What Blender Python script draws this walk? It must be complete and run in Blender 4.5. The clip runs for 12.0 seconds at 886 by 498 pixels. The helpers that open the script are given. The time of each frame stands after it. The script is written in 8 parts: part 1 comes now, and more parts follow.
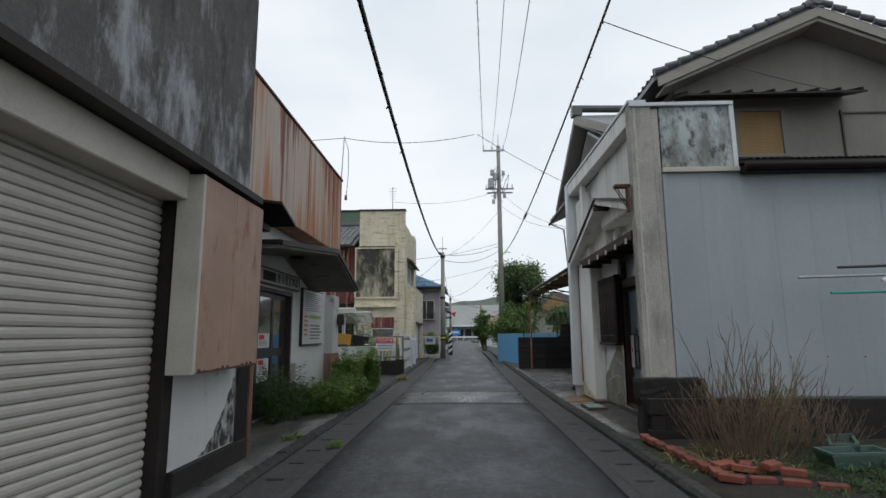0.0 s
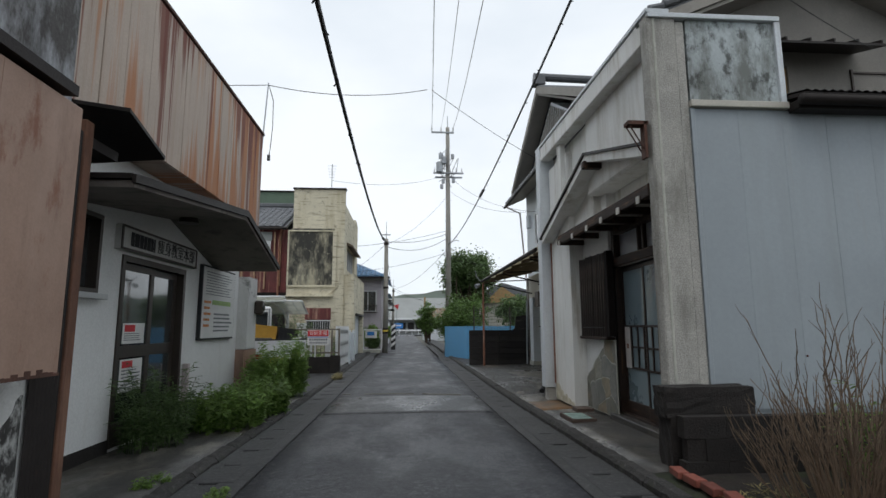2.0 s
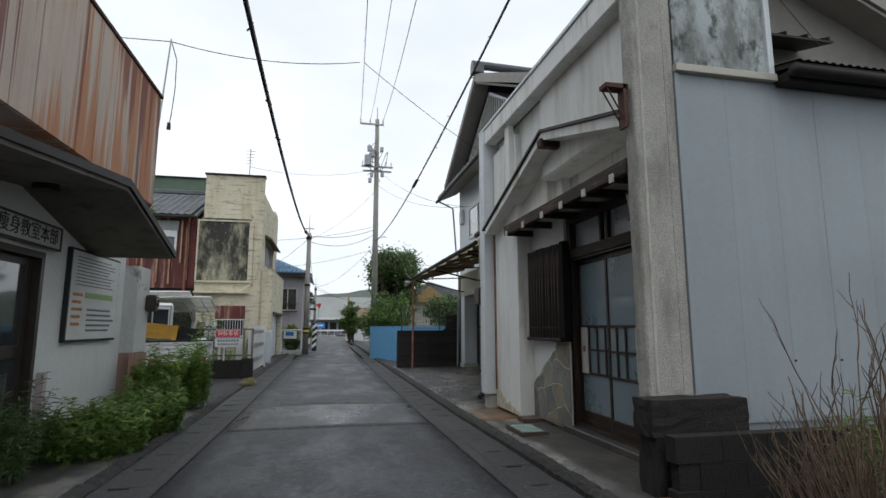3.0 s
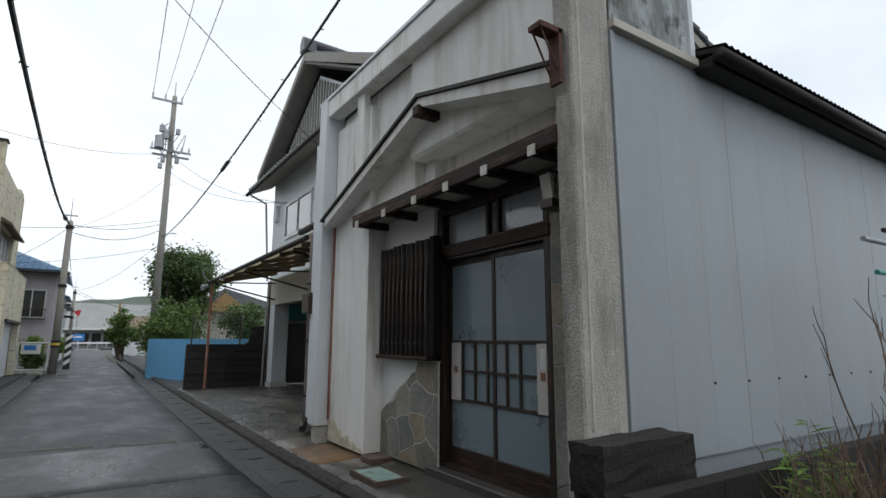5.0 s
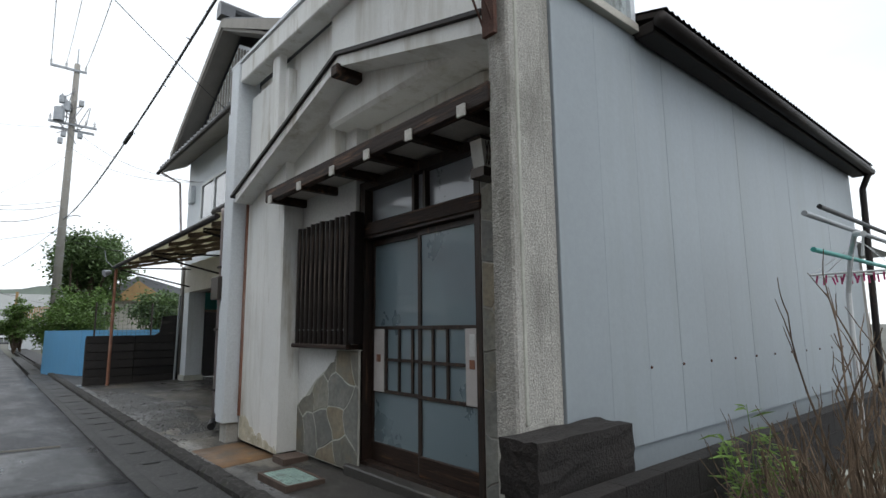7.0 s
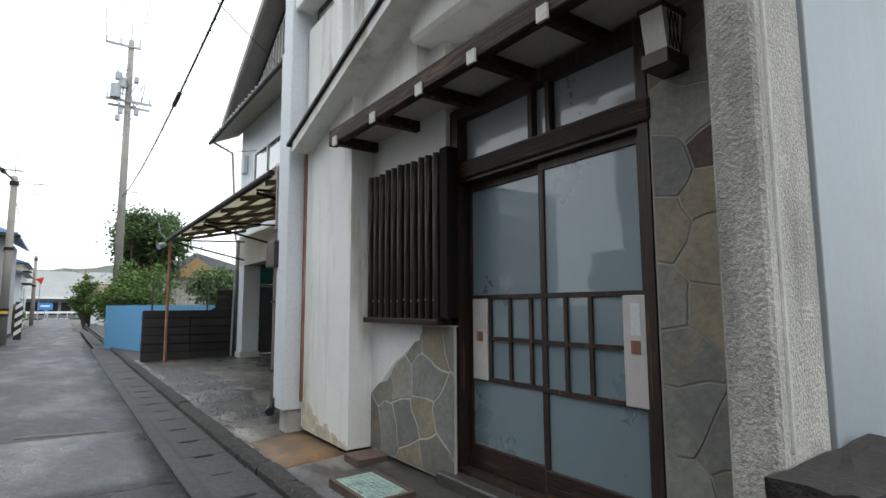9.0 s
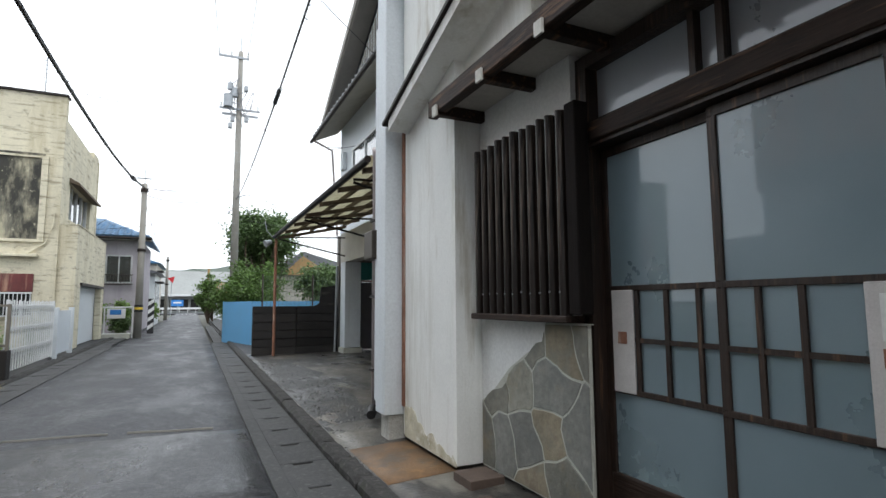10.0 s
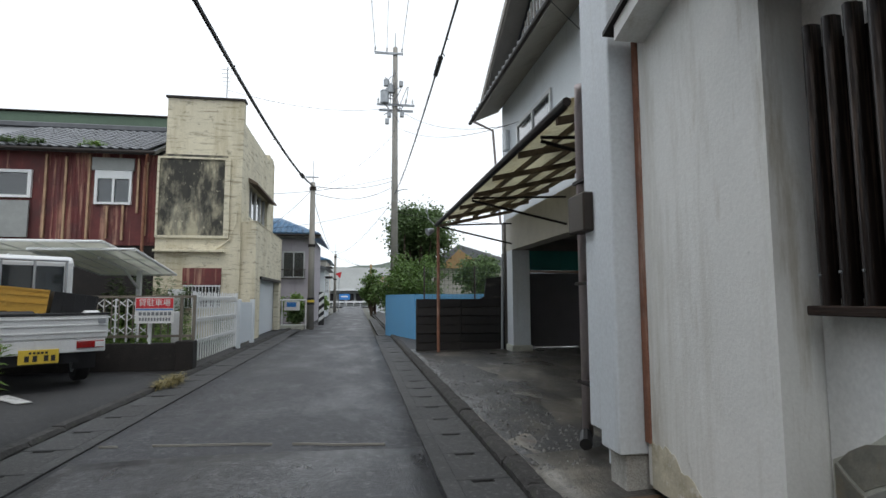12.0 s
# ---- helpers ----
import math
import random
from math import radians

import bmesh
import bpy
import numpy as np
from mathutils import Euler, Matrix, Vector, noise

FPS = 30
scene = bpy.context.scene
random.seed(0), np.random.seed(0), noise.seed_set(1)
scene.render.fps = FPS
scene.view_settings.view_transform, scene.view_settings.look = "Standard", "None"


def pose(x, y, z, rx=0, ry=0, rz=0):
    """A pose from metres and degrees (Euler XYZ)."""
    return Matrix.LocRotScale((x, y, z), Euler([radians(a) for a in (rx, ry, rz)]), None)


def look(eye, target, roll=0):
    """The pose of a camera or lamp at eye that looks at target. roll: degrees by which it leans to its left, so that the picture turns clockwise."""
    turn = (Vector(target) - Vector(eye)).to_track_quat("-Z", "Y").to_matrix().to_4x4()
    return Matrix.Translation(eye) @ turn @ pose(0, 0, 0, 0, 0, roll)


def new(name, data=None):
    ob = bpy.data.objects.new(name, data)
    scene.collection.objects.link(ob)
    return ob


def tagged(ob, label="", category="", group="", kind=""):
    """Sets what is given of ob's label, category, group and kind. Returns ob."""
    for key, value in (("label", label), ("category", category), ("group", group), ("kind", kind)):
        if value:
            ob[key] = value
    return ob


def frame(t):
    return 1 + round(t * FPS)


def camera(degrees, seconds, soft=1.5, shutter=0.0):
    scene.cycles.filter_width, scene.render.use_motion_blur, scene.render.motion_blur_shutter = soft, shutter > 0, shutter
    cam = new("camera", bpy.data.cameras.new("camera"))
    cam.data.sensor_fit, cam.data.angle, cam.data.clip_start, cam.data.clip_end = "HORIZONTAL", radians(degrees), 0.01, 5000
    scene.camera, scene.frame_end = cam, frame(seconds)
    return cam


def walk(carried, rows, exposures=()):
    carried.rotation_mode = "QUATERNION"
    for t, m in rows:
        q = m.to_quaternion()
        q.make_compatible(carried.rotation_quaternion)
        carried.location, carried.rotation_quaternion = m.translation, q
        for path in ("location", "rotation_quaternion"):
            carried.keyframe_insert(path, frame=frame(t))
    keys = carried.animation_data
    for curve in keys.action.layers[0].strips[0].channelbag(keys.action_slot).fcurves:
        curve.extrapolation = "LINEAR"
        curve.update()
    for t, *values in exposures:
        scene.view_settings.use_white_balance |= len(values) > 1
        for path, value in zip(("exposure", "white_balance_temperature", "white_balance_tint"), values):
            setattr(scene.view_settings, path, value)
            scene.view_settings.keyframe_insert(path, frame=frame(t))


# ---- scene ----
cam = camera(79.4, 12.0)
METRES, EYE, TILT, LEAN, TURN = 9.2, 1.40, -0.7, 0.0, 2.1
ROWS = [
    (0.0, 0.0, 0.0, 0.0, 0.06, 9.7, 0.36),
    (0.5, -0.0025, 0.0611, -0.0012, -2.36, 9.76, 0.31),
    (1.0, -0.0024, 0.1237, -0.0019, -3.83, 9.62, 0.38),
    (1.5, -0.0053, 0.1883, -0.0021, -4.68, 9.4, 0.28),
    (2.0, -0.0038, 0.251, -0.0008, -6.11, 8.98, 0.31),
    (2.5, -0.0088, 0.313, 0.0006, -8.36, 8.95, 0.21),
    (3.0, -0.002, 0.3752, -0.0, -14.24, 8.97, 0.23),
    (5.0, 0.0062, 0.5571, 0.0045, -35.4, 10.22, 0.22),
    (5.5, 0.0088, 0.5714, 0.0042, -39.03, 10.38, 0.55),
    (6.0, 0.0201, 0.5755, 0.0031, -40.93, 10.05, 0.93),
    (6.5, 0.0314, 0.5788, 0.0028, -42.12, 9.48, 0.98),
    (8.5, 0.0831, 0.6827, -0.0002, -42.29, 6.9, 0.77),
    (9.0, 0.0888, 0.7216, -0.0023, -37.42, 6.71, 0.69),
    (9.5, 0.1004, 0.7575, -0.0021, -32.39, 6.55, 0.59),
    (10.0, 0.1175, 0.7908, -0.0028, -27.05, 6.42, 0.68),
    (10.5, 0.126, 0.8351, -0.0047, -22.63, 6.22, 0.54),
    (11.0, 0.1349, 0.8761, -0.0055, -19.8, 6.06, 0.43),
    (11.5, 0.1406, 0.9143, -0.0059, -16.03, 6.07, 0.52),
    (12.0, 0.1225, 0.9572, -0.0052, -11.09, 5.99, 0.31),
]
walk(cam, [(t, pose(0, 0, EYE, TILT, LEAN, TURN) @ pose(METRES * x, METRES * y, METRES * z, 90 + pitch, roll, yaw)) for t, x, y, z, yaw, pitch, roll in ROWS],
     exposures=[(0.0, -0.08), (3.0, 0.1), (6.5, 0.33), (8.5, 0.84), (9.5, 0.98), (10.5, 0.87), (11.5, 0.8), (12.0, 0.38)])

# ---- sky and light: a bright overcast day ----
world = bpy.data.worlds.new("overcast_sky")
scene.world = world
world.use_nodes = True
wt = world.node_tree
wt.nodes.clear()
SUN_UP, SUN_ROUND = 62.0, 200.0
sky = wt.nodes.new("ShaderNodeTexSky")
sky.sky_type, sky.sun_disc = "NISHITA", False
sky.sun_elevation, sky.sun_rotation = radians(SUN_UP), radians(SUN_ROUND)
wcoord = wt.nodes.new("ShaderNodeTexCoord")
wmap = wt.nodes.new("ShaderNodeMapping")
wmap.inputs["Scale"].default_value = (1.0, 1.0, 2.2)
cloud = wt.nodes.new("ShaderNodeTexNoise")
cloud.inputs["Scale"].default_value, cloud.inputs["Detail"].default_value = 1.7, 6.0
cramp = wt.nodes.new("ShaderNodeValToRGB")
cramp.color_ramp.elements[0].position, cramp.color_ramp.elements[0].color = 0.3, (6.5, 7.2, 7.95, 1)
cramp.color_ramp.elements[1].position, cramp.color_ramp.elements[1].color = 0.68, (9.0, 9.4, 9.75, 1)
wmix = wt.nodes.new("ShaderNodeMix")
wmix.data_type = "RGBA"
wmix.inputs["Factor"].default_value = 0.9
wback = wt.nodes.new("ShaderNodeBackground")
wback.inputs["Strength"].default_value = 0.115
wout = wt.nodes.new("ShaderNodeOutputWorld")
wt.links.new(wcoord.outputs["Generated"], wmap.inputs["Vector"])
wt.links.new(wmap.outputs["Vector"], cloud.inputs["Vector"])
wt.links.new(cloud.outputs["Fac"], cramp.inputs["Fac"])
wt.links.new(sky.outputs["Color"], wmix.inputs["A"])
wt.links.new(cramp.outputs["Color"], wmix.inputs["B"])
wt.links.new(wmix.outputs["Result"], wback.inputs["Color"])
wt.links.new(wback.outputs["Background"], wout.inputs["Surface"])
sun_data = bpy.data.lights.new("veiled_sun", "SUN")
sun_data.energy, sun_data.angle, sun_data.color = 0.6, radians(25), (1.0, 0.97, 0.93)
sun = new("veiled_sun", sun_data)
sun.matrix_world = look((0, 0, 30), (math.sin(radians(SUN_ROUND)) * -10, math.cos(radians(SUN_ROUND)) * -10, 30 - 10 * math.tan(radians(SUN_UP))))


# ---- materials ----
def mat(name, col, rough=0.8, var=0.2, scale=2.5, fine=45.0, bump=0.25, stains=(), metal=0.0, rand=0.0, island=0.0, trans=0.0, coat=0.0, grain=None, finevar=0.12, glow_through=0.0, spec=0.5, cracks=None, wet=0.0, runs=()):
    """col with a broad and a fine variation and bump. stains: (colour, scale xyz, low, high, strength) of noise. grain: scale xyz of a stretched fine noise. cracks: (colour, cells per metre, width). wet: how far damp spots lower the roughness. runs: rust that runs down or creeps up from an edge: (colour, streaks per metre, edge z, z where it dies out, weight of the noise, low, high, strength)."""
    m = bpy.data.materials.new(name)
    m.use_nodes = True
    nt = m.node_tree
    n, l = nt.nodes, nt.links
    bsdf = n["Principled BSDF"]
    tc = n.new("ShaderNodeTexCoord")

    def noise_at(sc, detail=5.0, rough_=0.6, seed=0.0):
        mp = n.new("ShaderNodeMapping")
        mp.inputs["Scale"].default_value = sc if isinstance(sc, tuple) else (sc, sc, sc)
        mp.inputs["Location"].default_value = (seed * 3.7, seed * 1.3, seed * 2.1)
        t = n.new("ShaderNodeTexNoise")
        t.inputs["Scale"].default_value, t.inputs["Detail"].default_value, t.inputs["Roughness"].default_value = 1.0, detail, rough_
        l.new(tc.outputs["Object"], mp.inputs["Vector"])
        l.new(mp.outputs["Vector"], t.inputs["Vector"])
        return t.outputs["Fac"]

    def ramp(fac, lo, hi):
        r = n.new("ShaderNodeMapRange")
        r.inputs["From Min"].default_value, r.inputs["From Max"].default_value = lo, hi
        l.new(fac, r.inputs["Value"])
        return r.outputs["Result"]

    def mixc(fac, a, b, how="MIX"):
        x = n.new("ShaderNodeMix")
        x.data_type, x.blend_type = "RGBA", how
        for sock, v in (("Factor", fac), ("A", a), ("B", b)):
            if isinstance(v, (int, float)):
                x.inputs[sock].default_value = v
            elif isinstance(v, tuple):
                x.inputs[sock].default_value = (*v, 1)
            else:
                l.new(v, x.inputs[sock])
        return x.outputs["Result"]

    c = tuple(col)
    broad = noise_at(scale, 6.0, 0.65, 1.0)
    finef = noise_at(grain if grain else fine, 3.0, 0.6, 2.0)
    dark = tuple(v * (1 - var) for v in c)
    light = tuple(min(1, v * (1 + var * 0.6)) for v in c)
    out = mixc(ramp(broad, 0.3, 0.7), dark, light)
    out = mixc(1.0, out, mixc(ramp(finef, 0.25, 0.75), (1 - finevar,) * 3, (1 + finevar * 0.5,) * 3), "MULTIPLY")
    if rand or island:
        src = n.new("ShaderNodeObjectInfo").outputs["Random"] if rand else n.new("ShaderNodeNewGeometry").outputs["Random Per Island"]
        k = rand or island
        out = mixc(1.0, out, mixc(src, (1 - k,) * 3, (1 + k * 0.5,) * 3), "MULTIPLY")
    for i, (sc_col, sc, lo, hi, st) in enumerate(stains):
        f = ramp(noise_at(sc, 7.0, 0.68, 5.0 + i), lo, hi)
        ml = n.new("ShaderNodeMath")
        ml.operation = "MULTIPLY"
        l.new(f, ml.inputs[0])
        ml.inputs[1].default_value = st
        out = mixc(ml.outputs[0], out, tuple(sc_col))
    for i, (r_col, per_m, z_edge, z_end, weight, lo, hi, st) in enumerate(runs):
        sep = n.new("ShaderNodeSeparateXYZ")
        l.new(tc.outputs["Object"], sep.inputs[0])
        near = ramp(sep.outputs["Z"], z_end, z_edge)
        streak = ramp(noise_at((0.0, per_m, 0.1), 5.0, 0.7, 20.0 + 3 * i), 0.38, 0.62)
        broadly = ramp(noise_at((0.0, 0.55, 0.05), 2.0, 0.5, 31.0 + 2 * i), 0.4, 0.58)
        s1, s2, s3 = (n.new("ShaderNodeMath") for _ in range(3))
        s1.operation, s2.operation, s3.operation = "MULTIPLY", "MULTIPLY_ADD", "MULTIPLY"
        l.new(streak, s1.inputs[0])
        l.new(broadly, s1.inputs[1])
        l.new(near, s2.inputs[0])
        s2.inputs[1].default_value = 1.0 - weight
        s2.inputs[2].default_value = 0.0
        add_ = n.new("ShaderNodeMath")
        add_.operation = "MULTIPLY_ADD"
        l.new(s1.outputs[0], add_.inputs[0])
        add_.inputs[1].default_value = weight * 1.6
        l.new(s2.outputs[0], add_.inputs[2])
        l.new(ramp(add_.outputs[0], lo, hi), s3.inputs[0])
        s3.inputs[1].default_value = st
        out = mixc(s3.outputs[0], out, tuple(r_col))
    if cracks:
        warp = n.new("ShaderNodeVectorMath")
        warp.operation = "MULTIPLY_ADD"
        wn = n.new("ShaderNodeTexNoise")
        wn.inputs["Scale"].default_value, wn.inputs["Detail"].default_value = 2.3, 6.0
        l.new(tc.outputs["Object"], wn.inputs["Vector"])
        l.new(wn.outputs["Color"], warp.inputs[0])
        warp.inputs[1].default_value = (0.9, 0.9, 0.0)
        l.new(tc.outputs["Object"], warp.inputs[2])
        vo = n.new("ShaderNodeTexVoronoi")
        vo.feature, vo.voronoi_dimensions = "DISTANCE_TO_EDGE", "2D"
        vo.inputs["Scale"].default_value = cracks[1]
        l.new(warp.outputs["Vector"], vo.inputs["Vector"])
        gate = n.new("ShaderNodeMath")
        gate.operation = "MULTIPLY"
        l.new(ramp(vo.outputs["Distance"], cracks[2], 0.0), gate.inputs[0])
        l.new(ramp(noise_at(0.8, 3.0, 0.5, 9.0), 0.42, 0.56), gate.inputs[1])
        out = mixc(gate.outputs[0], out, tuple(cracks[0]))
    l.new(out, bsdf.inputs["Base Color"])
    rr = n.new("ShaderNodeMapRange")
    rr.inputs["To Min"].default_value, rr.inputs["To Max"].default_value = max(0.02, rough - 0.1), min(1, rough + 0.1)
    l.new(broad, rr.inputs["Value"])
    if wet:
        damp = n.new("ShaderNodeMath")
        damp.operation = "MULTIPLY_ADD"
        l.new(ramp(noise_at((1.6, 0.7, 1.0), 6.0, 0.62, 12.0), 0.46, 0.62), damp.inputs[0])
        damp.inputs[1].default_value = -wet
        l.new(rr.outputs["Result"], damp.inputs[2])
        l.new(damp.outputs[0], bsdf.inputs["Roughness"])
    else:
        l.new(rr.outputs["Result"], bsdf.inputs["Roughness"])
    bsdf.inputs["Metallic"].default_value = metal
    bsdf.inputs["Specular IOR Level"].default_value = spec
    bsdf.inputs["Transmission Weight"].default_value = trans
    bsdf.inputs["Coat Weight"].default_value = coat
    bsdf.inputs["Coat Roughness"].default_value = 0.03
    if glow_through:
        tl = n.new("ShaderNodeBsdfTranslucent")
        l.new(out, tl.inputs["Color"])
        ms = n.new("ShaderNodeMixShader")
        ms.inputs["Fac"].default_value = glow_through
        l.new(bsdf.outputs["BSDF"], ms.inputs[1])
        l.new(tl.outputs["BSDF"], ms.inputs[2])
        l.new(ms.outputs["Shader"], n["Material Output"].inputs["Surface"])
    if bump:
        bp = n.new("ShaderNodeBump")
        bp.inputs["Strength"].default_value, bp.inputs["Distance"].default_value = bump, 0.01
        add = n.new("ShaderNodeMath")
        l.new(finef, add.inputs[0])
        l.new(broad, add.inputs[1])
        l.new(add.outputs[0], bp.inputs["Height"])
        l.new(bp.outputs["Normal"], bsdf.inputs["Normal"])
    return m


RUST = (0.2, 0.065, 0.03)
M = {
    "asphalt": mat("asphalt", (0.041, 0.043, 0.049), 0.58, 0.3, 0.9, 55, 1.0, [((0.115, 0.116, 0.122), (22, 22, 1), 0.52, 0.6, 0.85), ((0.02, 0.021, 0.024), (15, 15, 1), 0.52, 0.61, 0.85), ((0.028, 0.029, 0.033), (1.3, 0.4, 1), 0.46, 0.62, 0.5), ((0.075, 0.076, 0.08), (0.5, 1.4, 1), 0.55, 0.7, 0.3)], finevar=0.5, cracks=((0.02, 0.02, 0.022), 0.45, 0.008), wet=0.16, spec=0.42),
    "asphalt_patch": mat("asphalt_patch", (0.045, 0.046, 0.051), 0.46, 0.3, 1.5, 45, 1.0, [((0.13, 0.13, 0.136), (20, 20, 1), 0.53, 0.61, 0.9), ((0.014, 0.015, 0.017), (13, 13, 1), 0.51, 0.6, 0.9), ((0.026, 0.027, 0.03), (2.2, 1.1, 1), 0.47, 0.6, 0.7)], finevar=0.5, cracks=((0.012, 0.012, 0.014), 1.6, 0.03), wet=0.2),
    "lot_asphalt": mat("lot_asphalt", (0.042, 0.042, 0.044), 0.68, 0.35, 0.8, 60, 0.9, [((0.095, 0.092, 0.088), (26, 26, 1), 0.55, 0.64, 0.7), ((0.02, 0.02, 0.02), (1.2, 1.2, 1), 0.5, 0.64, 0.6)], finevar=0.45),
    "wet_concrete": mat("wet_concrete", (0.12, 0.108, 0.09), 0.55, 0.4, 1.4, 50, 0.7, [((0.04, 0.038, 0.036), (1.1, 0.8, 1), 0.44, 0.54, 0.85), ((0.2, 0.185, 0.155), (1.7, 0.8, 1), 0.54, 0.62, 0.75), ((0.03, 0.029, 0.028), (18, 18, 1), 0.55, 0.65, 0.7), ((0.17, 0.09, 0.035), (1.3, 1.3, 1), 0.62, 0.72, 0.4)], finevar=0.4, cracks=((0.02, 0.019, 0.018), 0.5, 0.012), wet=0.3),
    "gutter": mat("gutter_concrete", (0.05, 0.05, 0.051), 0.72, 0.4, 3, 60, 0.8, [((0.035, 0.035, 0.035), (2.5, 2.5, 2), 0.46, 0.62, 0.75), ((0.14, 0.14, 0.138), (26, 26, 26), 0.56, 0.65, 0.6), ((0.03, 0.03, 0.03), (20, 20, 20), 0.56, 0.65, 0.6)], rand=0.3, finevar=0.4),
    "kerb": mat("kerb_concrete", (0.042, 0.039, 0.037), 0.88, 0.4, 3, 40, 1.0, [((0.03, 0.029, 0.027), (4, 4, 4), 0.46, 0.62, 0.85), ((0.13, 0.125, 0.115), (22, 22, 22), 0.56, 0.65, 0.6), ((0.06, 0.075, 0.03), (3, 3, 3), 0.6, 0.7, 0.6)], rand=0.3, finevar=0.45),
    "soil": mat("soil", (0.024, 0.018, 0.014), 0.95, 0.4, 3, 40, 0.9, [((0.035, 0.05, 0.018), (1.3, 1.3, 1), 0.48, 0.62, 0.7)], finevar=0.4),
    "ground": mat("far_ground", (0.12, 0.12, 0.1), 0.95, 0.35, 0.15, 4, 0.3),
    "mortar_dark": mat("weathered_dark_mortar", (0.115, 0.108, 0.103), 0.9, 0.35, 1.2, 40, 0.4, [((0.4, 0.41, 0.43), (1.6, 1.1, 0.5), 0.51, 0.6, 0.85), ((0.04, 0.037, 0.035), (2.5, 2.2, 0.5), 0.52, 0.63, 0.8), ((0.2, 0.2, 0.2), (12, 12, 4), 0.56, 0.66, 0.5)], finevar=0.25),
    "cream_paint": mat("cream_paint", (0.5, 0.47, 0.41), 0.6, 0.15, 2, 60, 0.15, [((0.25, 0.22, 0.18), (4, 4, 0.8), 0.58, 0.75, 0.4)]),
    "shutter": mat("shutter_steel", (0.5, 0.475, 0.43), 0.5, 0.14, 1.0, 70, 0.1, [((0.3, 0.26, 0.2), (0.8, 0.8, 2.5), 0.58, 0.75, 0.5), ((0.25, 0.11, 0.05), (6, 6, 6), 0.68, 0.76, 0.7)], rand=0.05),
    "brown_metal": mat("faded_brown_sheet", (0.37, 0.24, 0.18), 0.6, 0.18, 1.5, 60, 0.12, [((0.46, 0.32, 0.25), (2, 2, 0.6), 0.48, 0.7, 0.5), ((0.2, 0.12, 0.09), (3, 3, 0.7), 0.55, 0.68, 0.5), (RUST, (4, 4, 1.6), 0.57, 0.68, 0.8)]),
    "dark_metal": mat("dark_brown_sheet", (0.026, 0.021, 0.019), 0.55, 0.3, 3, 60, 0.2, [((0.1, 0.05, 0.03), (4, 4, 4), 0.6, 0.72, 0.5)], spec=0.25),
    "rust_panel": mat("rust_streaked_sheet", (0.53, 0.435, 0.36), 0.7, 0.12, 1.2, 60, 0.12,
                      [((0.4, 0.29, 0.22), (9.0, 9.0, 0.25), 0.5, 0.66, 0.4)],
                      runs=[((0.47, 0.19, 0.07), 3.2, 5.3, 2.4, 0.5, 0.58, 0.82, 0.9), ((0.45, 0.17, 0.06), 4.5, 3.1, 4.5, 0.5, 0.52, 0.76, 0.85), ((0.19, 0.05, 0.028), 5.0, 5.3, 3.9, 0.5, 0.6, 0.78, 0.9), ((0.17, 0.042, 0.024), 9.0, 5.2, 2.6, 0.55, 0.72, 0.9, 0.85)]),
    "rust_red": mat("rusted_red_sheet", (0.15, 0.036, 0.034), 0.75, 0.35, 2.0, 40, 0.25, [((0.4, 0.23, 0.16), (5.0, 5.0, 0.25), 0.53, 0.62, 0.85), ((0.07, 0.03, 0.03), (1.5, 1.5, 0.8), 0.5, 0.66, 0.7)], rand=0.25),
    "white_plaster": mat("white_plaster", (0.6, 0.6, 0.58), 0.85, 0.1, 1.2, 45, 0.3, [((0.4, 0.39, 0.35), (2.5, 2.5, 0.5), 0.52, 0.7, 0.5), ((0.07, 0.066, 0.062), (1.1, 1.1, 1.5), 0.57, 0.66, 0.8)]),
    "cream_plaster": mat("cream_plaster", (0.79, 0.79, 0.76), 0.88, 0.08, 0.9, 55, 0.2, [((0.52, 0.5, 0.44), (2.6, 2.6, 0.3), 0.5, 0.66, 0.7), ((0.34, 0.29, 0.2), (3.4, 3.4, 0.45), 0.56, 0.68, 0.6), ((0.3, 0.28, 0.24), (9, 9, 5), 0.66, 0.74, 0.4)], finevar=0.06),
    "side_panel": mat("painted_siding", (0.32, 0.36, 0.385), 0.5, 0.07, 0.7, 25, 0.08, [((0.27, 0.3, 0.305), (2.5, 2.5, 0.2), 0.5, 0.7, 0.55), ((0.3, 0.3, 0.27), (8, 8, 0.6), 0.62, 0.74, 0.4)], rand=0.05, finevar=0.05),
    "white_clad": mat("white_cladding", (0.62, 0.655, 0.68), 0.5, 0.07, 1, 40, 0.06, [((0.4, 0.4, 0.38), (5, 5, 0.4), 0.58, 0.76, 0.5)]),
    "stained_panel": mat("mildewed_panel", (0.48, 0.53, 0.54), 0.8, 0.15, 1.5, 30, 0.15, [((0.15, 0.16, 0.145), (3.2, 3.2, 1.2), 0.43, 0.6, 0.9), ((0.05, 0.052, 0.046), (7, 7, 4.5), 0.5, 0.62, 0.85)]),
    "aggregate": mat("pebble_dash_concrete", (0.46, 0.445, 0.405), 0.92, 0.2, 2, 75, 1.0, [((0.55, 0.54, 0.5), (7, 7, 7), 0.58, 0.66, 0.5), ((0.17, 0.165, 0.14), (3, 3, 1.0), 0.5, 0.66, 0.7)], finevar=0.4),
    # blackened block; also the painted shade on the rust-red house's ground floor
    "dark_block": mat("blackened_block_and_shade_tone", (0.024, 0.02, 0.018), 0.92, 0.4, 4, 60, 0.9, [((0.075, 0.065, 0.055), (6, 6, 6), 0.6, 0.72, 0.5)], rand=0.2, finevar=0.3),
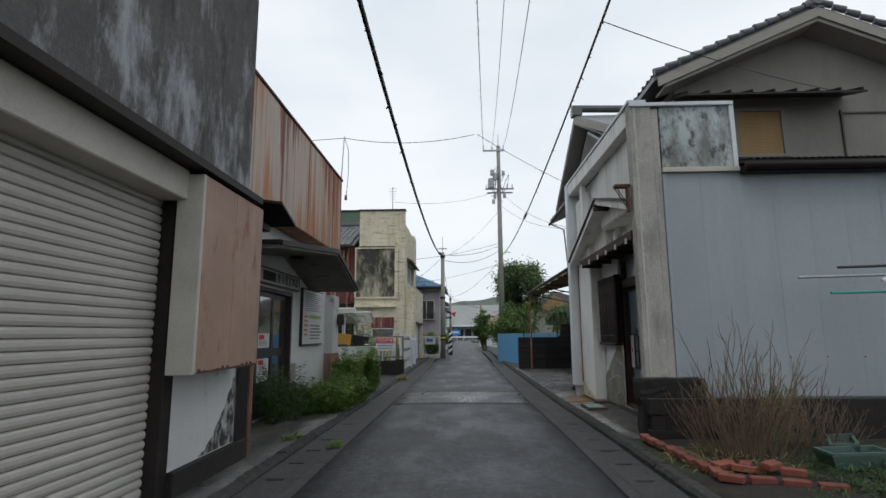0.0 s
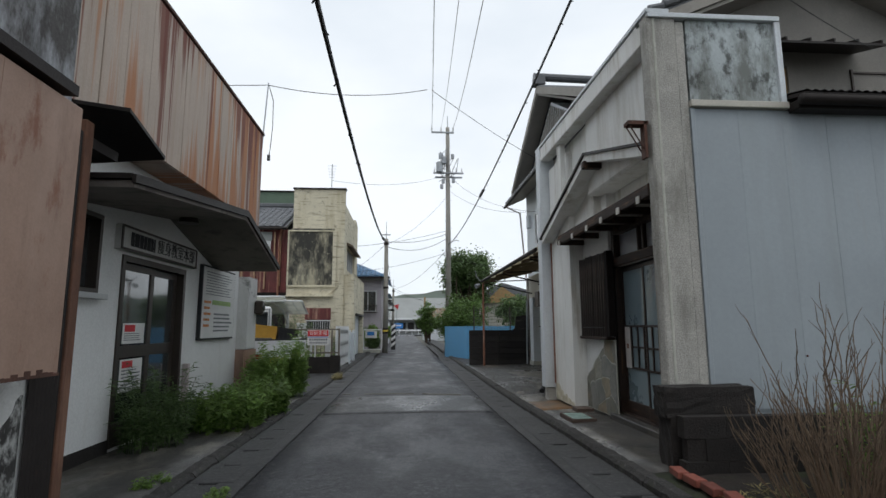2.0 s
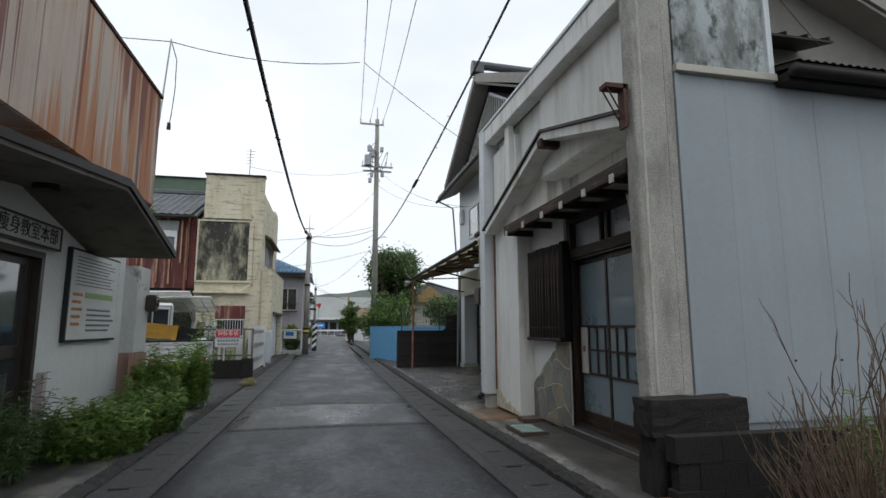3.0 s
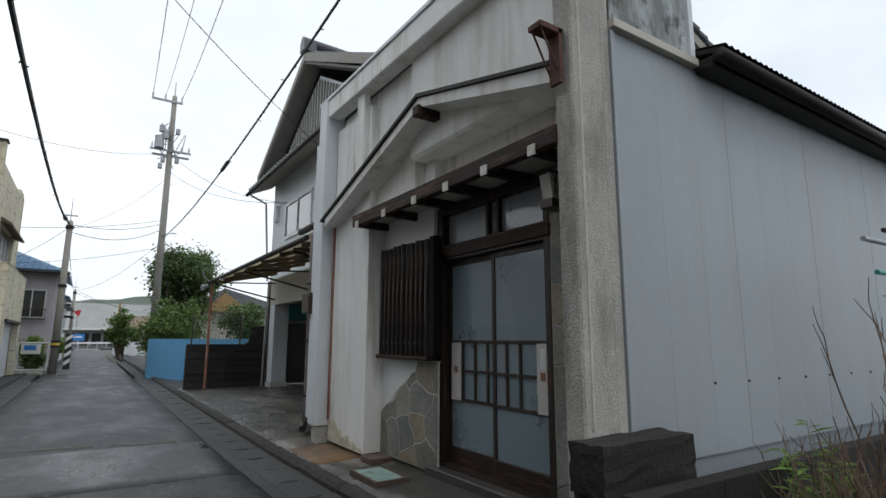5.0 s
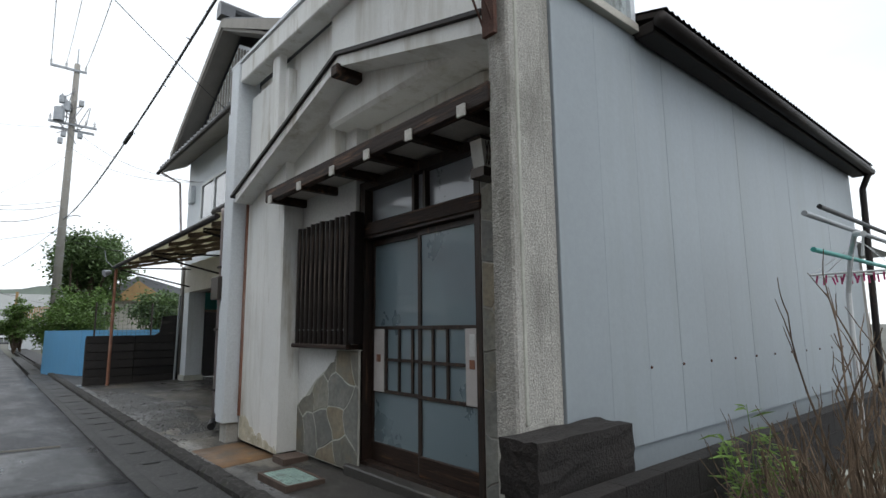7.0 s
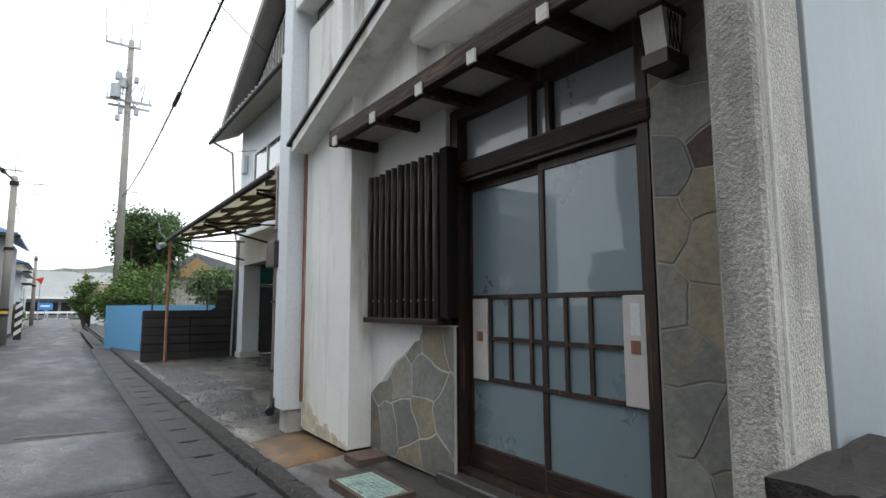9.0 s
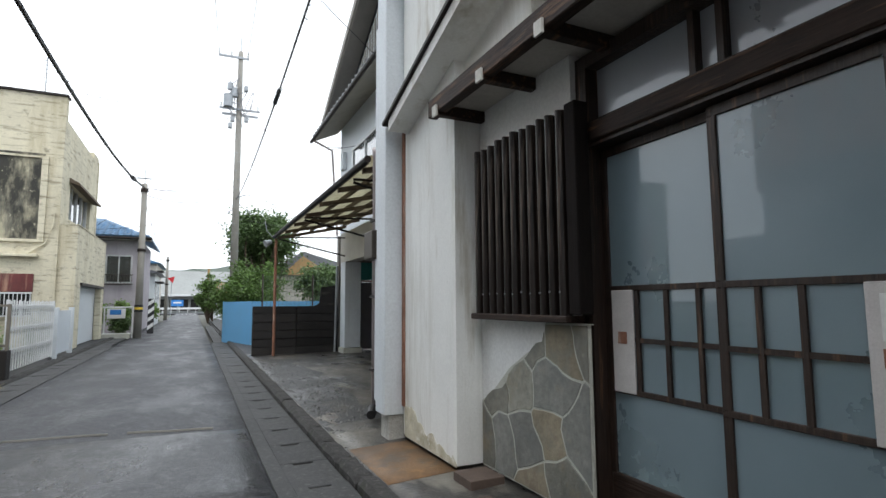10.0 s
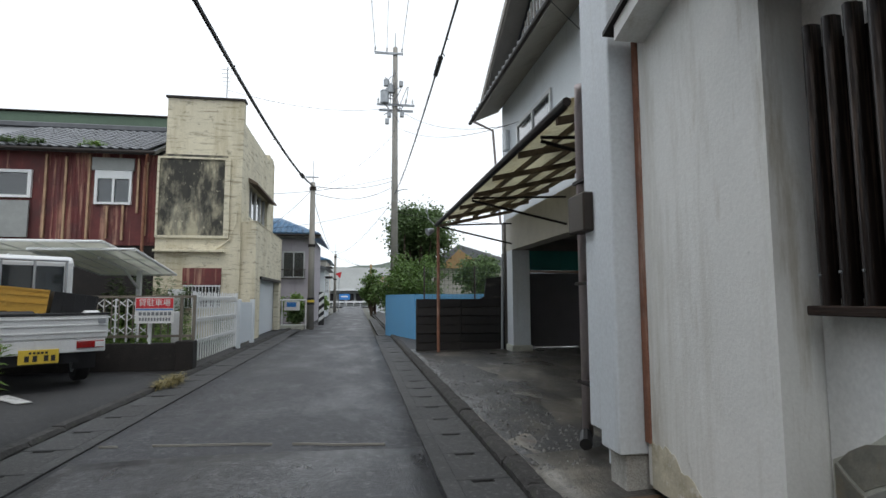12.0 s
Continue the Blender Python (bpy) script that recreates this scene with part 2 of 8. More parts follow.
    "wood_dark": mat("weathered_dark_wood", (0.035, 0.02, 0.014), 0.68, 0.4, 4, 60, 0.5, [((0.19, 0.1, 0.055), (22, 1.6, 22), 0.54, 0.68, 0.7), ((0.01, 0.007, 0.006), (40, 3, 40), 0.55, 0.64, 0.7)], grain=(60, 4, 60), finevar=0.4, spec=0.3),
    "wood_post": mat("weathered_dark_post", (0.034, 0.02, 0.014), 0.5, 0.4, 4, 60, 0.5, [((0.22, 0.125, 0.07), (26, 26, 1.2), 0.57, 0.7, 0.7), ((0.01, 0.007, 0.006), (40, 40, 3), 0.55, 0.64, 0.7)], grain=(60, 60, 4), finevar=0.4),
    "wood_white": mat("white_beam_end", (0.6, 0.58, 0.53), 0.8, 0.2, 20, 80, 0.2),
    # pale brown upright streaks: timber tone plus painted highlights on the slats
    "black_slat": mat("black_brown_timber_highlit", (0.02, 0.014, 0.012), 0.32, 0.3, 5, 60, 0.3, [((0.17, 0.125, 0.1), (30, 30, 1.1), 0.53, 0.66, 0.7)], grain=(80, 80, 4), rand=0.3, finevar=0.3, spec=0.45),
    "glass_frost": mat("frosted_glass", (0.25, 0.335, 0.375), 0.3, 0.06, 1.5, 200, 0.0, trans=0.3, coat=1.0, finevar=0.03),
    "glass_pale": mat("pale_frosted_glass", (0.43, 0.47, 0.52), 0.3, 0.06, 1.5, 200, 0.0, trans=0.25, coat=1.0, finevar=0.03),
    "glass_dark": mat("dim_window_glass", (0.06, 0.07, 0.075), 0.06, 0.1, 1, 30, 0.0, trans=0.4, coat=1.0, finevar=0.02),
    "alu": mat("brown_aluminium", (0.06, 0.048, 0.04), 0.4, 0.2, 3, 60, 0.05, metal=0.4),
    "alu_light": mat("pale_aluminium", (0.55, 0.56, 0.56), 0.4, 0.1, 3, 60, 0.03, metal=0.5),
    "steel_plate": mat("brushed_plate", (0.56, 0.53, 0.51), 0.5, 0.12, 6, 120, 0.1),
    "stone": mat("olive_flagstone", (0.27, 0.262, 0.22), 0.75, 0.3, 3, 24, 0.5, [((0.27, 0.21, 0.12), (3, 3, 3), 0.52, 0.68, 0.6), ((0.13, 0.14, 0.135), (5, 5, 5), 0.52, 0.68, 0.6), ((0.33, 0.32, 0.27), (12, 12, 12), 0.58, 0.68, 0.4)], rand=0.4, finevar=0.25),
    "stone_red": mat("dark_brown_flagstone", (0.09, 0.06, 0.05), 0.8, 0.3, 3, 30, 0.6, finevar=0.25),
    "mortar_joint": mat("pale_mortar_joint", (0.5, 0.5, 0.44), 0.9, 0.25, 4, 60, 0.5),
    "rust_pipe": mat("rusted_downpipe", (0.26, 0.115, 0.07), 0.8, 0.35, 6, 60, 0.4, [((0.5, 0.42, 0.36), (10, 10, 1.5), 0.55, 0.7, 0.5)]),
    "pvc": mat("aged_pinkish_pipe", (0.5, 0.43, 0.42), 0.5, 0.15, 3, 60, 0.1),
    "rust_post": mat("rust_brown_post", (0.16, 0.075, 0.045), 0.85, 0.35, 4, 60, 0.3, [((0.27, 0.15, 0.1), (9, 9, 0.8), 0.52, 0.66, 0.7), ((0.07, 0.035, 0.025), (4, 4, 1.2), 0.52, 0.66, 0.7)]),
    "rust_iron": mat("rusted_iron", (0.1, 0.045, 0.03), 0.85, 0.4, 8, 70, 0.5, finevar=0.3),
    "yellow_wall": mat("stained_yellow_render", (0.66, 0.605, 0.46), 0.9, 0.12, 0.6, 30, 0.25, [((0.42, 0.36, 0.23), (2.4, 2.4, 0.35), 0.48, 0.66, 0.65), ((0.2, 0.165, 0.105), (1.6, 1.6, 11.0), 0.53, 0.66, 0.7), ((0.12, 0.105, 0.075), (5, 5, 7), 0.58, 0.68, 0.55)]),
    "black_stain": mat("black_stained_render", (0.46, 0.42, 0.3), 0.9, 0.2, 1.5, 30, 0.3, [((0.16, 0.155, 0.125), (3.5, 3.5, 1.0), 0.42, 0.58, 0.8), ((0.03, 0.03, 0.027), (1.1, 1.1, 0.5), 0.42, 0.56, 0.95), ((0.5, 0.46, 0.34), (6, 6, 6), 0.61, 0.67, 0.75)]),
    "tile": mat("glazed_grey_tile", (0.125, 0.13, 0.14), 0.35, 0.25, 3, 40, 0.15, rand=0.3),
    "tile_blue": mat("blue_tile", (0.05, 0.16, 0.3), 0.4, 0.2, 2, 30, 0.15, rand=0.2),
    "green_sheet": mat("green_sheet", (0.1, 0.15, 0.105), 0.7, 0.2, 0.8, 20, 0.1),
    "grey_render": mat("grey_brown_render", (0.225, 0.21, 0.19), 0.9, 0.15, 0.8, 40, 0.3, [((0.15, 0.15, 0.13), (1.6, 1.6, 0.6), 0.52, 0.7, 0.5)]),
    "eave_board": mat("pale_eave_board", (0.3, 0.28, 0.25), 0.8, 0.15, 1.5, 50, 0.15, [((0.17, 0.155, 0.135), (3, 3, 3), 0.55, 0.7, 0.5)]),
    "lavender": mat("pale_lavender_render", (0.42, 0.39, 0.42), 0.9, 0.12, 1, 30, 0.2, [((0.28, 0.26, 0.28), (2, 2, 0.4), 0.55, 0.7, 0.5)]),
    "blue_fence": mat("blue_painted_sheet", (0.115, 0.33, 0.56), 0.45, 0.07, 1, 30, 0.05, finevar=0.05),
    "black_fence": mat("blackened_boards", (0.024, 0.021, 0.02), 0.8, 0.4, 3, 40, 0.5, [((0.1, 0.088, 0.08), (1.2, 1, 9), 0.56, 0.68, 0.7), ((0.008, 0.007, 0.007), (2, 2, 6), 0.52, 0.64, 0.7)], rand=0.5),
    "pole": mat("concrete_pole", (0.3, 0.285, 0.255), 0.85, 0.15, 2, 40, 0.25, [((0.2, 0.19, 0.17), (5, 5, 0.5), 0.55, 0.7, 0.5)]),
    "cable": mat("black_cable", (0.02, 0.02, 0.022), 0.6, 0.2, 5, 60, 0.0),
    "cable_grey": mat("grey_cable", (0.2, 0.2, 0.21), 0.6, 0.2, 5, 60, 0.0),
    "steel_grey": mat("galvanised_steel", (0.36, 0.38, 0.4), 0.5, 0.2, 4, 60, 0.1, metal=0.5),
    "white_metal": mat("white_enamel", (0.72, 0.73, 0.73), 0.35, 0.08, 2, 60, 0.04, [((0.4, 0.36, 0.3), (3, 3, 1), 0.6, 0.75, 0.4)]),
    "fence_rail": mat("bronze_rail", (0.2, 0.175, 0.14), 0.5, 0.15, 4, 60, 0.05, metal=0.3),
    "poly": mat("yellowed_corrugated_sheet", (0.72, 0.7, 0.58), 0.5, 0.2, 1.5, 30, 0.1, [((0.34, 0.26, 0.13), (2.5, 1.2, 2), 0.54, 0.68, 0.6)], glow_through=0.7),
    "poly_white": mat("milky_roof_sheet", (0.75, 0.75, 0.7), 0.45, 0.1, 1.5, 30, 0.05, glow_through=0.6),
    "timber": mat("grey_brown_timber", (0.16, 0.12, 0.085), 0.8, 0.3, 4, 60, 0.3, grain=(50, 5, 50), finevar=0.3),
    "tyre": mat("tyre_rubber", (0.018, 0.018, 0.019), 0.85, 0.2, 6, 60, 0.3),
    "yellow_plastic": mat("yellow_crate_plastic", (0.62, 0.36, 0.06), 0.5, 0.12, 4, 60, 0.05),
    "black_plastic": mat("black_plastic", (0.02, 0.02, 0.022), 0.5, 0.2, 5, 60, 0.1),
    "red_lens": mat("red_lamp_lens", (0.3, 0.012, 0.012), 0.15, 0.05, 5, 60, 0.0, coat=1.0),
    "plate_yellow": mat("yellow_number_plate", (0.72, 0.52, 0.06), 0.5, 0.06, 5, 60, 0.0),
    "paper": mat("white_paper", (0.7, 0.7, 0.68), 0.8, 0.06, 4, 40, 0.02),
    "sign_face": mat("weathered_sign_face", (0.5, 0.5, 0.48), 0.6, 0.1, 2, 40, 0.04, [((0.33, 0.32, 0.28), (3, 3, 1), 0.55, 0.75, 0.5)]),
    "ink": mat("black_ink", (0.02, 0.02, 0.022), 0.7, 0.1, 9, 60, 0.0),
    "ink_grey": mat("grey_ink", (0.18, 0.19, 0.2), 0.7, 0.1, 9, 60, 0.0),
    "ink_red": mat("red_ink", (0.6, 0.03, 0.04), 0.6, 0.1, 9, 60, 0.0),
    "ink_green": mat("green_ink", (0.35, 0.5, 0.2), 0.7, 0.2, 9, 60, 0.0),
    "ink_orange": mat("orange_ink", (0.6, 0.22, 0.06), 0.7, 0.2, 9, 60, 0.0),
    "ink_blue": mat("blue_ink", (0.03, 0.2, 0.55), 0.5, 0.1, 9, 60, 0.0),
    "leaf": mat("weed_leaf", (0.25, 0.39, 0.1), 0.55, 0.3, 3, 30, 0.1, island=0.4, glow_through=0.5),
    "leaf_dark": mat("dark_leaf", (0.13, 0.205, 0.075), 0.5, 0.3, 3, 30, 0.1, island=0.5, glow_through=0.35),
    "hedge_leaf": mat("hedge_leaf", (0.13, 0.22, 0.055), 0.55, 0.3, 3, 30, 0.1, island=0.5, glow_through=0.35),
    "grass": mat("dark_grass", (0.065, 0.115, 0.035), 0.6, 0.3, 3, 30, 0.1, island=0.5, glow_through=0.25),
    "leaf_dry": mat("dry_grass", (0.3, 0.25, 0.1), 0.7, 0.3, 3, 30, 0.1, island=0.4),
    "twig": mat("bare_twig", (0.19, 0.135, 0.09), 0.85, 0.3, 8, 60, 0.2, island=0.35),
    "bark": mat("tree_bark", (0.11, 0.08, 0.058), 0.9, 0.35, 4, 40, 0.6),
    "brick": mat("red_brick", (0.24, 0.07, 0.048), 0.85, 0.25, 8, 60, 0.5, [((0.14, 0.07, 0.05), (7, 7, 7), 0.52, 0.68, 0.6)], rand=0.3),
    "planter": mat("green_plastic_planter", (0.075, 0.125, 0.105), 0.5, 0.15, 4, 60, 0.05, [((0.1, 0.09, 0.06), (6, 6, 6), 0.55, 0.7, 0.5)]),
    "teal": mat("teal_sheet", (0.06, 0.36, 0.32), 0.5, 0.08, 1, 30, 0.05),
    "door_grey": mat("grey_sheet_door", (0.22, 0.22, 0.235), 0.6, 0.12, 1.2, 40, 0.08),
    # near-black tone that stands in for unlit space indoors
    "room_shade": mat("painted_interior_shade", (0.03, 0.028, 0.027), 0.9, 0.2, 1, 20, 0.1),
    "lid_blue": mat("pale_green_manhole_lid", (0.3, 0.42, 0.38), 0.6, 0.25, 8, 60, 0.3, [((0.12, 0.13, 0.12), (12, 12, 12), 0.5, 0.62, 0.7)]),
    "iron_lid": mat("rusty_iron_lid", (0.1, 0.07, 0.055), 0.8, 0.3, 8, 60, 0.4),
    "hill": mat("wooded_hill", (0.1, 0.125, 0.1), 0.95, 0.35, 0.06, 0.8, 0.0),
    "shed_wall": mat("grey_shed_sheet", (0.3, 0.31, 0.3), 0.7, 0.12, 0.3, 5, 0.1),
    "wood_rail": mat("tan_wood_rail", (0.36, 0.23, 0.1), 0.7, 0.2, 2, 20, 0.2),
    "mirror_white": mat("white_line_paint", (0.55, 0.55, 0.54), 0.7, 0.2, 6, 60, 0.1, [((0.1, 0.1, 0.1), (9, 9, 9), 0.56, 0.68, 0.7)]),
    "lantern": mat("frosted_lantern_glass", (0.62, 0.62, 0.58), 0.4, 0.08, 5, 60, 0.0),
    "pink": mat("pink_pegs", (0.6, 0.06, 0.2), 0.4, 0.2, 9, 60, 0.0, rand=0.4),
    "rust_slab": mat("rust_stained_concrete", (0.2, 0.115, 0.055), 0.6, 0.4, 2.5, 60, 0.5, [((0.09, 0.075, 0.06), (3, 3, 3), 0.48, 0.62, 0.8), ((0.3, 0.16, 0.06), (4, 4, 4), 0.56, 0.68, 0.6)], finevar=0.3),
    "moss_plaster": mat("ochre_stained_plaster", (0.56, 0.52, 0.4), 0.92, 0.25, 5, 50, 0.2, [((0.3, 0.26, 0.16), (7, 7, 7), 0.5, 0.66, 0.6), ((0.72, 0.71, 0.66), (10, 10, 10), 0.56, 0.64, 0.7)]),
    "clean_plaster": mat("clean_white_plaster", (0.74, 0.745, 0.73), 0.85, 0.07, 1.2, 45, 0.2, [((0.55, 0.53, 0.47), (2.5, 2.5, 0.5), 0.58, 0.72, 0.45)]),
    "batten": mat("pale_tan_batten", (0.42, 0.28, 0.17), 0.8, 0.3, 3, 60, 0.2, [((0.2, 0.09, 0.06), (6, 6, 1), 0.52, 0.66, 0.7)]),
    "crumbled": mat("crumbled_dark_asphalt", (0.05, 0.05, 0.05), 0.55, 0.4, 1.6, 35, 1.0, [((0.12, 0.118, 0.112), (20, 20, 1), 0.54, 0.62, 0.8), ((0.018, 0.018, 0.018), (16, 16, 1), 0.52, 0.62, 0.85), ((0.1, 0.085, 0.06), (1.2, 0.7, 1), 0.56, 0.68, 0.6)], finevar=0.5, wet=0.3),
    "stone_grey": mat("grey_flagstone", (0.225, 0.225, 0.205), 0.75, 0.3, 3, 24, 0.5, [((0.15, 0.155, 0.15), (5, 5, 5), 0.5, 0.66, 0.7), ((0.3, 0.27, 0.2), (6, 6, 6), 0.58, 0.7, 0.5)], rand=0.3, finevar=0.25),
    "stone_tan": mat("tan_flagstone", (0.3, 0.255, 0.18), 0.75, 0.3, 3, 24, 0.5, [((0.2, 0.2, 0.165), (5, 5, 5), 0.48, 0.64, 0.7), ((0.16, 0.11, 0.08), (4, 4, 4), 0.58, 0.7, 0.5)], rand=0.3, finevar=0.25),
    "char_wood": mat("charred_rough_wood", (0.012, 0.009, 0.008), 0.85, 0.4, 5, 60, 0.3, [((0.05, 0.035, 0.028), (20, 20, 1.5), 0.6, 0.72, 0.5)], grain=(60, 60, 4), spec=0.15),
    "soffit_board": mat("grey_soffit_board", (0.55, 0.52, 0.47), 0.85, 0.15, 1.5, 40, 0.15, [((0.36, 0.33, 0.29), (2, 3, 2), 0.52, 0.68, 0.6)]),
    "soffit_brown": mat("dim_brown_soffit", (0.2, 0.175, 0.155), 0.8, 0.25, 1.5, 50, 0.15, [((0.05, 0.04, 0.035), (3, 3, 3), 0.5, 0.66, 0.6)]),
    "mould": mat("black_mould", (0.05, 0.048, 0.045), 0.92, 0.4, 6, 60, 0.3, [((0.45, 0.45, 0.43), (7, 7, 5), 0.48, 0.6, 0.95)]),
    "gravel": mat("grey_gravel", (0.13, 0.128, 0.122), 0.7, 0.3, 6, 60, 0.4, island=0.7),
}


# ---- building helpers ----
def bm_new():
    return bmesh.new()


def box(bm, x0, x1, y0, y1, z0, z1, m=None):
    vs = [bm.verts.new((x, y, z)) for x in (x0, x1) for y in (y0, y1) for z in (z0, z1)]
    for f in ((0, 1, 3, 2), (4, 6, 7, 5), (0, 4, 5, 1), (2, 3, 7, 6), (0, 2, 6, 4), (1, 5, 7, 3)):
        bm.faces.new([vs[i] for i in f])
    if m is not None:
        bmesh.ops.transform(bm, matrix=m, verts=vs)
    return bm


def prism(bm, pts, vec):
    vec = Vector(vec)
    a = [bm.verts.new(p) for p in pts]
    b = [bm.verts.new(Vector(p) + vec) for p in pts]
    bm.faces.new(a)
    bm.faces.new(b[::-1])
    k = len(a)
    for i in range(k):
        bm.faces.new((a[i], b[i], b[(i + 1) % k], a[(i + 1) % k]))
    return bm


def tube(bm, p, q, r, r2=None, n=8):
    p, q = Vector(p), Vector(q)
    r2 = r if r2 is None else r2
    d = (q - p).normalized()
    u = d.orthogonal().normalized()
    v = d.cross(u)
    rings = []
    for c, rad in ((p, r), (q, r2)):
        rings.append([bm.verts.new(c + (u * math.cos(2 * math.pi * i / n) + v * math.sin(2 * math.pi * i / n)) * rad) for i in range(n)])
    for i in range(n):
        bm.faces.new((rings[0][i], rings[0][(i + 1) % n], rings[1][(i + 1) % n], rings[1][i]))
    bm.faces.new(rings[0][::-1])
    bm.faces.new(rings[1])
    return bm


def path_tube(bm, pts, r, n=6):
    """One skin along a path."""
    pts = [Vector(p) for p in pts]
    rings = []
    for i, p in enumerate(pts):
        d = (pts[min(i + 1, len(pts) - 1)] - pts[max(i - 1, 0)]).normalized()
        u = d.cross(Vector((0.31, 0.2, 0.93)) if abs(d.z) < 0.9 else Vector((1, 0.1, 0))).normalized()
        v = d.cross(u)
        rings.append([bm.verts.new(p + (u * math.cos(2 * math.pi * k / n) + v * math.sin(2 * math.pi * k / n)) * r) for k in range(n)])
    for a, b in zip(rings[:-1], rings[1:]):
        for k in range(n):
            bm.faces.new((a[k], a[(k + 1) % n], b[(k + 1) % n], b[k]))
    bm.faces.new(rings[0][::-1])
    bm.faces.new(rings[-1])
    return bm


def wall_x(bm, x0, x1, y0, y1, z0, z1, holes=()):
    """A wall of thickness x0..x1 with through holes (y0, y1, z0, z1), as one skin."""
    ys = sorted({y0, y1, *[h[0] for h in holes], *[h[1] for h in holes]})
    zs = sorted({z0, z1, *[h[2] for h in holes], *[h[3] for h in holes]})
    full = {(i, j) for i in range(len(ys) - 1) for j in range(len(zs) - 1)
            if not any(h[0] <= ys[i] and ys[i + 1] <= h[1] and h[2] <= zs[j] and zs[j + 1] <= h[3] for h in holes)}
    made = {}

    def v(k, i, j):
        if (k, i, j) not in made:
            made[k, i, j] = bm.verts.new((x1 if k else x0, ys[i], zs[j]))
        return made[k, i, j]

    for i, j in sorted(full):
        for k in (0, 1):
            bm.faces.new((v(k, i, j), v(k, i + 1, j), v(k, i + 1, j + 1), v(k, i, j + 1)))
        for near, e in (((i - 1, j), ((i, j), (i, j + 1))), ((i + 1, j), ((i + 1, j), (i + 1, j + 1))), ((i, j - 1), ((i, j), (i + 1, j))), ((i, j + 1), ((i, j + 1), (i + 1, j + 1)))):
            if near not in full:
                bm.faces.new((v(0, *e[0]), v(0, *e[1]), v(1, *e[1]), v(1, *e[0])))
    return bm


def wall_y(bm, y0, y1, x0, x1, z0, z1, holes=()):
    wall_x(bm, y0, y1, x0, x1, z0, z1, holes)
    for v in bm.verts:
        v.co = (v.co.y, v.co.x, v.co.z)
    return bm


def thing(name, at, label="", category="", group="", kind=""):
    ob = new(name)
    ob.empty_display_size = 0.2
    ob.location = at
    return tagged(ob, label, category, group, kind)


def origin(ob):
    return Vector(ob.location) + (origin(ob.parent) if ob.parent else Vector())


def solid(name, bm, material, at=None, bevel=0.0, smooth=False):
    """A mesh object from bm, whose coordinates are the world's; at: its origin."""
    if bevel:
        bmesh.ops.bevel(bm, geom=bm.edges[:], offset=bevel, segments=1, affect="EDGES", profile=0.5)
    bmesh.ops.recalc_face_normals(bm, faces=bm.faces[:])
    me = bpy.data.meshes.new(name)
    bm.to_mesh(me)
    bm.free()
    me.materials.append(M[material])
    if smooth:
        me.polygons.foreach_set("use_smooth", [True] * len(me.polygons))
    return new(name, me)


def part(name, bm, material, parent, label="", bevel=0.0, smooth=False):
    """ONE mesh under a thing or a part; bm is in world coordinates."""
    ob = solid(name, bm, material, bevel=bevel, smooth=smooth)
    ob.parent = parent
    ob.location = -origin(parent)
    return tagged(ob, label)


def piece(name, me, parent, m):
    """A repeat of a shared mesh under parent, at the world pose m."""
    ob = new(name, me)
    ob.parent = parent
    ob.matrix_basis = Matrix.Translation(-origin(parent)) @ m
    return ob


def shared(name, bm, material, bevel=0.0):
    if bevel:
        bmesh.ops.bevel(bm, geom=bm.edges[:], offset=bevel, segments=1, affect="EDGES", profile=0.5)
    bmesh.ops.recalc_face_normals(bm, faces=bm.faces[:])
    me = bpy.data.meshes.new(name)
    bm.to_mesh(me)
    bm.free()
    me.materials.append(M[material])
    return me


def setting(name, bm, material, label="", category="", bevel=0.0, smooth=False):
    return tagged(solid(name, bm, material, bevel=bevel, smooth=smooth), label, category, kind="structure")


def sheet_wave(bm, p, u, v, n, waves, depth, thick=0.004, trap=False):
    """A corrugated sheet from corner p, along u (the waves follow each other) and v; n: normal."""
    p, u, v, n = Vector(p), Vector(u), Vector(v), Vector(n).normalized()
    prof = []
    per = 6 if not trap else 4
    k = waves * per
    for i in range(k + 1):
        if trap:
            h = (0, 1, 1, 0)[i % 4]
            s = (i // 4 + (0.0, 0.12, 0.5, 0.62)[i % 4]) / waves if i < k else 1.0
        else:
            h, s = 0.5 + 0.5 * math.sin(2 * math.pi * i / per), i / k
        prof.append((min(s, 1.0), h * depth))
    rows = [[bm.verts.new(p + u * s + v * e + n * (h + o)) for s, h in prof] for e in (0, 1) for o in (0, -thick)]
    for i in range(len(prof) - 1):
        for a, b in ((0, 2), (1, 3), (0, 1), (2, 3)):
            bm.faces.new((rows[a][i], rows[a][i + 1], rows[b][i + 1], rows[b][i]))
    return bm


def gz(y):
    """The road's height: it falls a little along the way."""
    s = min(1, max(0, (y - 6) / 7))
    return -0.06 * s * s * (3 - 2 * s)


def strip(bm, x0, x1, ys, z, thick=0.3, nx=1):
    """A ground strip with its top at z above the road."""
    xs = [x0 + (x1 - x0) * i / nx for i in range(nx + 1)]
    zf = z if callable(z) else (lambda x, y: z)
    top = [[bm.verts.new((x, y, gz(y) + zf(x, y))) for x in xs] for y in ys]
    for a, b in zip(top[:-1], top[1:]):
        for i in range(nx):
            bm.faces.new((a[i], a[i + 1], b[i + 1], b[i]))
    edge = [r[0] for r in top] + top[-1][1:] + [r[-1] for r in top[-2::-1]] + top[0][-2:0:-1]
    low = [bm.verts.new(v.co - Vector((0, 0, thick))) for v in edge]
    for i in range(len(edge)):
        j = (i + 1) % len(edge)
        bm.faces.new((edge[i], edge[j], low[j], low[i]))
    return bm


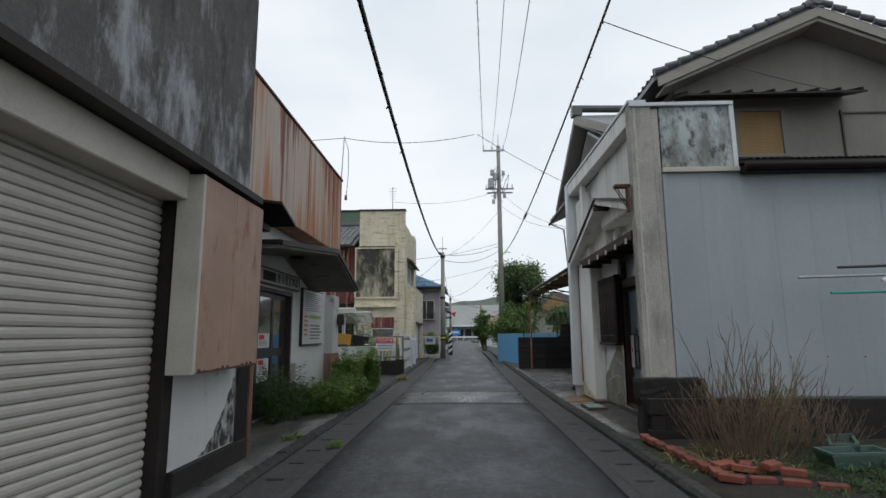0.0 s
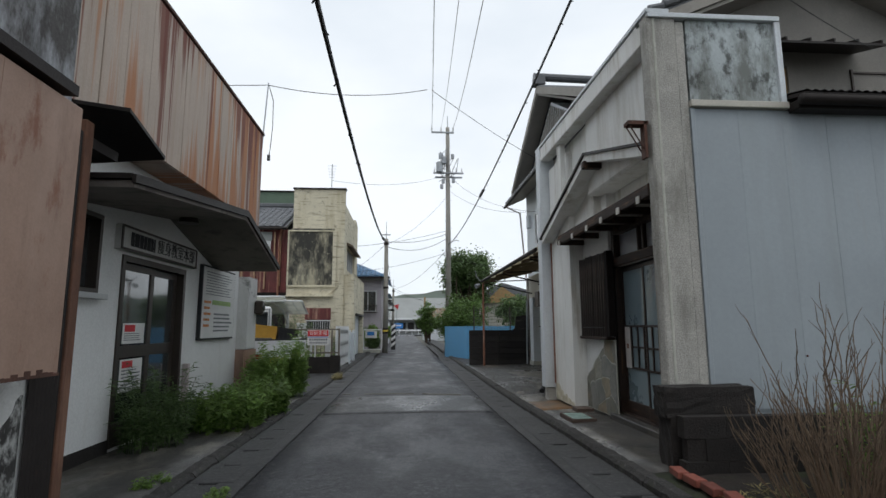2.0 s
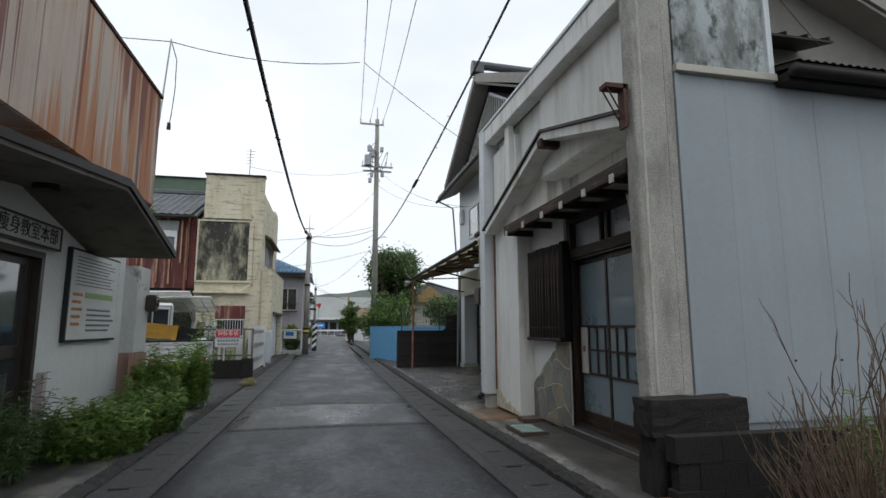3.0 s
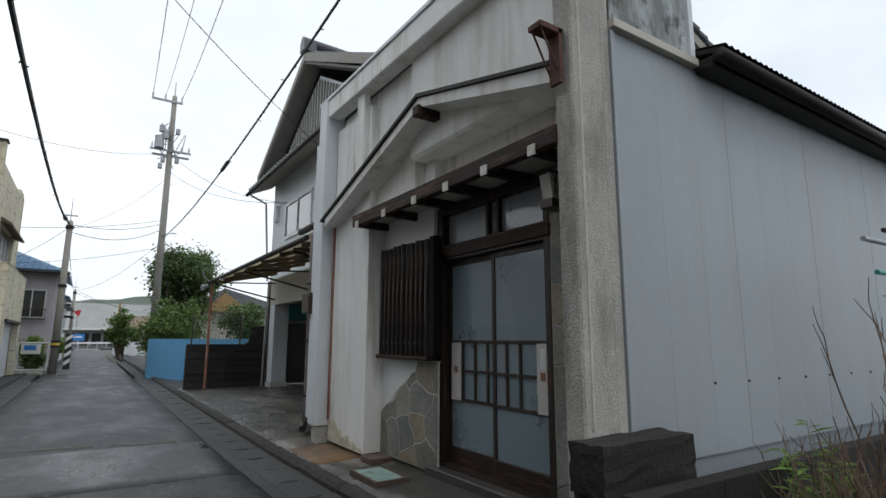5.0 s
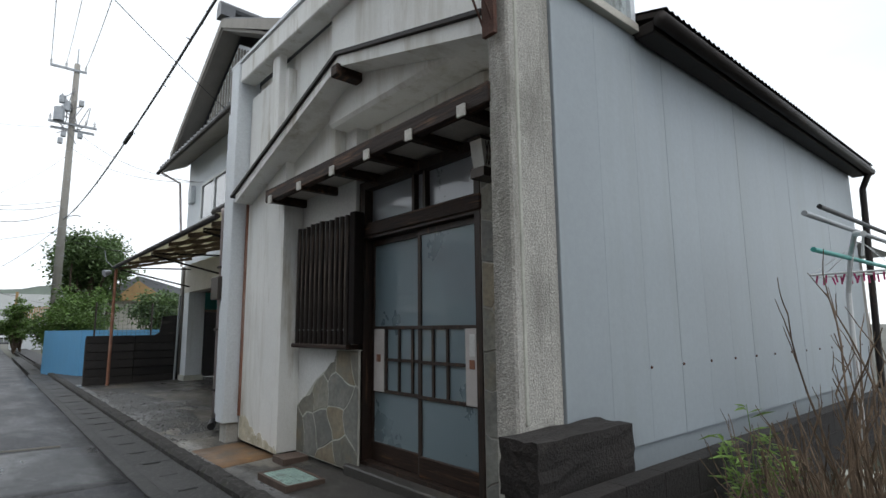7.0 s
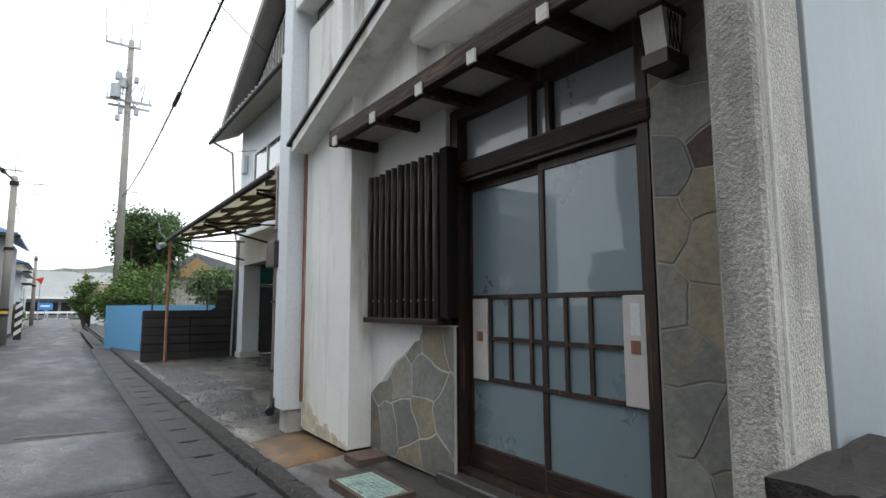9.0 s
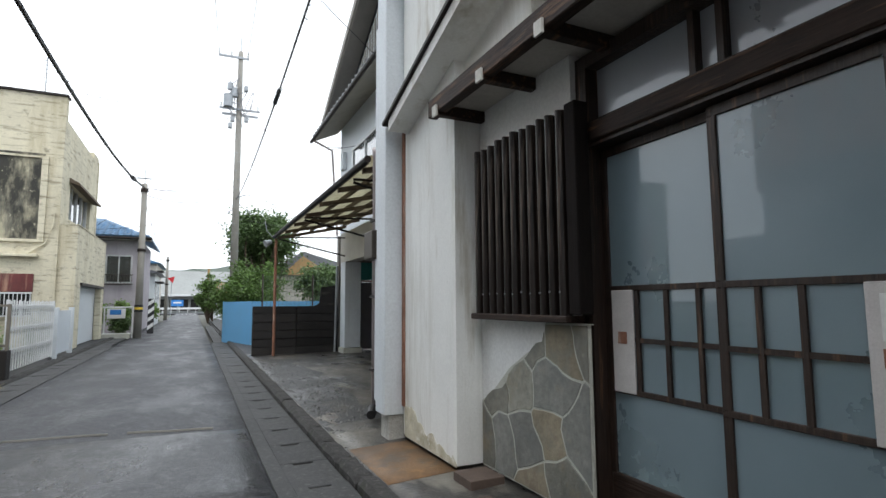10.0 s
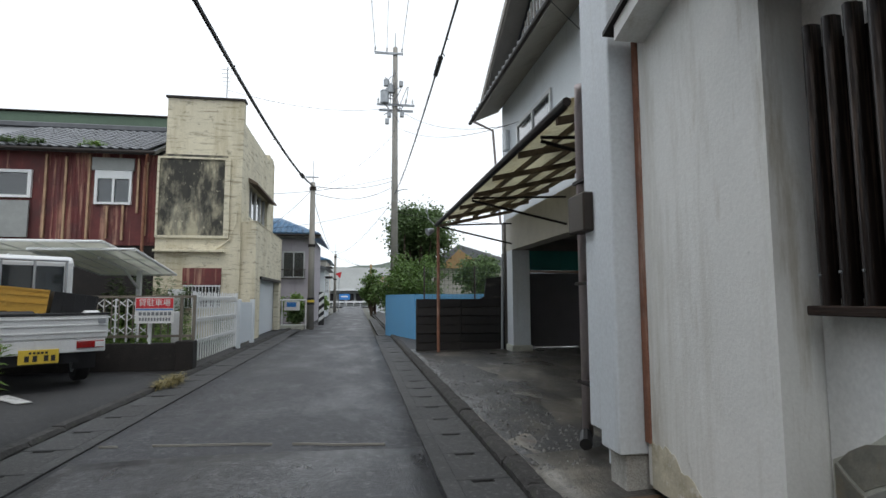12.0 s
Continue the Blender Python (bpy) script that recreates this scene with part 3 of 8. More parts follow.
def steps(a, b, d):
    k = max(1, round((b - a) / d))
    return [a + (b - a) * i / k for i in range(k + 1)]


def lettering(name, text, size, m, material, parent, depth=0.002):
    cu = bpy.data.curves.new(name, "FONT")
    cu.body, cu.size, cu.align_x, cu.align_y, cu.extrude = text, size, "CENTER", "CENTER", depth
    tmp = new("tmp_text", cu)
    bpy.context.view_layer.update()
    me = bpy.data.meshes.new_from_object(tmp.evaluated_get(bpy.context.evaluated_depsgraph_get()))
    bpy.data.objects.remove(tmp)
    bpy.data.curves.remove(cu)
    me.name = name
    me.materials.clear()
    me.materials.append(M[material])
    return piece(name, me, parent, m)


EAST = Matrix(((0, 0, 1, 0), (1, 0, 0, 0), (0, 1, 0, 0), (0, 0, 0, 1)))   # text on a face that looks along +x
SOUTH = Matrix(((1, 0, 0, 0), (0, 0, -1, 0), (0, 1, 0, 0), (0, 0, 0, 1)))  # text on a face that looks along -y

# ---- ground, road, gutters, kerbs ----
bm = bm_new()
strip(bm, -900, 900, [-600, -40, 6, 8, 10, 13, 120, 1500], -0.16, 0.5)
setting("ground", bm, "ground", "grey-brown bare ground between the houses", "ground")
RX, LX = 1.39, -1.5
bm = bm_new()
strip(bm, LX, RX, steps(-14, 110, 0.5), lambda x, y: 0.018 * (1 - ((x + 0.04) / 1.5) ** 2) + 0.004 * noise.noise((x * 1.3, y * 0.8, 0)), 0.2, 10)
setting("road", bm, "asphalt", "worn grey asphalt lane with faint cracks", "road", smooth=True)
bm = bm_new()
strip(bm, -1.44, 1.36, steps(11.37, 13.6, 0.25), lambda x, y: 0.024 * (1 - ((x + 0.04) / 1.5) ** 2) + 0.004 + 0.006 * noise.noise((x * 3, y * 3, 0)), 0.02, 14)
setting("road_patch", bm, "asphalt_patch", "darker rough asphalt patch across the lane", "road patch", smooth=True)
bm = bm_new()
for i in range(48):
    xa, xb = -1.44 + i * 0.058, -1.44 + (i + 1) * 0.058
    ya, yb = (13.88 + 0.05 * noise.noise((x * 2.2, 4.0, 0)) - 0.14 * x for x in (xa, xb))
    za, zb = (gz(13.9) + 0.0225 + 0.018 * (1 - ((x + 0.04) / 1.5) ** 2) - 0.003 for x in (xa, xb))
    if noise.noise((xa * 3, 8.0, 0)) > -0.12:
        prism(bm, [(xa, ya, za - 0.02), (xb, yb, zb - 0.02), (xb, yb + 0.009, zb - 0.02), (xa, ya + 0.009, za - 0.02)], (0, 0, 0.02))
setting("road_joint", bm, "pole", "thin pale sealed joint across the lane", "road joint")
bm = bm_new()
strip(bm, -60, 60, [96, 104], 0.01, 0.2)
setting("cross_road", bm, "asphalt", "asphalt of the cross street", "road")

bm = bm_new()
prism(bm, [(-0.2, 0, 0), (0.2, 0, 0), (0.2, 0.654, 0), (0.07, 0.654, 0), (0.07, 0.585, 0), (-0.1, 0.585, 0), (-0.1, 0.654, 0), (-0.2, 0.654, 0)], (0, 0, 0.08))
LID = shared("gutter_lid", bm, "gutter", 0.006)
bm = bm_new()
strip(bm, -0.06, 0.06, [0.002, 0.662], 0, 0.1)
CHANNEL = shared("channel_edge", bm, "gutter", 0.004)


def worn_kerb(seed):
    """A kerb stone with a chipped, uneven top."""
    bm = bm_new()
    prof = [(0.15, -0.14), (0.15, 0.082), (0.13, 0.1), (0.035, 0.098), (0.0, 0.062), (0.0, -0.14)]
    rings = []
    for k in range(8):
        y = 0.592 * k / 7
        chip = 0.022 if k in (0, 7) else 0.012
        rings.append([bm.verts.new((x + (0.012 * noise.noise((seed * 7.0, y * 9, x * 20)) if z > 0 else 0), y, z + (chip * noise.noise((x * 25, y * 8, seed * 3.0 + z)) - (0.01 if k in (0, 7) else 0) if z > 0 else 0))) for x, z in prof])
    for a, b in zip(rings, rings[1:]):
        for i in range(6):
            bm.faces.new((a[i], a[(i + 1) % 6], b[(i + 1) % 6], b[i]))
    bm.faces.new(rings[0][::-1])
    bm.faces.new(rings[-1])
    return shared("kerb_stone", bm, "kerb")


KERBS = [worn_kerb(k) for k in range(7)]
bm = bm_new()
strip(bm, RX + 0.002, RX + 0.53, steps(-14, 96, 2), -0.42, 0.1)
gut_r = setting("gutter_right", bm, "gutter", "covered concrete street gutter with slotted lids", "gutter")
bm = bm_new()
strip(bm, LX - 0.53, LX - 0.002, steps(-14, 96, 2), -0.42, 0.1)
gut_l = setting("gutter_left", bm, "gutter", "covered concrete street gutter with slotted lids", "gutter")
for g, x, lift in ((gut_r, RX + 0.32, 0.0), (gut_l, LX - 0.32, 0.0)):
    for i in range(70):
        y = -1.9 + i * 0.664
        piece("concrete_lid", LID, g, Matrix.Translation((x, y, gz(y) - 0.068 + random.uniform(-0.004, 0.006))))
        if i < 45:
            piece("channel_edge", CHANNEL, g, Matrix.Translation((RX + 0.062 if g is gut_r else LX - 0.062, y, gz(y) + 0.016)))
bm = bm_new()
strip(bm, RX + 0.56, RX + 0.66, steps(-14, 60, 2), 0.0, 0.2)
kerb_r = setting("kerb_right", bm, "kerb", "weathered dark concrete kerb along the lane", "kerb")
bm = bm_new()
strip(bm, LX - 0.66, LX - 0.56, steps(-14, 60, 2), 0.0, 0.2)
kerb_l = setting("kerb_left", bm, "kerb", "weathered dark concrete kerb along the lane", "kerb")
for i in range(60):
    y = -2 + i * 0.6
    piece("kerb_stone", KERBS[(i * 3) % 7], kerb_r, Matrix.Translation((RX + 0.53, y, gz(y) - 0.01 + random.uniform(-0.006, 0.006))) @ Matrix.Rotation(random.uniform(-0.012, 0.012), 4, "Z"))
    piece("kerb_stone", KERBS[(i * 5 + 2) % 7], kerb_l, Matrix.Translation((LX - 0.53, y + 0.592, gz(y) - 0.04 + random.uniform(-0.006, 0.006))) @ Matrix.Rotation(math.pi + random.uniform(-0.012, 0.012), 4, "Z"))

bm = bm_new()
strip(bm, RX + 0.68, 2.9, steps(7.2, 13.0, 0.4), lambda x, y: 0.085 + 0.05 * (x - 2.1), 0.3, 4)
setting("pavement_right", bm, "wet_concrete", "damp stained concrete pavement before the shop house", "pavement", smooth=True)
bm = bm_new()
strip(bm, RX + 0.69, 2.62, steps(10.95, 11.95, 0.25), lambda x, y: 0.093 + 0.05 * (x - 2.1) + 0.008 * noise.noise((x * 4, y * 4, 1)), 0.02, 3)
setting("stained_slab", bm, "rust_slab", "orange rust-stained concrete slab at the pier's foot", "pavement slab", smooth=True)
bm = bm_new()
strip(bm, RX + 0.68, 8.0, steps(13.0, 21.9, 0.6), lambda x, y: 0.08 + 0.012 * (x - 2.1) + 0.012 * noise.noise((x, y, 3)), 0.3, 10)
drive = setting("driveway", bm, "wet_concrete", "damp patchy concrete forecourt of the garage", "driveway", smooth=True)
bm = bm_new()
strip(bm, RX + 0.685, 3.05, steps(12.75, 21.2, 0.3), lambda x, y: 0.088 + 0.012 * (x - 2.1) + 0.014 * noise.noise((x * 2, y * 2, 3)) - 0.06 * max(0, x - 2.75 - 0.25 * noise.noise((y * 1.3, 2, 0))), 0.02, 8)
setting("driveway_edge", bm, "crumbled", "crumbled wet dark asphalt along the kerb", "driveway edge", smooth=True)
bm = bm_new()
rng = random.Random(21)
for i in range(620):
    y = 12.6 + 6.5 * rng.random() ** 1.4
    x = 2.1 + 0.75 * rng.random() ** 1.5
    r = rng.uniform(0.008, 0.024)
    z = gz(y) + 0.094 + 0.012 * (x - 2.1) + 0.014 * noise.noise((x * 2, y * 2, 3))
    vs = [bm.verts.new((x + r * math.cos(a) * rng.uniform(0.7, 1.2), y + r * math.sin(a) * rng.uniform(0.7, 1.2), z - 0.006)) for a in (0, 1.25, 2.5, 3.8, 5.0)]
    t = bm.verts.new((x, y, z + r * 0.55))
    for k in range(5):
        bm.faces.new((vs[k], vs[(k + 1) % 5], t))
gravel_ob = setting("gravel", bm, "gravel", "loose grey gravel on the crumbled driveway edge", "gravel")
tagged(gravel_ob, kind="stuff")
bm = bm_new()
strip(bm, RX + 0.68, 2.9, steps(21.9, 60, 2), 0.07, 0.3, 2)
setting("verge_right", bm, "lot_asphalt", "dark asphalt verge beside the kerb", "verge")
bm = bm_new()
strip(bm, 1.98, 14, steps(-10, 7.2, 0.3), lambda x, y: 0.05 + 0.05 * min(1, (x - 1.98) / 0.6) + 0.05 * noise.noise((x * 1.2, y * 1.2, 7)), 0.3, 40)
setting("garden_soil", bm, "soil", "bare brown soil with patches of weed", "garden soil", smooth=True)
bm = bm_new()
strip(bm, -4.2, LX - 0.68, steps(-10, 13.4, 0.5), lambda x, y: 0.04 + 0.02 * noise.noise((x * 2, y * 2, 2)), 0.3, 6)
setting("verge_left", bm, "wet_concrete", "dirty dark concrete strip before the houses", "verge", smooth=True)
bm = bm_new()
strip(bm, -16, LX - 0.68, steps(13.4, 19.2, 0.5), lambda x, y: 0.03 + 0.012 * noise.noise((x, y, 5)), 0.3, 12)
setting("parking_lot", bm, "lot_asphalt", "dark patched asphalt of a small car park", "car park", smooth=True)
bm = bm_new()
strip(bm, -16, LX - 0.68, steps(19.2, 60, 2), 0.03, 0.3, 2)
setting("yard_left", bm, "lot_asphalt", "asphalt and earth yard behind the car park", "yard")


# ---- house with a roller shutter and dark mortar wall ----
def shutter_house():
    h = thing("shutter_house", (-2.6, 3, 0), "dark mortar-walled building above a closed cream roller shutter", "building")
    bm = wall_x(bm_new(), -2.95, -2.6, -9, 6.25, 2.86, 7.6)
    part("upper_wall", bm, "mortar_dark", h, "dark streaked mortar wall with pale patches")
    part("rear_block", box(bm_new(), -9, -2.97, -9, 6.2, 0.0, 7.5), "mortar_dark", h)
    bm = bm_new()
    prism(bm, [(-2.62, -9, 3.02), (-2.62, -9, 2.84), (-2.2, -9, 2.82), (-2.2, -9, 2.89)], (0, 14.68, 0))
    part("eave", bm, "dark_metal", h, "dark rusty sheet-metal eave over the shutter")
    part("lintel", box(bm_new(), -2.72, -2.38, -9, 4.44, 2.56, 2.83), "cream_paint", h, "cream painted lintel over the shutter", 0.01)
    part("side_post", box(bm_new(), -2.7, -2.515, 4.5, 4.65, 0.0, 2.55), "dark_metal", h, "dark shutter guide post", 0.008)
    sh = part("roller_shutter", box(bm_new(), -2.72, -2.66, -9, 4.5, 0.02, 2.56), "dark_metal", h)
    bm = bm_new()
    prof = [(0.0, 0.0), (0.018, 0.008), (0.026, 0.03), (0.024, 0.055), (0.012, 0.068), (0.0, 0.074)]
    prism(bm, [(x, 0, z) for x, z in prof], (0, 6.49, 0))
    slat = shared("shutter_slat", bm, "shutter")
    for i in range(33):
        piece("slat", slat, sh, Matrix.Translation((-2.655, -2.0, 0.1 + i * 0.0755)))
    part("bottom_rail", box(bm_new(), -2.68, -2.62, -2.0, 4.49, 0.02, 0.1), "shutter", sh, "", 0.006)
    part("shutter_handle", box(bm_new(), -2.632, -2.618, 2.55, 2.68, 0.72, 0.74), "steel_plate", sh, "small steel finger pull", 0.003)
    bx = part("sign_box", box(bm_new(), -2.45, -2.235, 4.47, 5.8, 1.08, 2.79), "brown_metal", h, "faded brown sheet-metal box with a rusted lower edge", 0.008)
    part("box_side", box(bm_new(), -2.47, -2.235, 4.42, 4.466, 1.07, 2.79), "cream_paint", bx, "cream end face of the box", 0.006)
    part("box_seam", box(bm_new(), -2.236, -2.2325, 5.1, 5.104, 1.1, 2.78), "brown_metal", bx)
    bm = bm_new()
    for i in range(26):
        y = 4.5 + i * 0.05
        d = 0.015 + 0.05 * abs(noise.noise((y * 9, 0, 3)))
        box(bm, -2.2345, -2.231, y, y + 0.05, 1.08, 1.08 + d)
    part("rusted_rim", bm, "rust_iron", bx, "rusted through lower rim")
    part("low_wall", box(bm_new(), -2.75, -2.52, 4.655, 6.2, 0.25, 1.5), "white_plaster", h, "white plaster wall with black mould below")
    edge = [(-2.516, 5.2, 0.26), (-2.516, 5.94, 0.26), (-2.516, 5.94, 0.95)]
    for k in range(24):
        s = k / 23
        edge.append((-2.516, 5.92 - 0.72 * s + 0.04 * noise.noise((s * 15, 2, 0)), 0.27 + 0.68 * (1 - s) ** 1.6 + 0.1 * noise.noise((s * 9, 7, 0)) * (1 - s)))
    part("mould_patch", prism(bm_new(), edge, (-0.008, 0, 0)), "mould", h, "black mould on the plaster")
    part("wall_foot", box(bm_new(), -2.76, -2.46, 4.655, 6.22, -0.05, 0.25), "dark_block", h, "blackened concrete footing", 0.01)
    bm = sheet_wave(bm_new(), (-2.5, 5.95, 0.1), (0, 0.3, 0), (0, 0, 2.7), (1, 0, 0), 8, 0.015)
    part("corner_sheet", bm, "dark_metal", h, "dark corrugated sheet on the corner")
    part("corner_post", box(bm_new(), -2.6, -2.48, 6.26, 6.36, 0.0, 2.9), "rust_post", h, "rust-brown corner post", 0.006)
    bm = bm_new()
    prism(bm, [(-3.4, 6.3, 3.15), (-2.2, 6.3, 2.98), (-2.28, 7.1, 2.86), (-3.4, 7.6, 2.95)], (0, 0, 0.03))
    box(bm, -3.2, -2.5, 6.3, 6.75, 2.72, 2.8)
    part("side_eave", bm, "dark_metal", h, "small dark tin side eave")
    return h


shutter_house()


# ---- house with the rust-streaked upper storey ----
def bars(bm, x, y0, y1, z0, z1, rows, gap=0.5, ragged=0.25, eps=0.003):
    """Plain bars for writing that cannot be read, on a face that looks along +x."""
    step = (z1 - z0) / rows
    for i in range(rows):
        z = z1 - (i + 1) * step
        e = y1 - (y1 - y0) * ragged * random.random()
        a = y0
        while a < e:
            w = random.uniform(0.03, 0.12)
            box(bm, x, x + eps, a, min(a + w, e), z + step * gap * 0.5, z + step * (1 - gap * 0.5))
            a += w + 0.012
    return bm


def rust_house():
    h = thing("rust_house", (-3.3, 9.8, 0), "low white shop house with a rust-streaked metal upper front", "building")
    up = part("upper_front", box(bm_new(), -3.4, -2.985, 6.28, 12.72, 3.3, 5.14), "rust_panel", h, "cream sheet-metal front streaked with orange rust")
    for i, y in enumerate(steps(6.29, 12.72, 0.92)[:-1]):
        part("sheet", box(bm_new(), -2.984, -2.965 + 0.003 * (i % 2), y + 0.006, y + 0.91, 3.31, 5.13), "rust_panel", up, "", 0.004)
        if i % 3 == 1:
            part("rib", box(bm_new(), -2.97, -2.955, y + 0.4, y + 0.43, 3.33, 5.1), "rust_panel", up, "", 0.004)
    part("top_cap", box(bm_new(), -3.42, -2.94, 6.28, 12.76, 5.142, 5.19), "rust_iron", up, "rusted capping strip", 0.005)
    part("end_sheet", box(bm_new(), -9, -3.0, 12.722, 12.75, 3.0, 5.14), "rust_panel", up)
    part("rear_block", box(bm_new(), -9, -3.62, 6.28, 12.7, 0, 5.0), "white_plaster", h)
    bm = wall_x(bm_new(), -3.6, -3.35, 6.3, 12.9, 0.0, 3.29, [(7.45, 8.12, 1.72, 2.55), (8.59, 10.36, 0.06, 2.2)])
    part("front_wall", bm, "clean_plaster", h, "white plaster front wall")
    part("wall_foot", box(bm_new(), -3.4, -3.33, 6.4, 8.58, 0.0, 0.16), "dark_block", h)
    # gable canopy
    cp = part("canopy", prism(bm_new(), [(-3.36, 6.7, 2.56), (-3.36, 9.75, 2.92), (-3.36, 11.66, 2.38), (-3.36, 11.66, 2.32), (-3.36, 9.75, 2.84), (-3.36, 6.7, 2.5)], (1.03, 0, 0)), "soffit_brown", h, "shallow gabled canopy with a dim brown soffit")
    bm = bm_new()
    prism(bm, [(-2.332, 6.66, 2.6), (-2.332, 9.75, 2.97), (-2.332, 11.71, 2.42), (-2.332, 11.71, 2.345), (-2.332, 9.75, 2.885), (-2.332, 6.66, 2.53)], (0.035, 0, 0))
    prism(bm, [(-3.38, 6.66, 2.565), (-3.38, 9.75, 2.925), (-3.38, 9.75, 2.97), (-3.38, 6.66, 2.61)], (1.04, 0, 0))
    prism(bm, [(-3.38, 9.75, 2.925), (-3.38, 11.71, 2.385), (-3.38, 11.71, 2.425), (-3.38, 9.75, 2.97)], (1.04, 0, 0))
    part("canopy_edge", bm, "dark_metal", cp, "thin black sheet roof and edge")
    bm = bm_new()
    tube(bm, (-3.0, 9.5, 2.84), (-3.0, 9.5, 2.74), 0.11, 0.13, 14)
    part("canopy_lamp", bm, "alu", cp, "round unlit ceiling lamp")
    # window
    w = part("window", wall_x(bm_new(), -3.5, -3.32, 7.45, 8.12, 1.72, 2.55, [(7.5, 8.07, 1.77, 2.5)]), "alu", h, "small dark-framed window")
    part("pane", box(bm_new(), -3.44, -3.43, 7.5, 8.07, 1.77, 2.5), "glass_dark", w)
    part("window_sill", box(bm_new(), -3.36, -3.24, 7.4, 8.17, 1.66, 1.718), "alu_light", w, "", 0.004)
    # sliding door
    d = part("door", wall_x(bm_new(), -3.52, -3.33, 8.59, 10.36, 0.06, 2.2, [(8.66, 10.29, 0.1, 2.13)]), "alu", h, "dark bronze aluminium double sliding door with posters")
    for k, (a, b, x) in enumerate(((8.665, 9.5, -3.42), (9.45, 10.285, -3.46))):
        lf = part("door_leaf", wall_x(bm_new(), x, x + 0.035, a, b, 0.11, 2.12, [(a + 0.09, b - 0.09, 0.3, 1.02), (a + 0.09, b - 0.09, 1.16, 2.04)]), "alu", d, "", 0.003)
        bm = bm_new()
        box(bm, x + 0.012, x + 0.02, a + 0.09, b - 0.09, 0.3, 1.02)
        box(bm, x + 0.012, x + 0.02, a + 0.09, b - 0.09, 1.16, 2.04)
        part("pane", bm, "glass_dark", lf)
    for z0, z1, c in ((1.18, 1.42, 0), (0.62, 1.0, 1)):
        po = part("poster", box(bm_new(), -3.396, -3.392, 8.82, 9.34, z0, z1), "paper", d, "white poster with red heading and small print")
        part("poster_heading", box(bm_new(), -3.391, -3.389, 8.86, 9.1, z1 - 0.1, z1 - 0.02), "ink_red", po)
        part("poster_print", bars(bm_new(), -3.391, 8.86, 9.3, z0 + 0.03, z1 - 0.11, 4 + 2 * c, 0.6), "ink_grey", po)
    part("orange_notice", box(bm_new(), -3.396, -3.39, 8.84, 9.3, 1.03, 1.13), "ink_orange", d, "orange strip notice")
    # dark sheet paints the unlit room behind door and window
    part("room", wall_x(bm_new(), -3.62, -3.58, 7.3, 10.5, 0.0, 2.7), "room_shade", h)
    # name board
    nb = part("name_board", box(bm_new(), -3.348, -3.27, 8.4, 10.55, 2.24, 2.52), "sign_face", h, "long off-white name board with dark characters", 0.006)
    part("board_rim", wall_x(bm_new(), -3.275, -3.262, 8.4, 10.55, 2.24, 2.52, [(8.43, 10.52, 2.265, 2.495)]), "alu", nb)
    bars(bm := bm_new(), -3.268, 8.6, 9.2, 2.29, 2.47, 1, 0.1, 0.0)
    part("board_marks", bm, "ink", nb, "dark marks of the name")
    lettering("board_letters", "痩身教室本部", 0.2, Matrix.Translation((-3.266, 9.86, 2.38)) @ EAST, "ink", nb)
    # notice board
    n = part("notice_board", box(bm_new(), -3.348, -3.29, 10.9, 12.5, 1.17, 2.36), "ink", h, "white notice board in a black frame", 0.005)
    part("notice_sheet", box(bm_new(), -3.29, -3.283, 10.93, 12.47, 1.2, 2.33), "paper", n)
    part("notice_text", bars(bm_new(), -3.282, 11.05, 12.35, 1.88, 2.28, 9, 0.72), "ink_grey", n)
    part("notice_marks", bars(bm_new(), -3.282, 11.35, 12.3, 1.72, 1.83, 1, 0.3), "ink_green", n)
    part("notice_picture", bars(bm_new(), -3.282, 11.0, 11.3, 1.35, 1.82, 5, 0.6), "ink_orange", n)
    part("notice_print", bars(bm_new(), -3.282, 11.45, 12.4, 1.28, 1.62, 5, 0.6), "ink_grey", n)
    # north end
    part("corner_pier", box(bm_new(), -3.5, -3.15, 12.91, 13.5, 0.95, 2.34), "white_plaster", h, "white tiled corner pier", 0.006)
    bm = sheet_wave(bm_new(), (-3.14, 12.7, 0.02), (0, 0.82, 0), (0, 0, 0.92), (1, 0, 0), 14, 0.02)
    part("corrugated_skirt", bm, "brown_metal", h, "brown corrugated skirting sheet")
    part("skirt_back", box(bm_new(), -3.5, -3.16, 12.91, 13.5, 0.0, 0.945), "brown_metal", h)
    part("short_post", box(bm_new(), -3.33, -3.25, 10.42, 10.5, 0.02, 0.85), "pvc", h, "short greyish post beside the door", 0.004)
    mt = part("meter_box", box(bm_new(), -3.145, -2.98, 13.3, 13.5, 1.62, 1.9), "alu", h, "dark rounded electricity meter", 0.03)
    part("meter_glass", tube(bm_new(), (-2.98, 13.4, 1.76), (-2.965, 13.4, 1.76), 0.07, 0.06, 14), "glass_dark", mt)
    # aerial mast
    ms = part("aerial_mast", tube(bm_new(), (-3.1, 13.0, 4.2), (-3.1, 13.45, 6.6), 0.018, 0.014, 6), "steel_grey", h, "thin roof mast carrying a drop wire")
    bm = path_tube(bm_new(), [(-3.09, 13.45, 6.55), (-2.98, 13.45, 6.2), (-2.96, 13.4, 5.6), (-2.98, 13.36, 5.1), (-3.0, 13.34, 4.9)], 0.008, 5)
    tube(bm, (-3.0, 13.34, 4.95), (-3.0, 13.34, 4.83), 0.03, 0.035, 8)
    part("drop_wire", bm, "cable", ms)
    return h


rust_house()


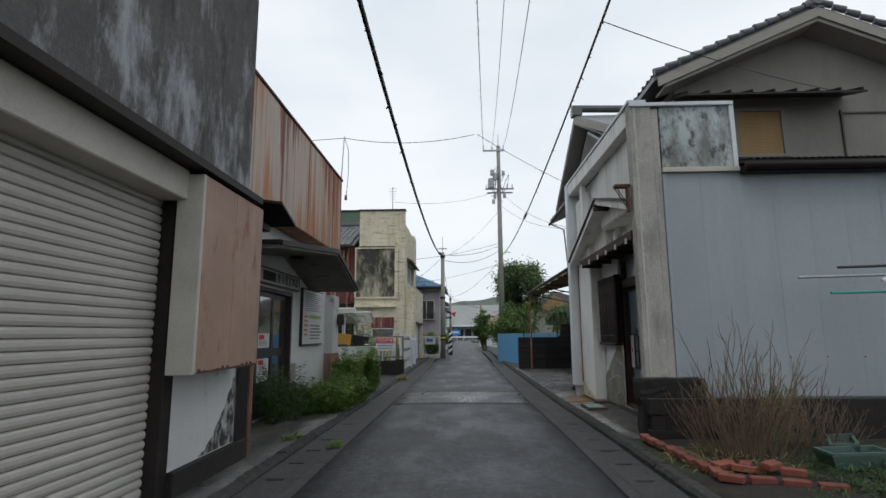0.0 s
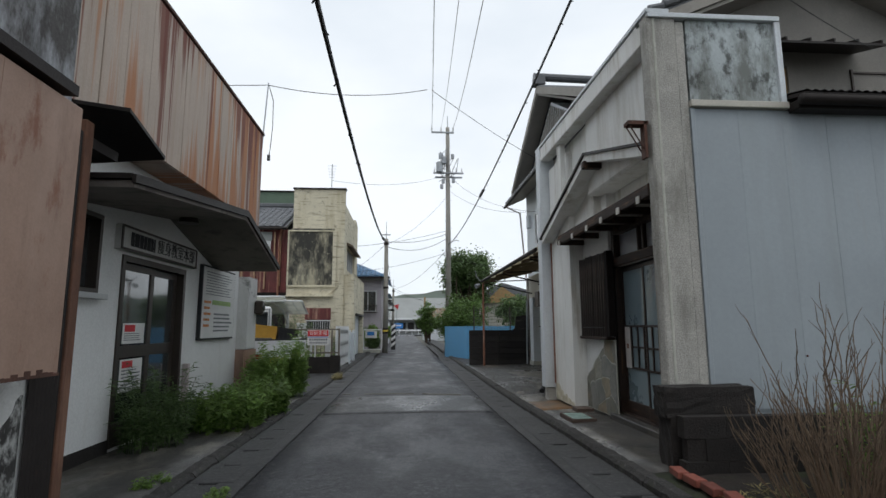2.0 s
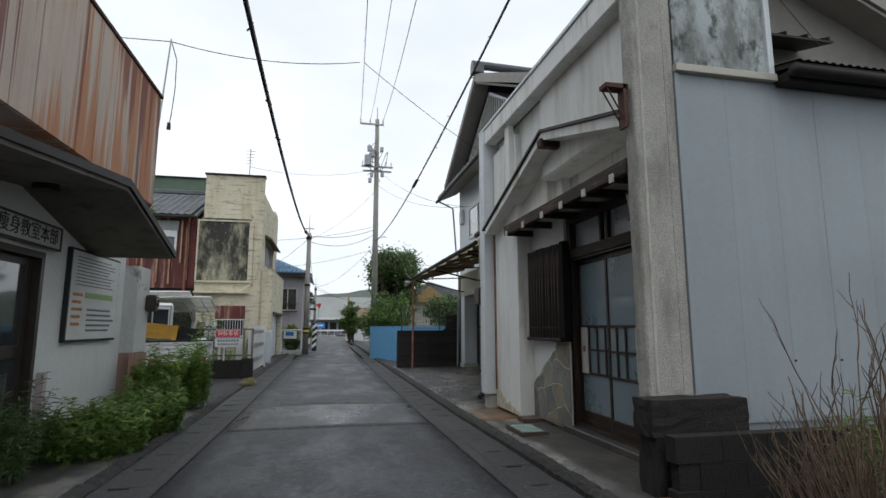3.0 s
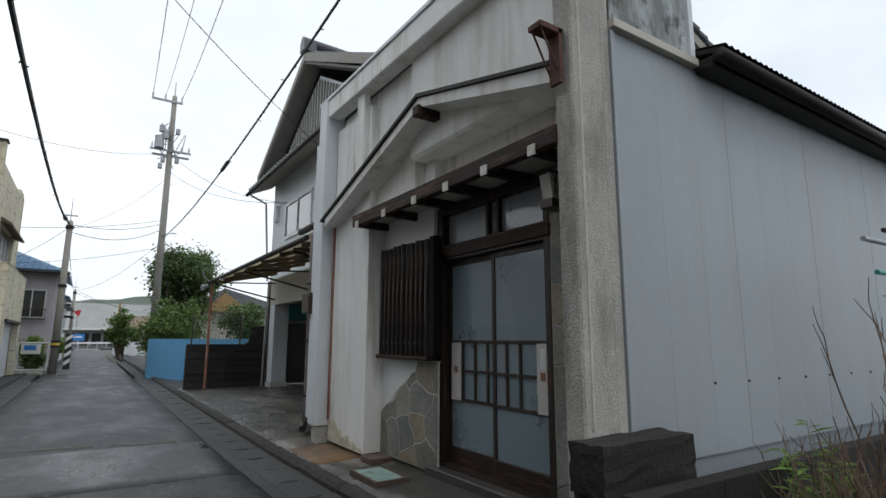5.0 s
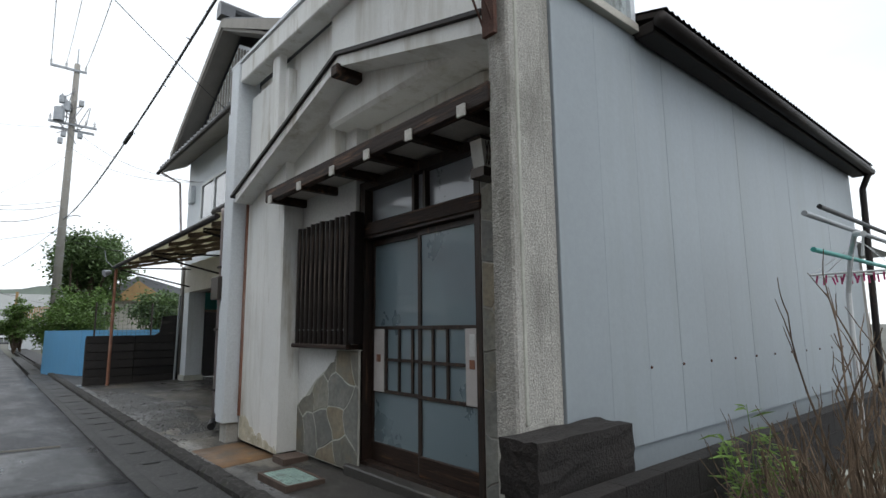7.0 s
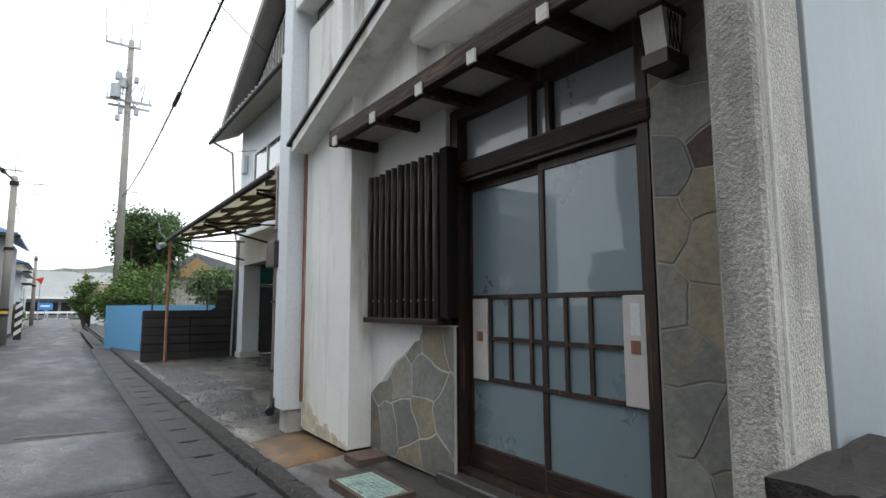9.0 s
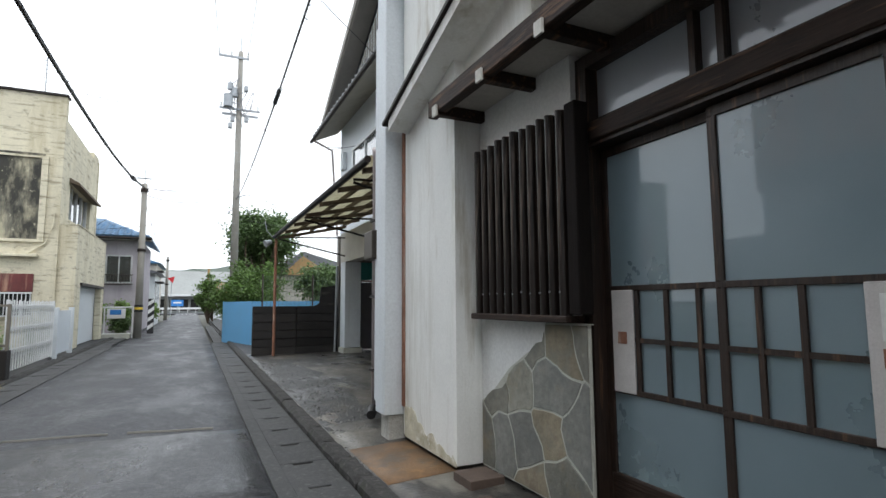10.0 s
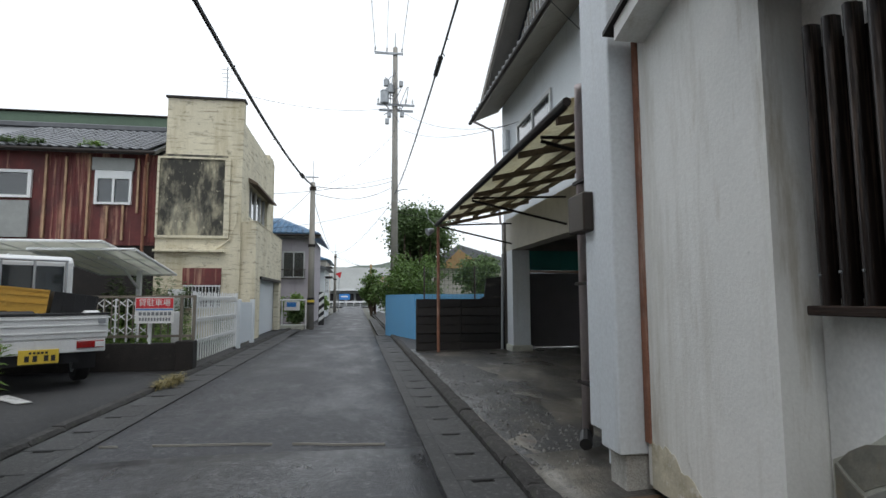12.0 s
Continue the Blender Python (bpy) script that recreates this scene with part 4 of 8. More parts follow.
# ---- shop house with the gabled hood ----
def clip_poly(poly, nx, ny, c):
    """The part of a polygon where nx*x + ny*y <= c."""
    out = []
    for i in range(len(poly)):
        p, q = poly[i], poly[(i + 1) % len(poly)]
        a, b = nx * p[0] + ny * p[1] - c, nx * q[0] + ny * q[1] - c
        if a <= 0:
            out.append(p)
        if a * b < 0:
            s = a / (a - b)
            out.append((p[0] + (q[0] - p[0]) * s, p[1] + (q[1] - p[1]) * s))
    return out


def crazy_stones(parent, region, x, count, seed, red=(), joint=0.0055):
    """Flagstones in a region of the y-z plane, proud of a face that looks along -x."""
    rng = random.Random(seed)
    ys, zs = [p[0] for p in region], [p[1] for p in region]
    pts = []
    for _ in range(4000):
        p = (rng.uniform(min(ys), max(ys)), rng.uniform(min(zs), max(zs)))
        if all(math.hypot(p[0] - q[0], (p[1] - q[1]) * 0.8) > (0.62 + 0.5 * (0.5 + 0.9 * noise.noise((p[0] * 3.1, p[1] * 3.1, seed)))) * math.sqrt((max(ys) - min(ys)) * (max(zs) - min(zs)) / count) for q in pts):
            pts.append(p)
    for i, p in enumerate(pts):
        cell = list(region)
        for q in pts:
            if q is not p:
                nx, ny = q[0] - p[0], q[1] - p[1]
                dist = math.hypot(nx, ny)
                nx, ny = nx / dist, ny / dist
                cell = clip_poly(cell, nx, ny, nx * (p[0] + q[0]) / 2 + ny * (p[1] + q[1]) / 2 - joint)
                if len(cell) < 3:
                    break
        if len(cell) < 3:
            continue
        fine = []
        for k in range(len(cell)):
            a, b = cell[k], cell[(k + 1) % len(cell)]
            m = max(1, int(math.hypot(b[0] - a[0], b[1] - a[1]) / 0.06))
            fine += [(a[0] + (b[0] - a[0]) * s / m, a[1] + (b[1] - a[1]) * s / m) for s in range(m)]
        y0, y1, z0, z1 = min(ys), max(ys), min(zs), max(zs)
        cell = []
        for y, z in fine:
            w = 0.06 if y0 + 0.02 < y < y1 - 0.02 and z0 + 0.02 < z < z1 - 0.02 else 0.0
            cell.append((y + w * noise.noise((y * 4.5, z * 4.5, seed)), z + w * noise.noise((y * 4.5, z * 4.5, seed + 9.0))))
        cy, cz = sum(c[0] for c in cell) / len(cell), sum(c[1] for c in cell) / len(cell)
        d = 0.003 + rng.uniform(0, 0.004)
        tilt = rng.uniform(-0.008, 0.008)
        bm = bm_new()
        a = [bm.verts.new((x + 0.001, c[0], c[1])) for c in cell]
        b = [bm.verts.new((x - d + tilt * (c[0] - cy), cy + (c[0] - cy) * 0.97, cz + (c[1] - cz) * 0.97)) for c in cell]
        bm.faces.new(b)
        for k in range(len(a)):
            bm.faces.new((a[k], a[(k + 1) % len(a)], b[(k + 1) % len(a)], b[k]))
        part("stone", bm, "stone_red" if any(math.hypot(cy - r[0], cz - r[1]) < 0.13 for r in red) else rng.choice(("stone", "stone", "stone_grey", "stone_tan")), parent)


def shop_house():
    h = thing("shop_house", (2.7, 9.8, 0), "cream shop house with gabled hood, dark timber door, white flank", "building")
    # front recess wall, with the way through for the door
    bm = wall_x(bm_new(), 2.98, 3.2, 7.62, 12.0, 0.1, 4.5, [(8.2, 9.78, 0.16, 2.72)])
    part("front_wall", bm, "cream_plaster", h, "cream plaster front wall")
    part("lattice_wall", box(bm_new(), 2.82, 2.979, 9.79, 10.915, 0.12, 3.6), "clean_plaster", h, "white plaster panel beside the door")
    part("front_pier", box(bm_new(), 2.6, 2.978, 10.92, 12.02, 0.1, 4.3), "cream_plaster", h, "cream plaster pier streaked by rain")
    foot = [(2.597, 10.93, 0.09), (2.597, 11.98, 0.09)]
    for k in range(36):
        y = 11.98 - 1.05 * k / 35
        foot.append((2.597, y, 0.14 + 0.26 * ((y - 10.93) / 1.05) ** 1.5 + 0.12 * noise.noise((y * 7, 1, 0)) * (y - 10.6) + 0.05 * noise.noise((y * 25, 5, 0))))
    part("pier_foot", prism(bm_new(), foot, (0.01, 0, 0)), "moss_plaster", h, "ochre stain at the pier's foot")
    part("upper_front", box(bm_new(), 2.62, 2.976, 7.62, 10.0, 3.3, 4.52), "cream_plaster", h, "rounded plaster panel above the hood", 0.03)
    part("upper_pilaster", box(bm_new(), 2.52, 2.61, 11.0, 11.2, 3.3, 4.52), "cream_plaster", h, "", 0.01)
    part("upper_back", box(bm_new(), 2.7, 2.977, 10.0, 12.0, 3.0, 4.5), "cream_plaster", h)
    # parapet
    part("cornice", prism(bm_new(), [(2.45, 7.56, 4.42), (2.45, 7.56, 4.7), (2.45, 12.3, 4.76), (2.45, 12.3, 4.5)], (0.2, 0, 0)), "cream_plaster", h, "sloping plaster cornice", 0.012)
    part("coping", prism(bm_new(), [(2.43, 7.44, 4.705), (2.43, 7.44, 4.745), (2.43, 12.36, 4.805), (2.43, 12.36, 4.765)], (0.26, 0, 0)), "white_clad", h, "thin pale metal coping")
    part("parapet_panel", box(bm_new(), 2.88, 3.9, 7.475, 7.7, 3.72, 4.64), "stained_panel", h, "grey panel black with mildew")
    bm = box(bm_new(), 2.45, 3.93, 7.43, 7.72, 4.645, 4.7)
    box(bm, 3.87, 3.935, 7.44, 7.72, 3.7, 4.643)
    part("parapet_trim", bm, "white_clad", h, "pale metal edge trim", 0.004)
    part("panel_flashing", box(bm_new(), 2.86, 3.94, 7.42, 7.5, 3.645, 3.715), "cream_paint", h, "", 0.004)
    # pebble-dash end pier
    part("end_pier", box(bm_new(), 2.44, 2.76, 7.46, 7.63, 0.1, 4.69), "aggregate", h, "rough pebble-dash concrete end pier", 0.014)
    part("end_pier_side", box(bm_new(), 2.762, 2.86, 7.475, 7.61, 0.1, 4.62), "aggregate", h, "", 0.006)
    part("pier_edge", box(bm_new(), 2.5, 2.53, 7.452, 7.47, 0.82, 4.66), "mortar_joint", h, "pale worn arris", 0.006)
    # north white pilaster with downpipes
    part("north_pilaster", box(bm_new(), 2.42, 2.7, 12.04, 12.3, 0.27, 4.75), "white_clad", h, "white metal-clad corner pilaster", 0.008)
    part("pilaster_foot", box(bm_new(), 2.47, 2.68, 12.06, 12.28, 0.02, 0.268), "aggregate", h, "bare concrete stub", 0.01)
    part("north_wall", box(bm_new(), 2.55, 11, 12.3, 12.46, 0.1, 4.6), "white_clad", h)
    part("rust_strip", box(bm_new(), 2.585, 2.61, 11.975, 12.035, 0.35, 3.05), "rust_pipe", h, "rust-red metal edge strip", 0.004)
    p = part("downpipe", path_tube(bm_new(), [(2.66, 13.05, 0.14), (2.66, 13.05, 2.86), (2.6, 12.9, 3.0)], 0.045, 10), "pvc", h, "pinkish plastic downpipe", smooth=True)
    for z in (0.55, 1.35, 2.2):
        part("pipe_bracket", box(bm_new(), 2.6, 2.73, 12.47, 13.1, z, z + 0.025), "dark_metal", p)
    part("pipe_shoe", tube(bm_new(), (2.62, 13.0, 0.16), (2.55, 12.85, 0.12), 0.05, 0.05, 10), "black_plastic", p)
    part("utility_box", box(bm_new(), 2.47, 2.6, 12.6, 12.9, 1.75, 2.05), "alu", h, "small grey utility box", 0.012)
    part("utility_wall", box(bm_new(), 2.55, 2.75, 12.465, 12.75, 0.3, 4.3), "white_clad", h, "white wall return")
    rt = part("roof_edge", box(bm_new(), 2.7, 2.98, 7.7, 12.3, 4.6, 4.78), "tile", h, "grey tile roof edge above the coping")
    me = shared("edge_tile", tube(bm_new(), (0, 0, 0), (0.24, 0, 0.05), 0.055, 0.055, 8), "mortar_joint")
    for i in range(17):
        piece("end_tile", me, rt, Matrix.Translation((2.66, 7.95 + i * 0.27, 4.815 + 0.0122 * i * 0.27)))
    # gabled hood
    hood = part("hood", prism(bm_new(), [(2.4, 7.61, 3.27), (2.4, 9.44, 3.755), (2.4, 11.9, 2.98), (2.4, 11.9, 2.88), (2.4, 9.44, 3.66), (2.4, 7.61, 3.15)], (0.57, 0, 0)), "cream_plaster", h, "shallow plaster gable hood")
    bm = bm_new()
    prism(bm, [(2.37, 7.61, 3.275), (2.37, 9.44, 3.76), (2.37, 12.0, 2.955), (2.37, 12.0, 2.985), (2.37, 9.44, 3.795), (2.37, 7.61, 3.305)], (0.6, 0, 0))
    part("hood_flashing", bm, "dark_metal", hood, "thin dark roofing edge")
    part("ridge_beam", box(bm_new(), 2.36, 2.95, 9.38, 9.49, 3.56, 3.665), "wood_dark", hood, "dark ridge beam end", 0.008)
    part("hood_wall", prism(bm_new(), [(2.95, 7.62, 2.75), (2.95, 10.9, 2.75), (2.95, 11.85, 2.87), (2.95, 9.44, 3.64), (2.95, 7.62, 3.14)], (0.027, 0, 0)), "cream_plaster", hood)
    # pent beam over the door
    be = part("pent_beam", box(bm_new(), 2.42, 2.5, 7.61, 11.02, 2.715, 2.855), "wood_dark", h, "long dark timber beam over the door", 0.008)
    part("pent_ceiling", box(bm_new(), 2.501, 2.978, 7.62, 11.0, 2.775, 2.85), "soffit_board", be)
    for y in (10.86, 10.17, 9.52, 8.96, 8.4, 7.84):
        r = part("rafter", box(bm_new(), 2.415, 2.978, y - 0.032, y + 0.032, 2.69, 2.772), "wood_dark", be, "", 0.004)
        part("rafter_end", box(bm_new(), 2.4, 2.4145, y - 0.036, y + 0.036, 2.685, 2.765), "wood_white", r, "white painted rafter end")
    # lattice
    la = part("lattice", box(bm_new(), 2.785, 2.815, 9.72, 10.86, 1.24, 2.33), "char_wood", h, "black-brown vertical timber lattice")
    bm = prism(bm_new(), [(0.034 - 0.034 * math.cos(a), 0.024 * math.sin(a), 0) for a in (-1.57, -1.15, -0.75, -0.35, 0.0, 0.35, 0.75, 1.15, 1.57)] + [(0.07, 0.024, 0), (0.07, -0.024, 0)], (0, 0, 1.245))
    slat = shared("lattice_slat", bm, "black_slat", 0.003)
    for i in range(11):
        y = 10.8 - i * 0.1005
        piece("slat", slat, la, Matrix.Translation((2.71 + random.uniform(-0.005, 0.005), y, 1.18 + random.uniform(-0.012, 0.012))) @ Matrix.Rotation(random.uniform(-0.006, 0.006), 4, "X"))
    part("lattice_end", box(bm_new(), 2.72, 2.82, 9.64, 9.735, 1.217, 2.43), "char_wood", la, "", 0.006)
    bolt = shared("slat_bolt", tube(bm_new(), (2.704, 0, 1.345), (2.716, 0, 1.345), 0.006, 0.006, 6), "steel_grey")
    for i in range(11):
        piece("bolt", bolt, la, Matrix.Translation((0, 10.8 - i * 0.1005, random.uniform(-0.01, 0.01))))
    part("lattice_sill", box(bm_new(), 2.7, 2.84, 9.74, 10.87, 1.168, 1.21), "wood_dark", la, "weathered sill", 0.006)
    # flagstone panels
    st = part("flagstone_panel", prism(bm_new(), [(2.8, 9.67, 0.1), (2.8, 10.89, 0.1), (2.8, 10.89, 0.56), (2.8, 10.72, 0.66), (2.8, 10.5, 0.84), (2.8, 10.3, 0.95), (2.8, 10.1, 1.05), (2.8, 10.07, 1.16), (2.8, 9.67, 1.165)], (0.018, 0, 0)), "mortar_joint", h, "crazy-paved grey-green stone panel with pale joints")
    crazy_stones(st, [(9.68, 0.11), (10.88, 0.11), (10.88, 0.55), (10.72, 0.645), (10.5, 0.825), (10.3, 0.935), (10.11, 1.035), (10.08, 1.15), (9.68, 1.155)], 2.8, 15, 4, ((10.75, 0.2),))
    part("panel_cap", box(bm_new(), 2.785, 2.83, 9.66, 10.05, 1.1585, 1.1645), "mortar_joint", st)
    st2 = part("flagstone_pier", box(bm_new(), 2.86, 2.979, 7.61, 8.14, 0.1, 2.72), "pole", h, "crazy-paved grey-green stone pier with pale joints")
    crazy_stones(st2, [(7.62, 0.12), (8.13, 0.12), (8.13, 2.7), (7.62, 2.7)], 2.86, 26, 11, ((7.7, 2.1),), 0.004)
    # door
    d = part("entrance", wall_x(bm_new(), 2.86, 3.06, 8.15, 9.79, 0.12, 2.74, [(8.21, 9.7, 0.2, 2.18), (8.21, 9.7, 2.33, 2.66)]), "wood_post", h, "dark timber frame of a double sliding door with frosted panes")
    part("transom_rail", box(bm_new(), 2.84, 3.0, 8.13, 9.8, 2.2, 2.32), "wood_dark", d, "heavy weathered timber rail", 0.01)
    part("sill_stone", box(bm_new(), 2.74, 3.08, 8.1, 9.82, 0.06, 0.17), "wet_concrete", d, "worn concrete door sill", 0.012)
    bm = bm_new()
    for y in (8.83, 8.98):
        box(bm, 2.9, 2.96, y, y + 0.035, 2.33, 2.66)
    part("transom_mullion", bm, "wood_post", d)
    part("transom_pane", box(bm_new(), 2.95, 2.956, 8.21, 9.7, 2.33, 2.66), "glass_pale", d)
    for k, (a, b, x, ps) in enumerate(((8.9, 9.7, 2.95, (9.475, 9.635)), (8.21, 8.95, 2.91, (8.215, 8.365)))):
        lf = part("door_leaf", wall_x(bm_new(), x, x + 0.032, a, b, 0.19, 2.17, [(a + 0.045, b - 0.045, 1.375, 2.12), (a + 0.045, b - 0.045, 0.82, 1.345), (a + 0.045, b - 0.045, 0.36, 0.79)]), "wood_post", d, "", 0.003)
        part("kick_board", box(bm_new(), x - 0.006, x + 0.03, a + 0.02, b - 0.02, 0.2, 0.355), "wood_dark", lf, "dark timber kick board", 0.004)
        bm = bm_new()
        for z0, z1 in ((1.375, 2.12), (0.82, 1.345), (0.36, 0.79)):
            box(bm, x + 0.012, x + 0.017, a + 0.045, b - 0.045, z0, z1)
        part("pane", bm, "glass_frost", lf, "frosted bluish glass")
        bm = bm_new()
        for y in ((8.58, 8.755) if k else (9.075, 9.265, 9.46)):
            box(bm, x - 0.004, x + 0.01, y - 0.013, y + 0.013, 0.82, 1.345)
        box(bm, x - 0.002, x + 0.008, a + 0.046, b - 0.046, 1.07, 1.095)
        part("muntin", bm, "wood_post", lf)
        pl = part("door_plate", box(bm_new(), x - 0.014, x - 0.005, ps[0], ps[1], 0.8, 1.35), "steel_plate", lf, "tall grey metal lock plate", 0.003)
        part("finger_pull", box(bm_new(), x - 0.017, x - 0.0145, ps[0] + 0.05, ps[1] - 0.045, 1.06, 1.125), "rust_pipe", pl)
        if k:
            part("paper_strip", box(bm_new(), x - 0.017, x - 0.0145, 8.262, 8.318, 1.15, 1.31), "paper", pl, "small white paper label")
    # room back and floor coloured dark for the shade behind the entrance
    part("room_back", box(bm_new(), 4.2, 4.25, 7.9, 10.4, 0.1, 2.9), "room_shade", h)
    part("room_floor", box(bm_new(), 3.08, 4.19, 7.9, 10.4, 0.05, 0.12), "room_shade", h)
    # lantern and bracket
    lan = part("wall_lantern", prism(bm_new(), [(2.7, 7.93, 2.44), (2.8, 7.93, 2.44), (2.83, 7.93, 2.63), (2.67, 7.93, 2.63)], (0, 0.11, 0)), "lantern", h, "white glass lantern with a black lattice")
    bm = box(bm_new(), 2.68, 2.855, 7.92, 8.05, 2.37, 2.436)
    for i in range(3):
        tube(bm, (2.71 + i * 0.03, 7.926, 2.45), (2.735 + i * 0.03, 7.926, 2.62), 0.003, 0.003, 4)
        tube(bm, (2.735 + i * 0.03, 7.926, 2.45), (2.71 + i * 0.03, 7.926, 2.62), 0.003, 0.003, 4)
    box(bm, 2.832, 2.858, 7.95, 8.01, 2.37, 2.66)
    box(bm, 2.66, 2.858, 7.92, 8.05, 2.632, 2.65)
    part("lantern_frame", bm, "alu", lan)
    bm = box(bm_new(), 2.2, 2.42, 7.5, 7.62, 3.46, 3.5)
    box(bm, 2.37, 2.4, 7.5, 7.6, 3.1, 3.5)
    tube(bm, (2.22, 7.52, 3.46), (2.39, 7.52, 3.16), 0.008, 0.008, 5)
    tube(bm, (2.22, 7.6, 3.46), (2.39, 7.6, 3.16), 0.008, 0.008, 5)
    part("sign_bracket", bm, "rust_iron", h, "rusted empty sign bracket")
    # flank
    fl = part("flank_wall", box(bm_new(), 2.9, 10.2, 7.5, 7.7, 0.1, 3.64), "side_panel", h, "pale blue-white sided flank wall")
    for i in range(15):
        x = 2.9 + i * 0.49
        part("siding_panel", box(bm_new(), x + 0.0012, min(x + 0.4888, 10.2), 7.478 + 0.0006 * (i % 3), 7.499, 0.55, 3.64), "side_panel", fl)
    for i in range(13):
        part("screw_cap", tube(bm_new(), (3.9 + i * 0.49, 7.479, 1.06), (3.9 + i * 0.49, 7.469, 1.06), 0.012, 0.009, 8), "rust_iron", fl)
    part("corner_trim", box(bm_new(), 2.862, 2.91, 7.455, 7.53, 0.5, 3.64), "side_panel", fl, "", 0.004)
    # eave with gutter
    bm = bm_new()
    prism(bm, [(3.95, 7.22, 3.7), (3.95, 7.22, 3.74), (3.95, 12.0, 4.95), (3.95, 12.0, 4.85)], (6.45, 0, 0))
    part("low_roof", bm, "dark_metal", h, "dark sheet roof of the rear part")
    sheet_wave(bm := bm_new(), (3.95, 7.2, 3.745), (6.45, 0, 0), (0, 0.5, 0.13), (0, 0, 1), 70, 0.02)
    part("roof_sheet_edge", bm, "dark_metal", h)
    part("fascia", box(bm_new(), 3.95, 10.35, 7.3, 7.47, 3.6, 3.7), "dark_metal", h, "", 0.01)
    bm = bm_new()
    tube(bm, (3.93, 7.24, 3.67), (10.42, 7.24, 3.66), 0.058, 0.058, 10)
    part("roof_gutter", bm, "dark_metal", h, "dark brown rain gutter", smooth=True)
    part("flank_downpipe", path_tube(bm_new(), [(10.3, 7.24, 3.64), (10.32, 7.35, 3.4), (10.32, 7.42, 0.2)], 0.045, 8), "dark_metal", h)
    part("rear_wall", box(bm_new(), 10.0, 10.2, 7.72, 12.28, 0.1, 3.64), "side_panel", h)
    return h


shop_house()

# ---- two-storey tiled house with the open garage ----
def tile_mesh(material):
    """One S-shaped roof tile, 0.28 wide and 0.3 long, laid along +y up the slope."""
    bm = bm_new()
    prof = [(-0.145, 0.03), (-0.11, 0.045), (-0.07, 0.03), (-0.02, 0.004), (0.05, 0.0), (0.11, 0.012), (0.14, 0.03)]
    a = [bm.verts.new((x, 0, z + 0.022)) for x, z in prof]
    b = [bm.verts.new((x, 0.3, z)) for x, z in prof]
    c = [bm.verts.new((x, 0, z - 0.006)) for x, z in prof]
    for i in range(len(prof) - 1):
        bm.faces.new((a[i], a[i + 1], b[i + 1], b[i]))
        bm.faces.new((a[i + 1], a[i], c[i], c[i + 1]))
    return shared("roof_tile", bm, material)


TILE = tile_mesh("tile")


def tile_field(parent, p, along, up, cols, rows, me=None, skip=None):
    """Tiles from the eave corner p; along: unit vector of the eave; up: unit vector up the slope."""
    along, up = Vector(along).normalized(), Vector(up).normalized()
    n = along.cross(up)
    rot = Matrix((along, up, n)).transposed().to_4x4()
    for r in range(rows):
        for c in range(cols):
            if skip and skip(c, r):
                continue
            q = Vector(p) + along * (0.28 * (c + 0.5)) + up * (0.25 * r) + n * random.uniform(0, 0.006)
            piece("tile", me or TILE, parent, Matrix.Translation(q) @ rot @ Matrix.Rotation(random.uniform(-0.012, 0.012), 4, "Z"))


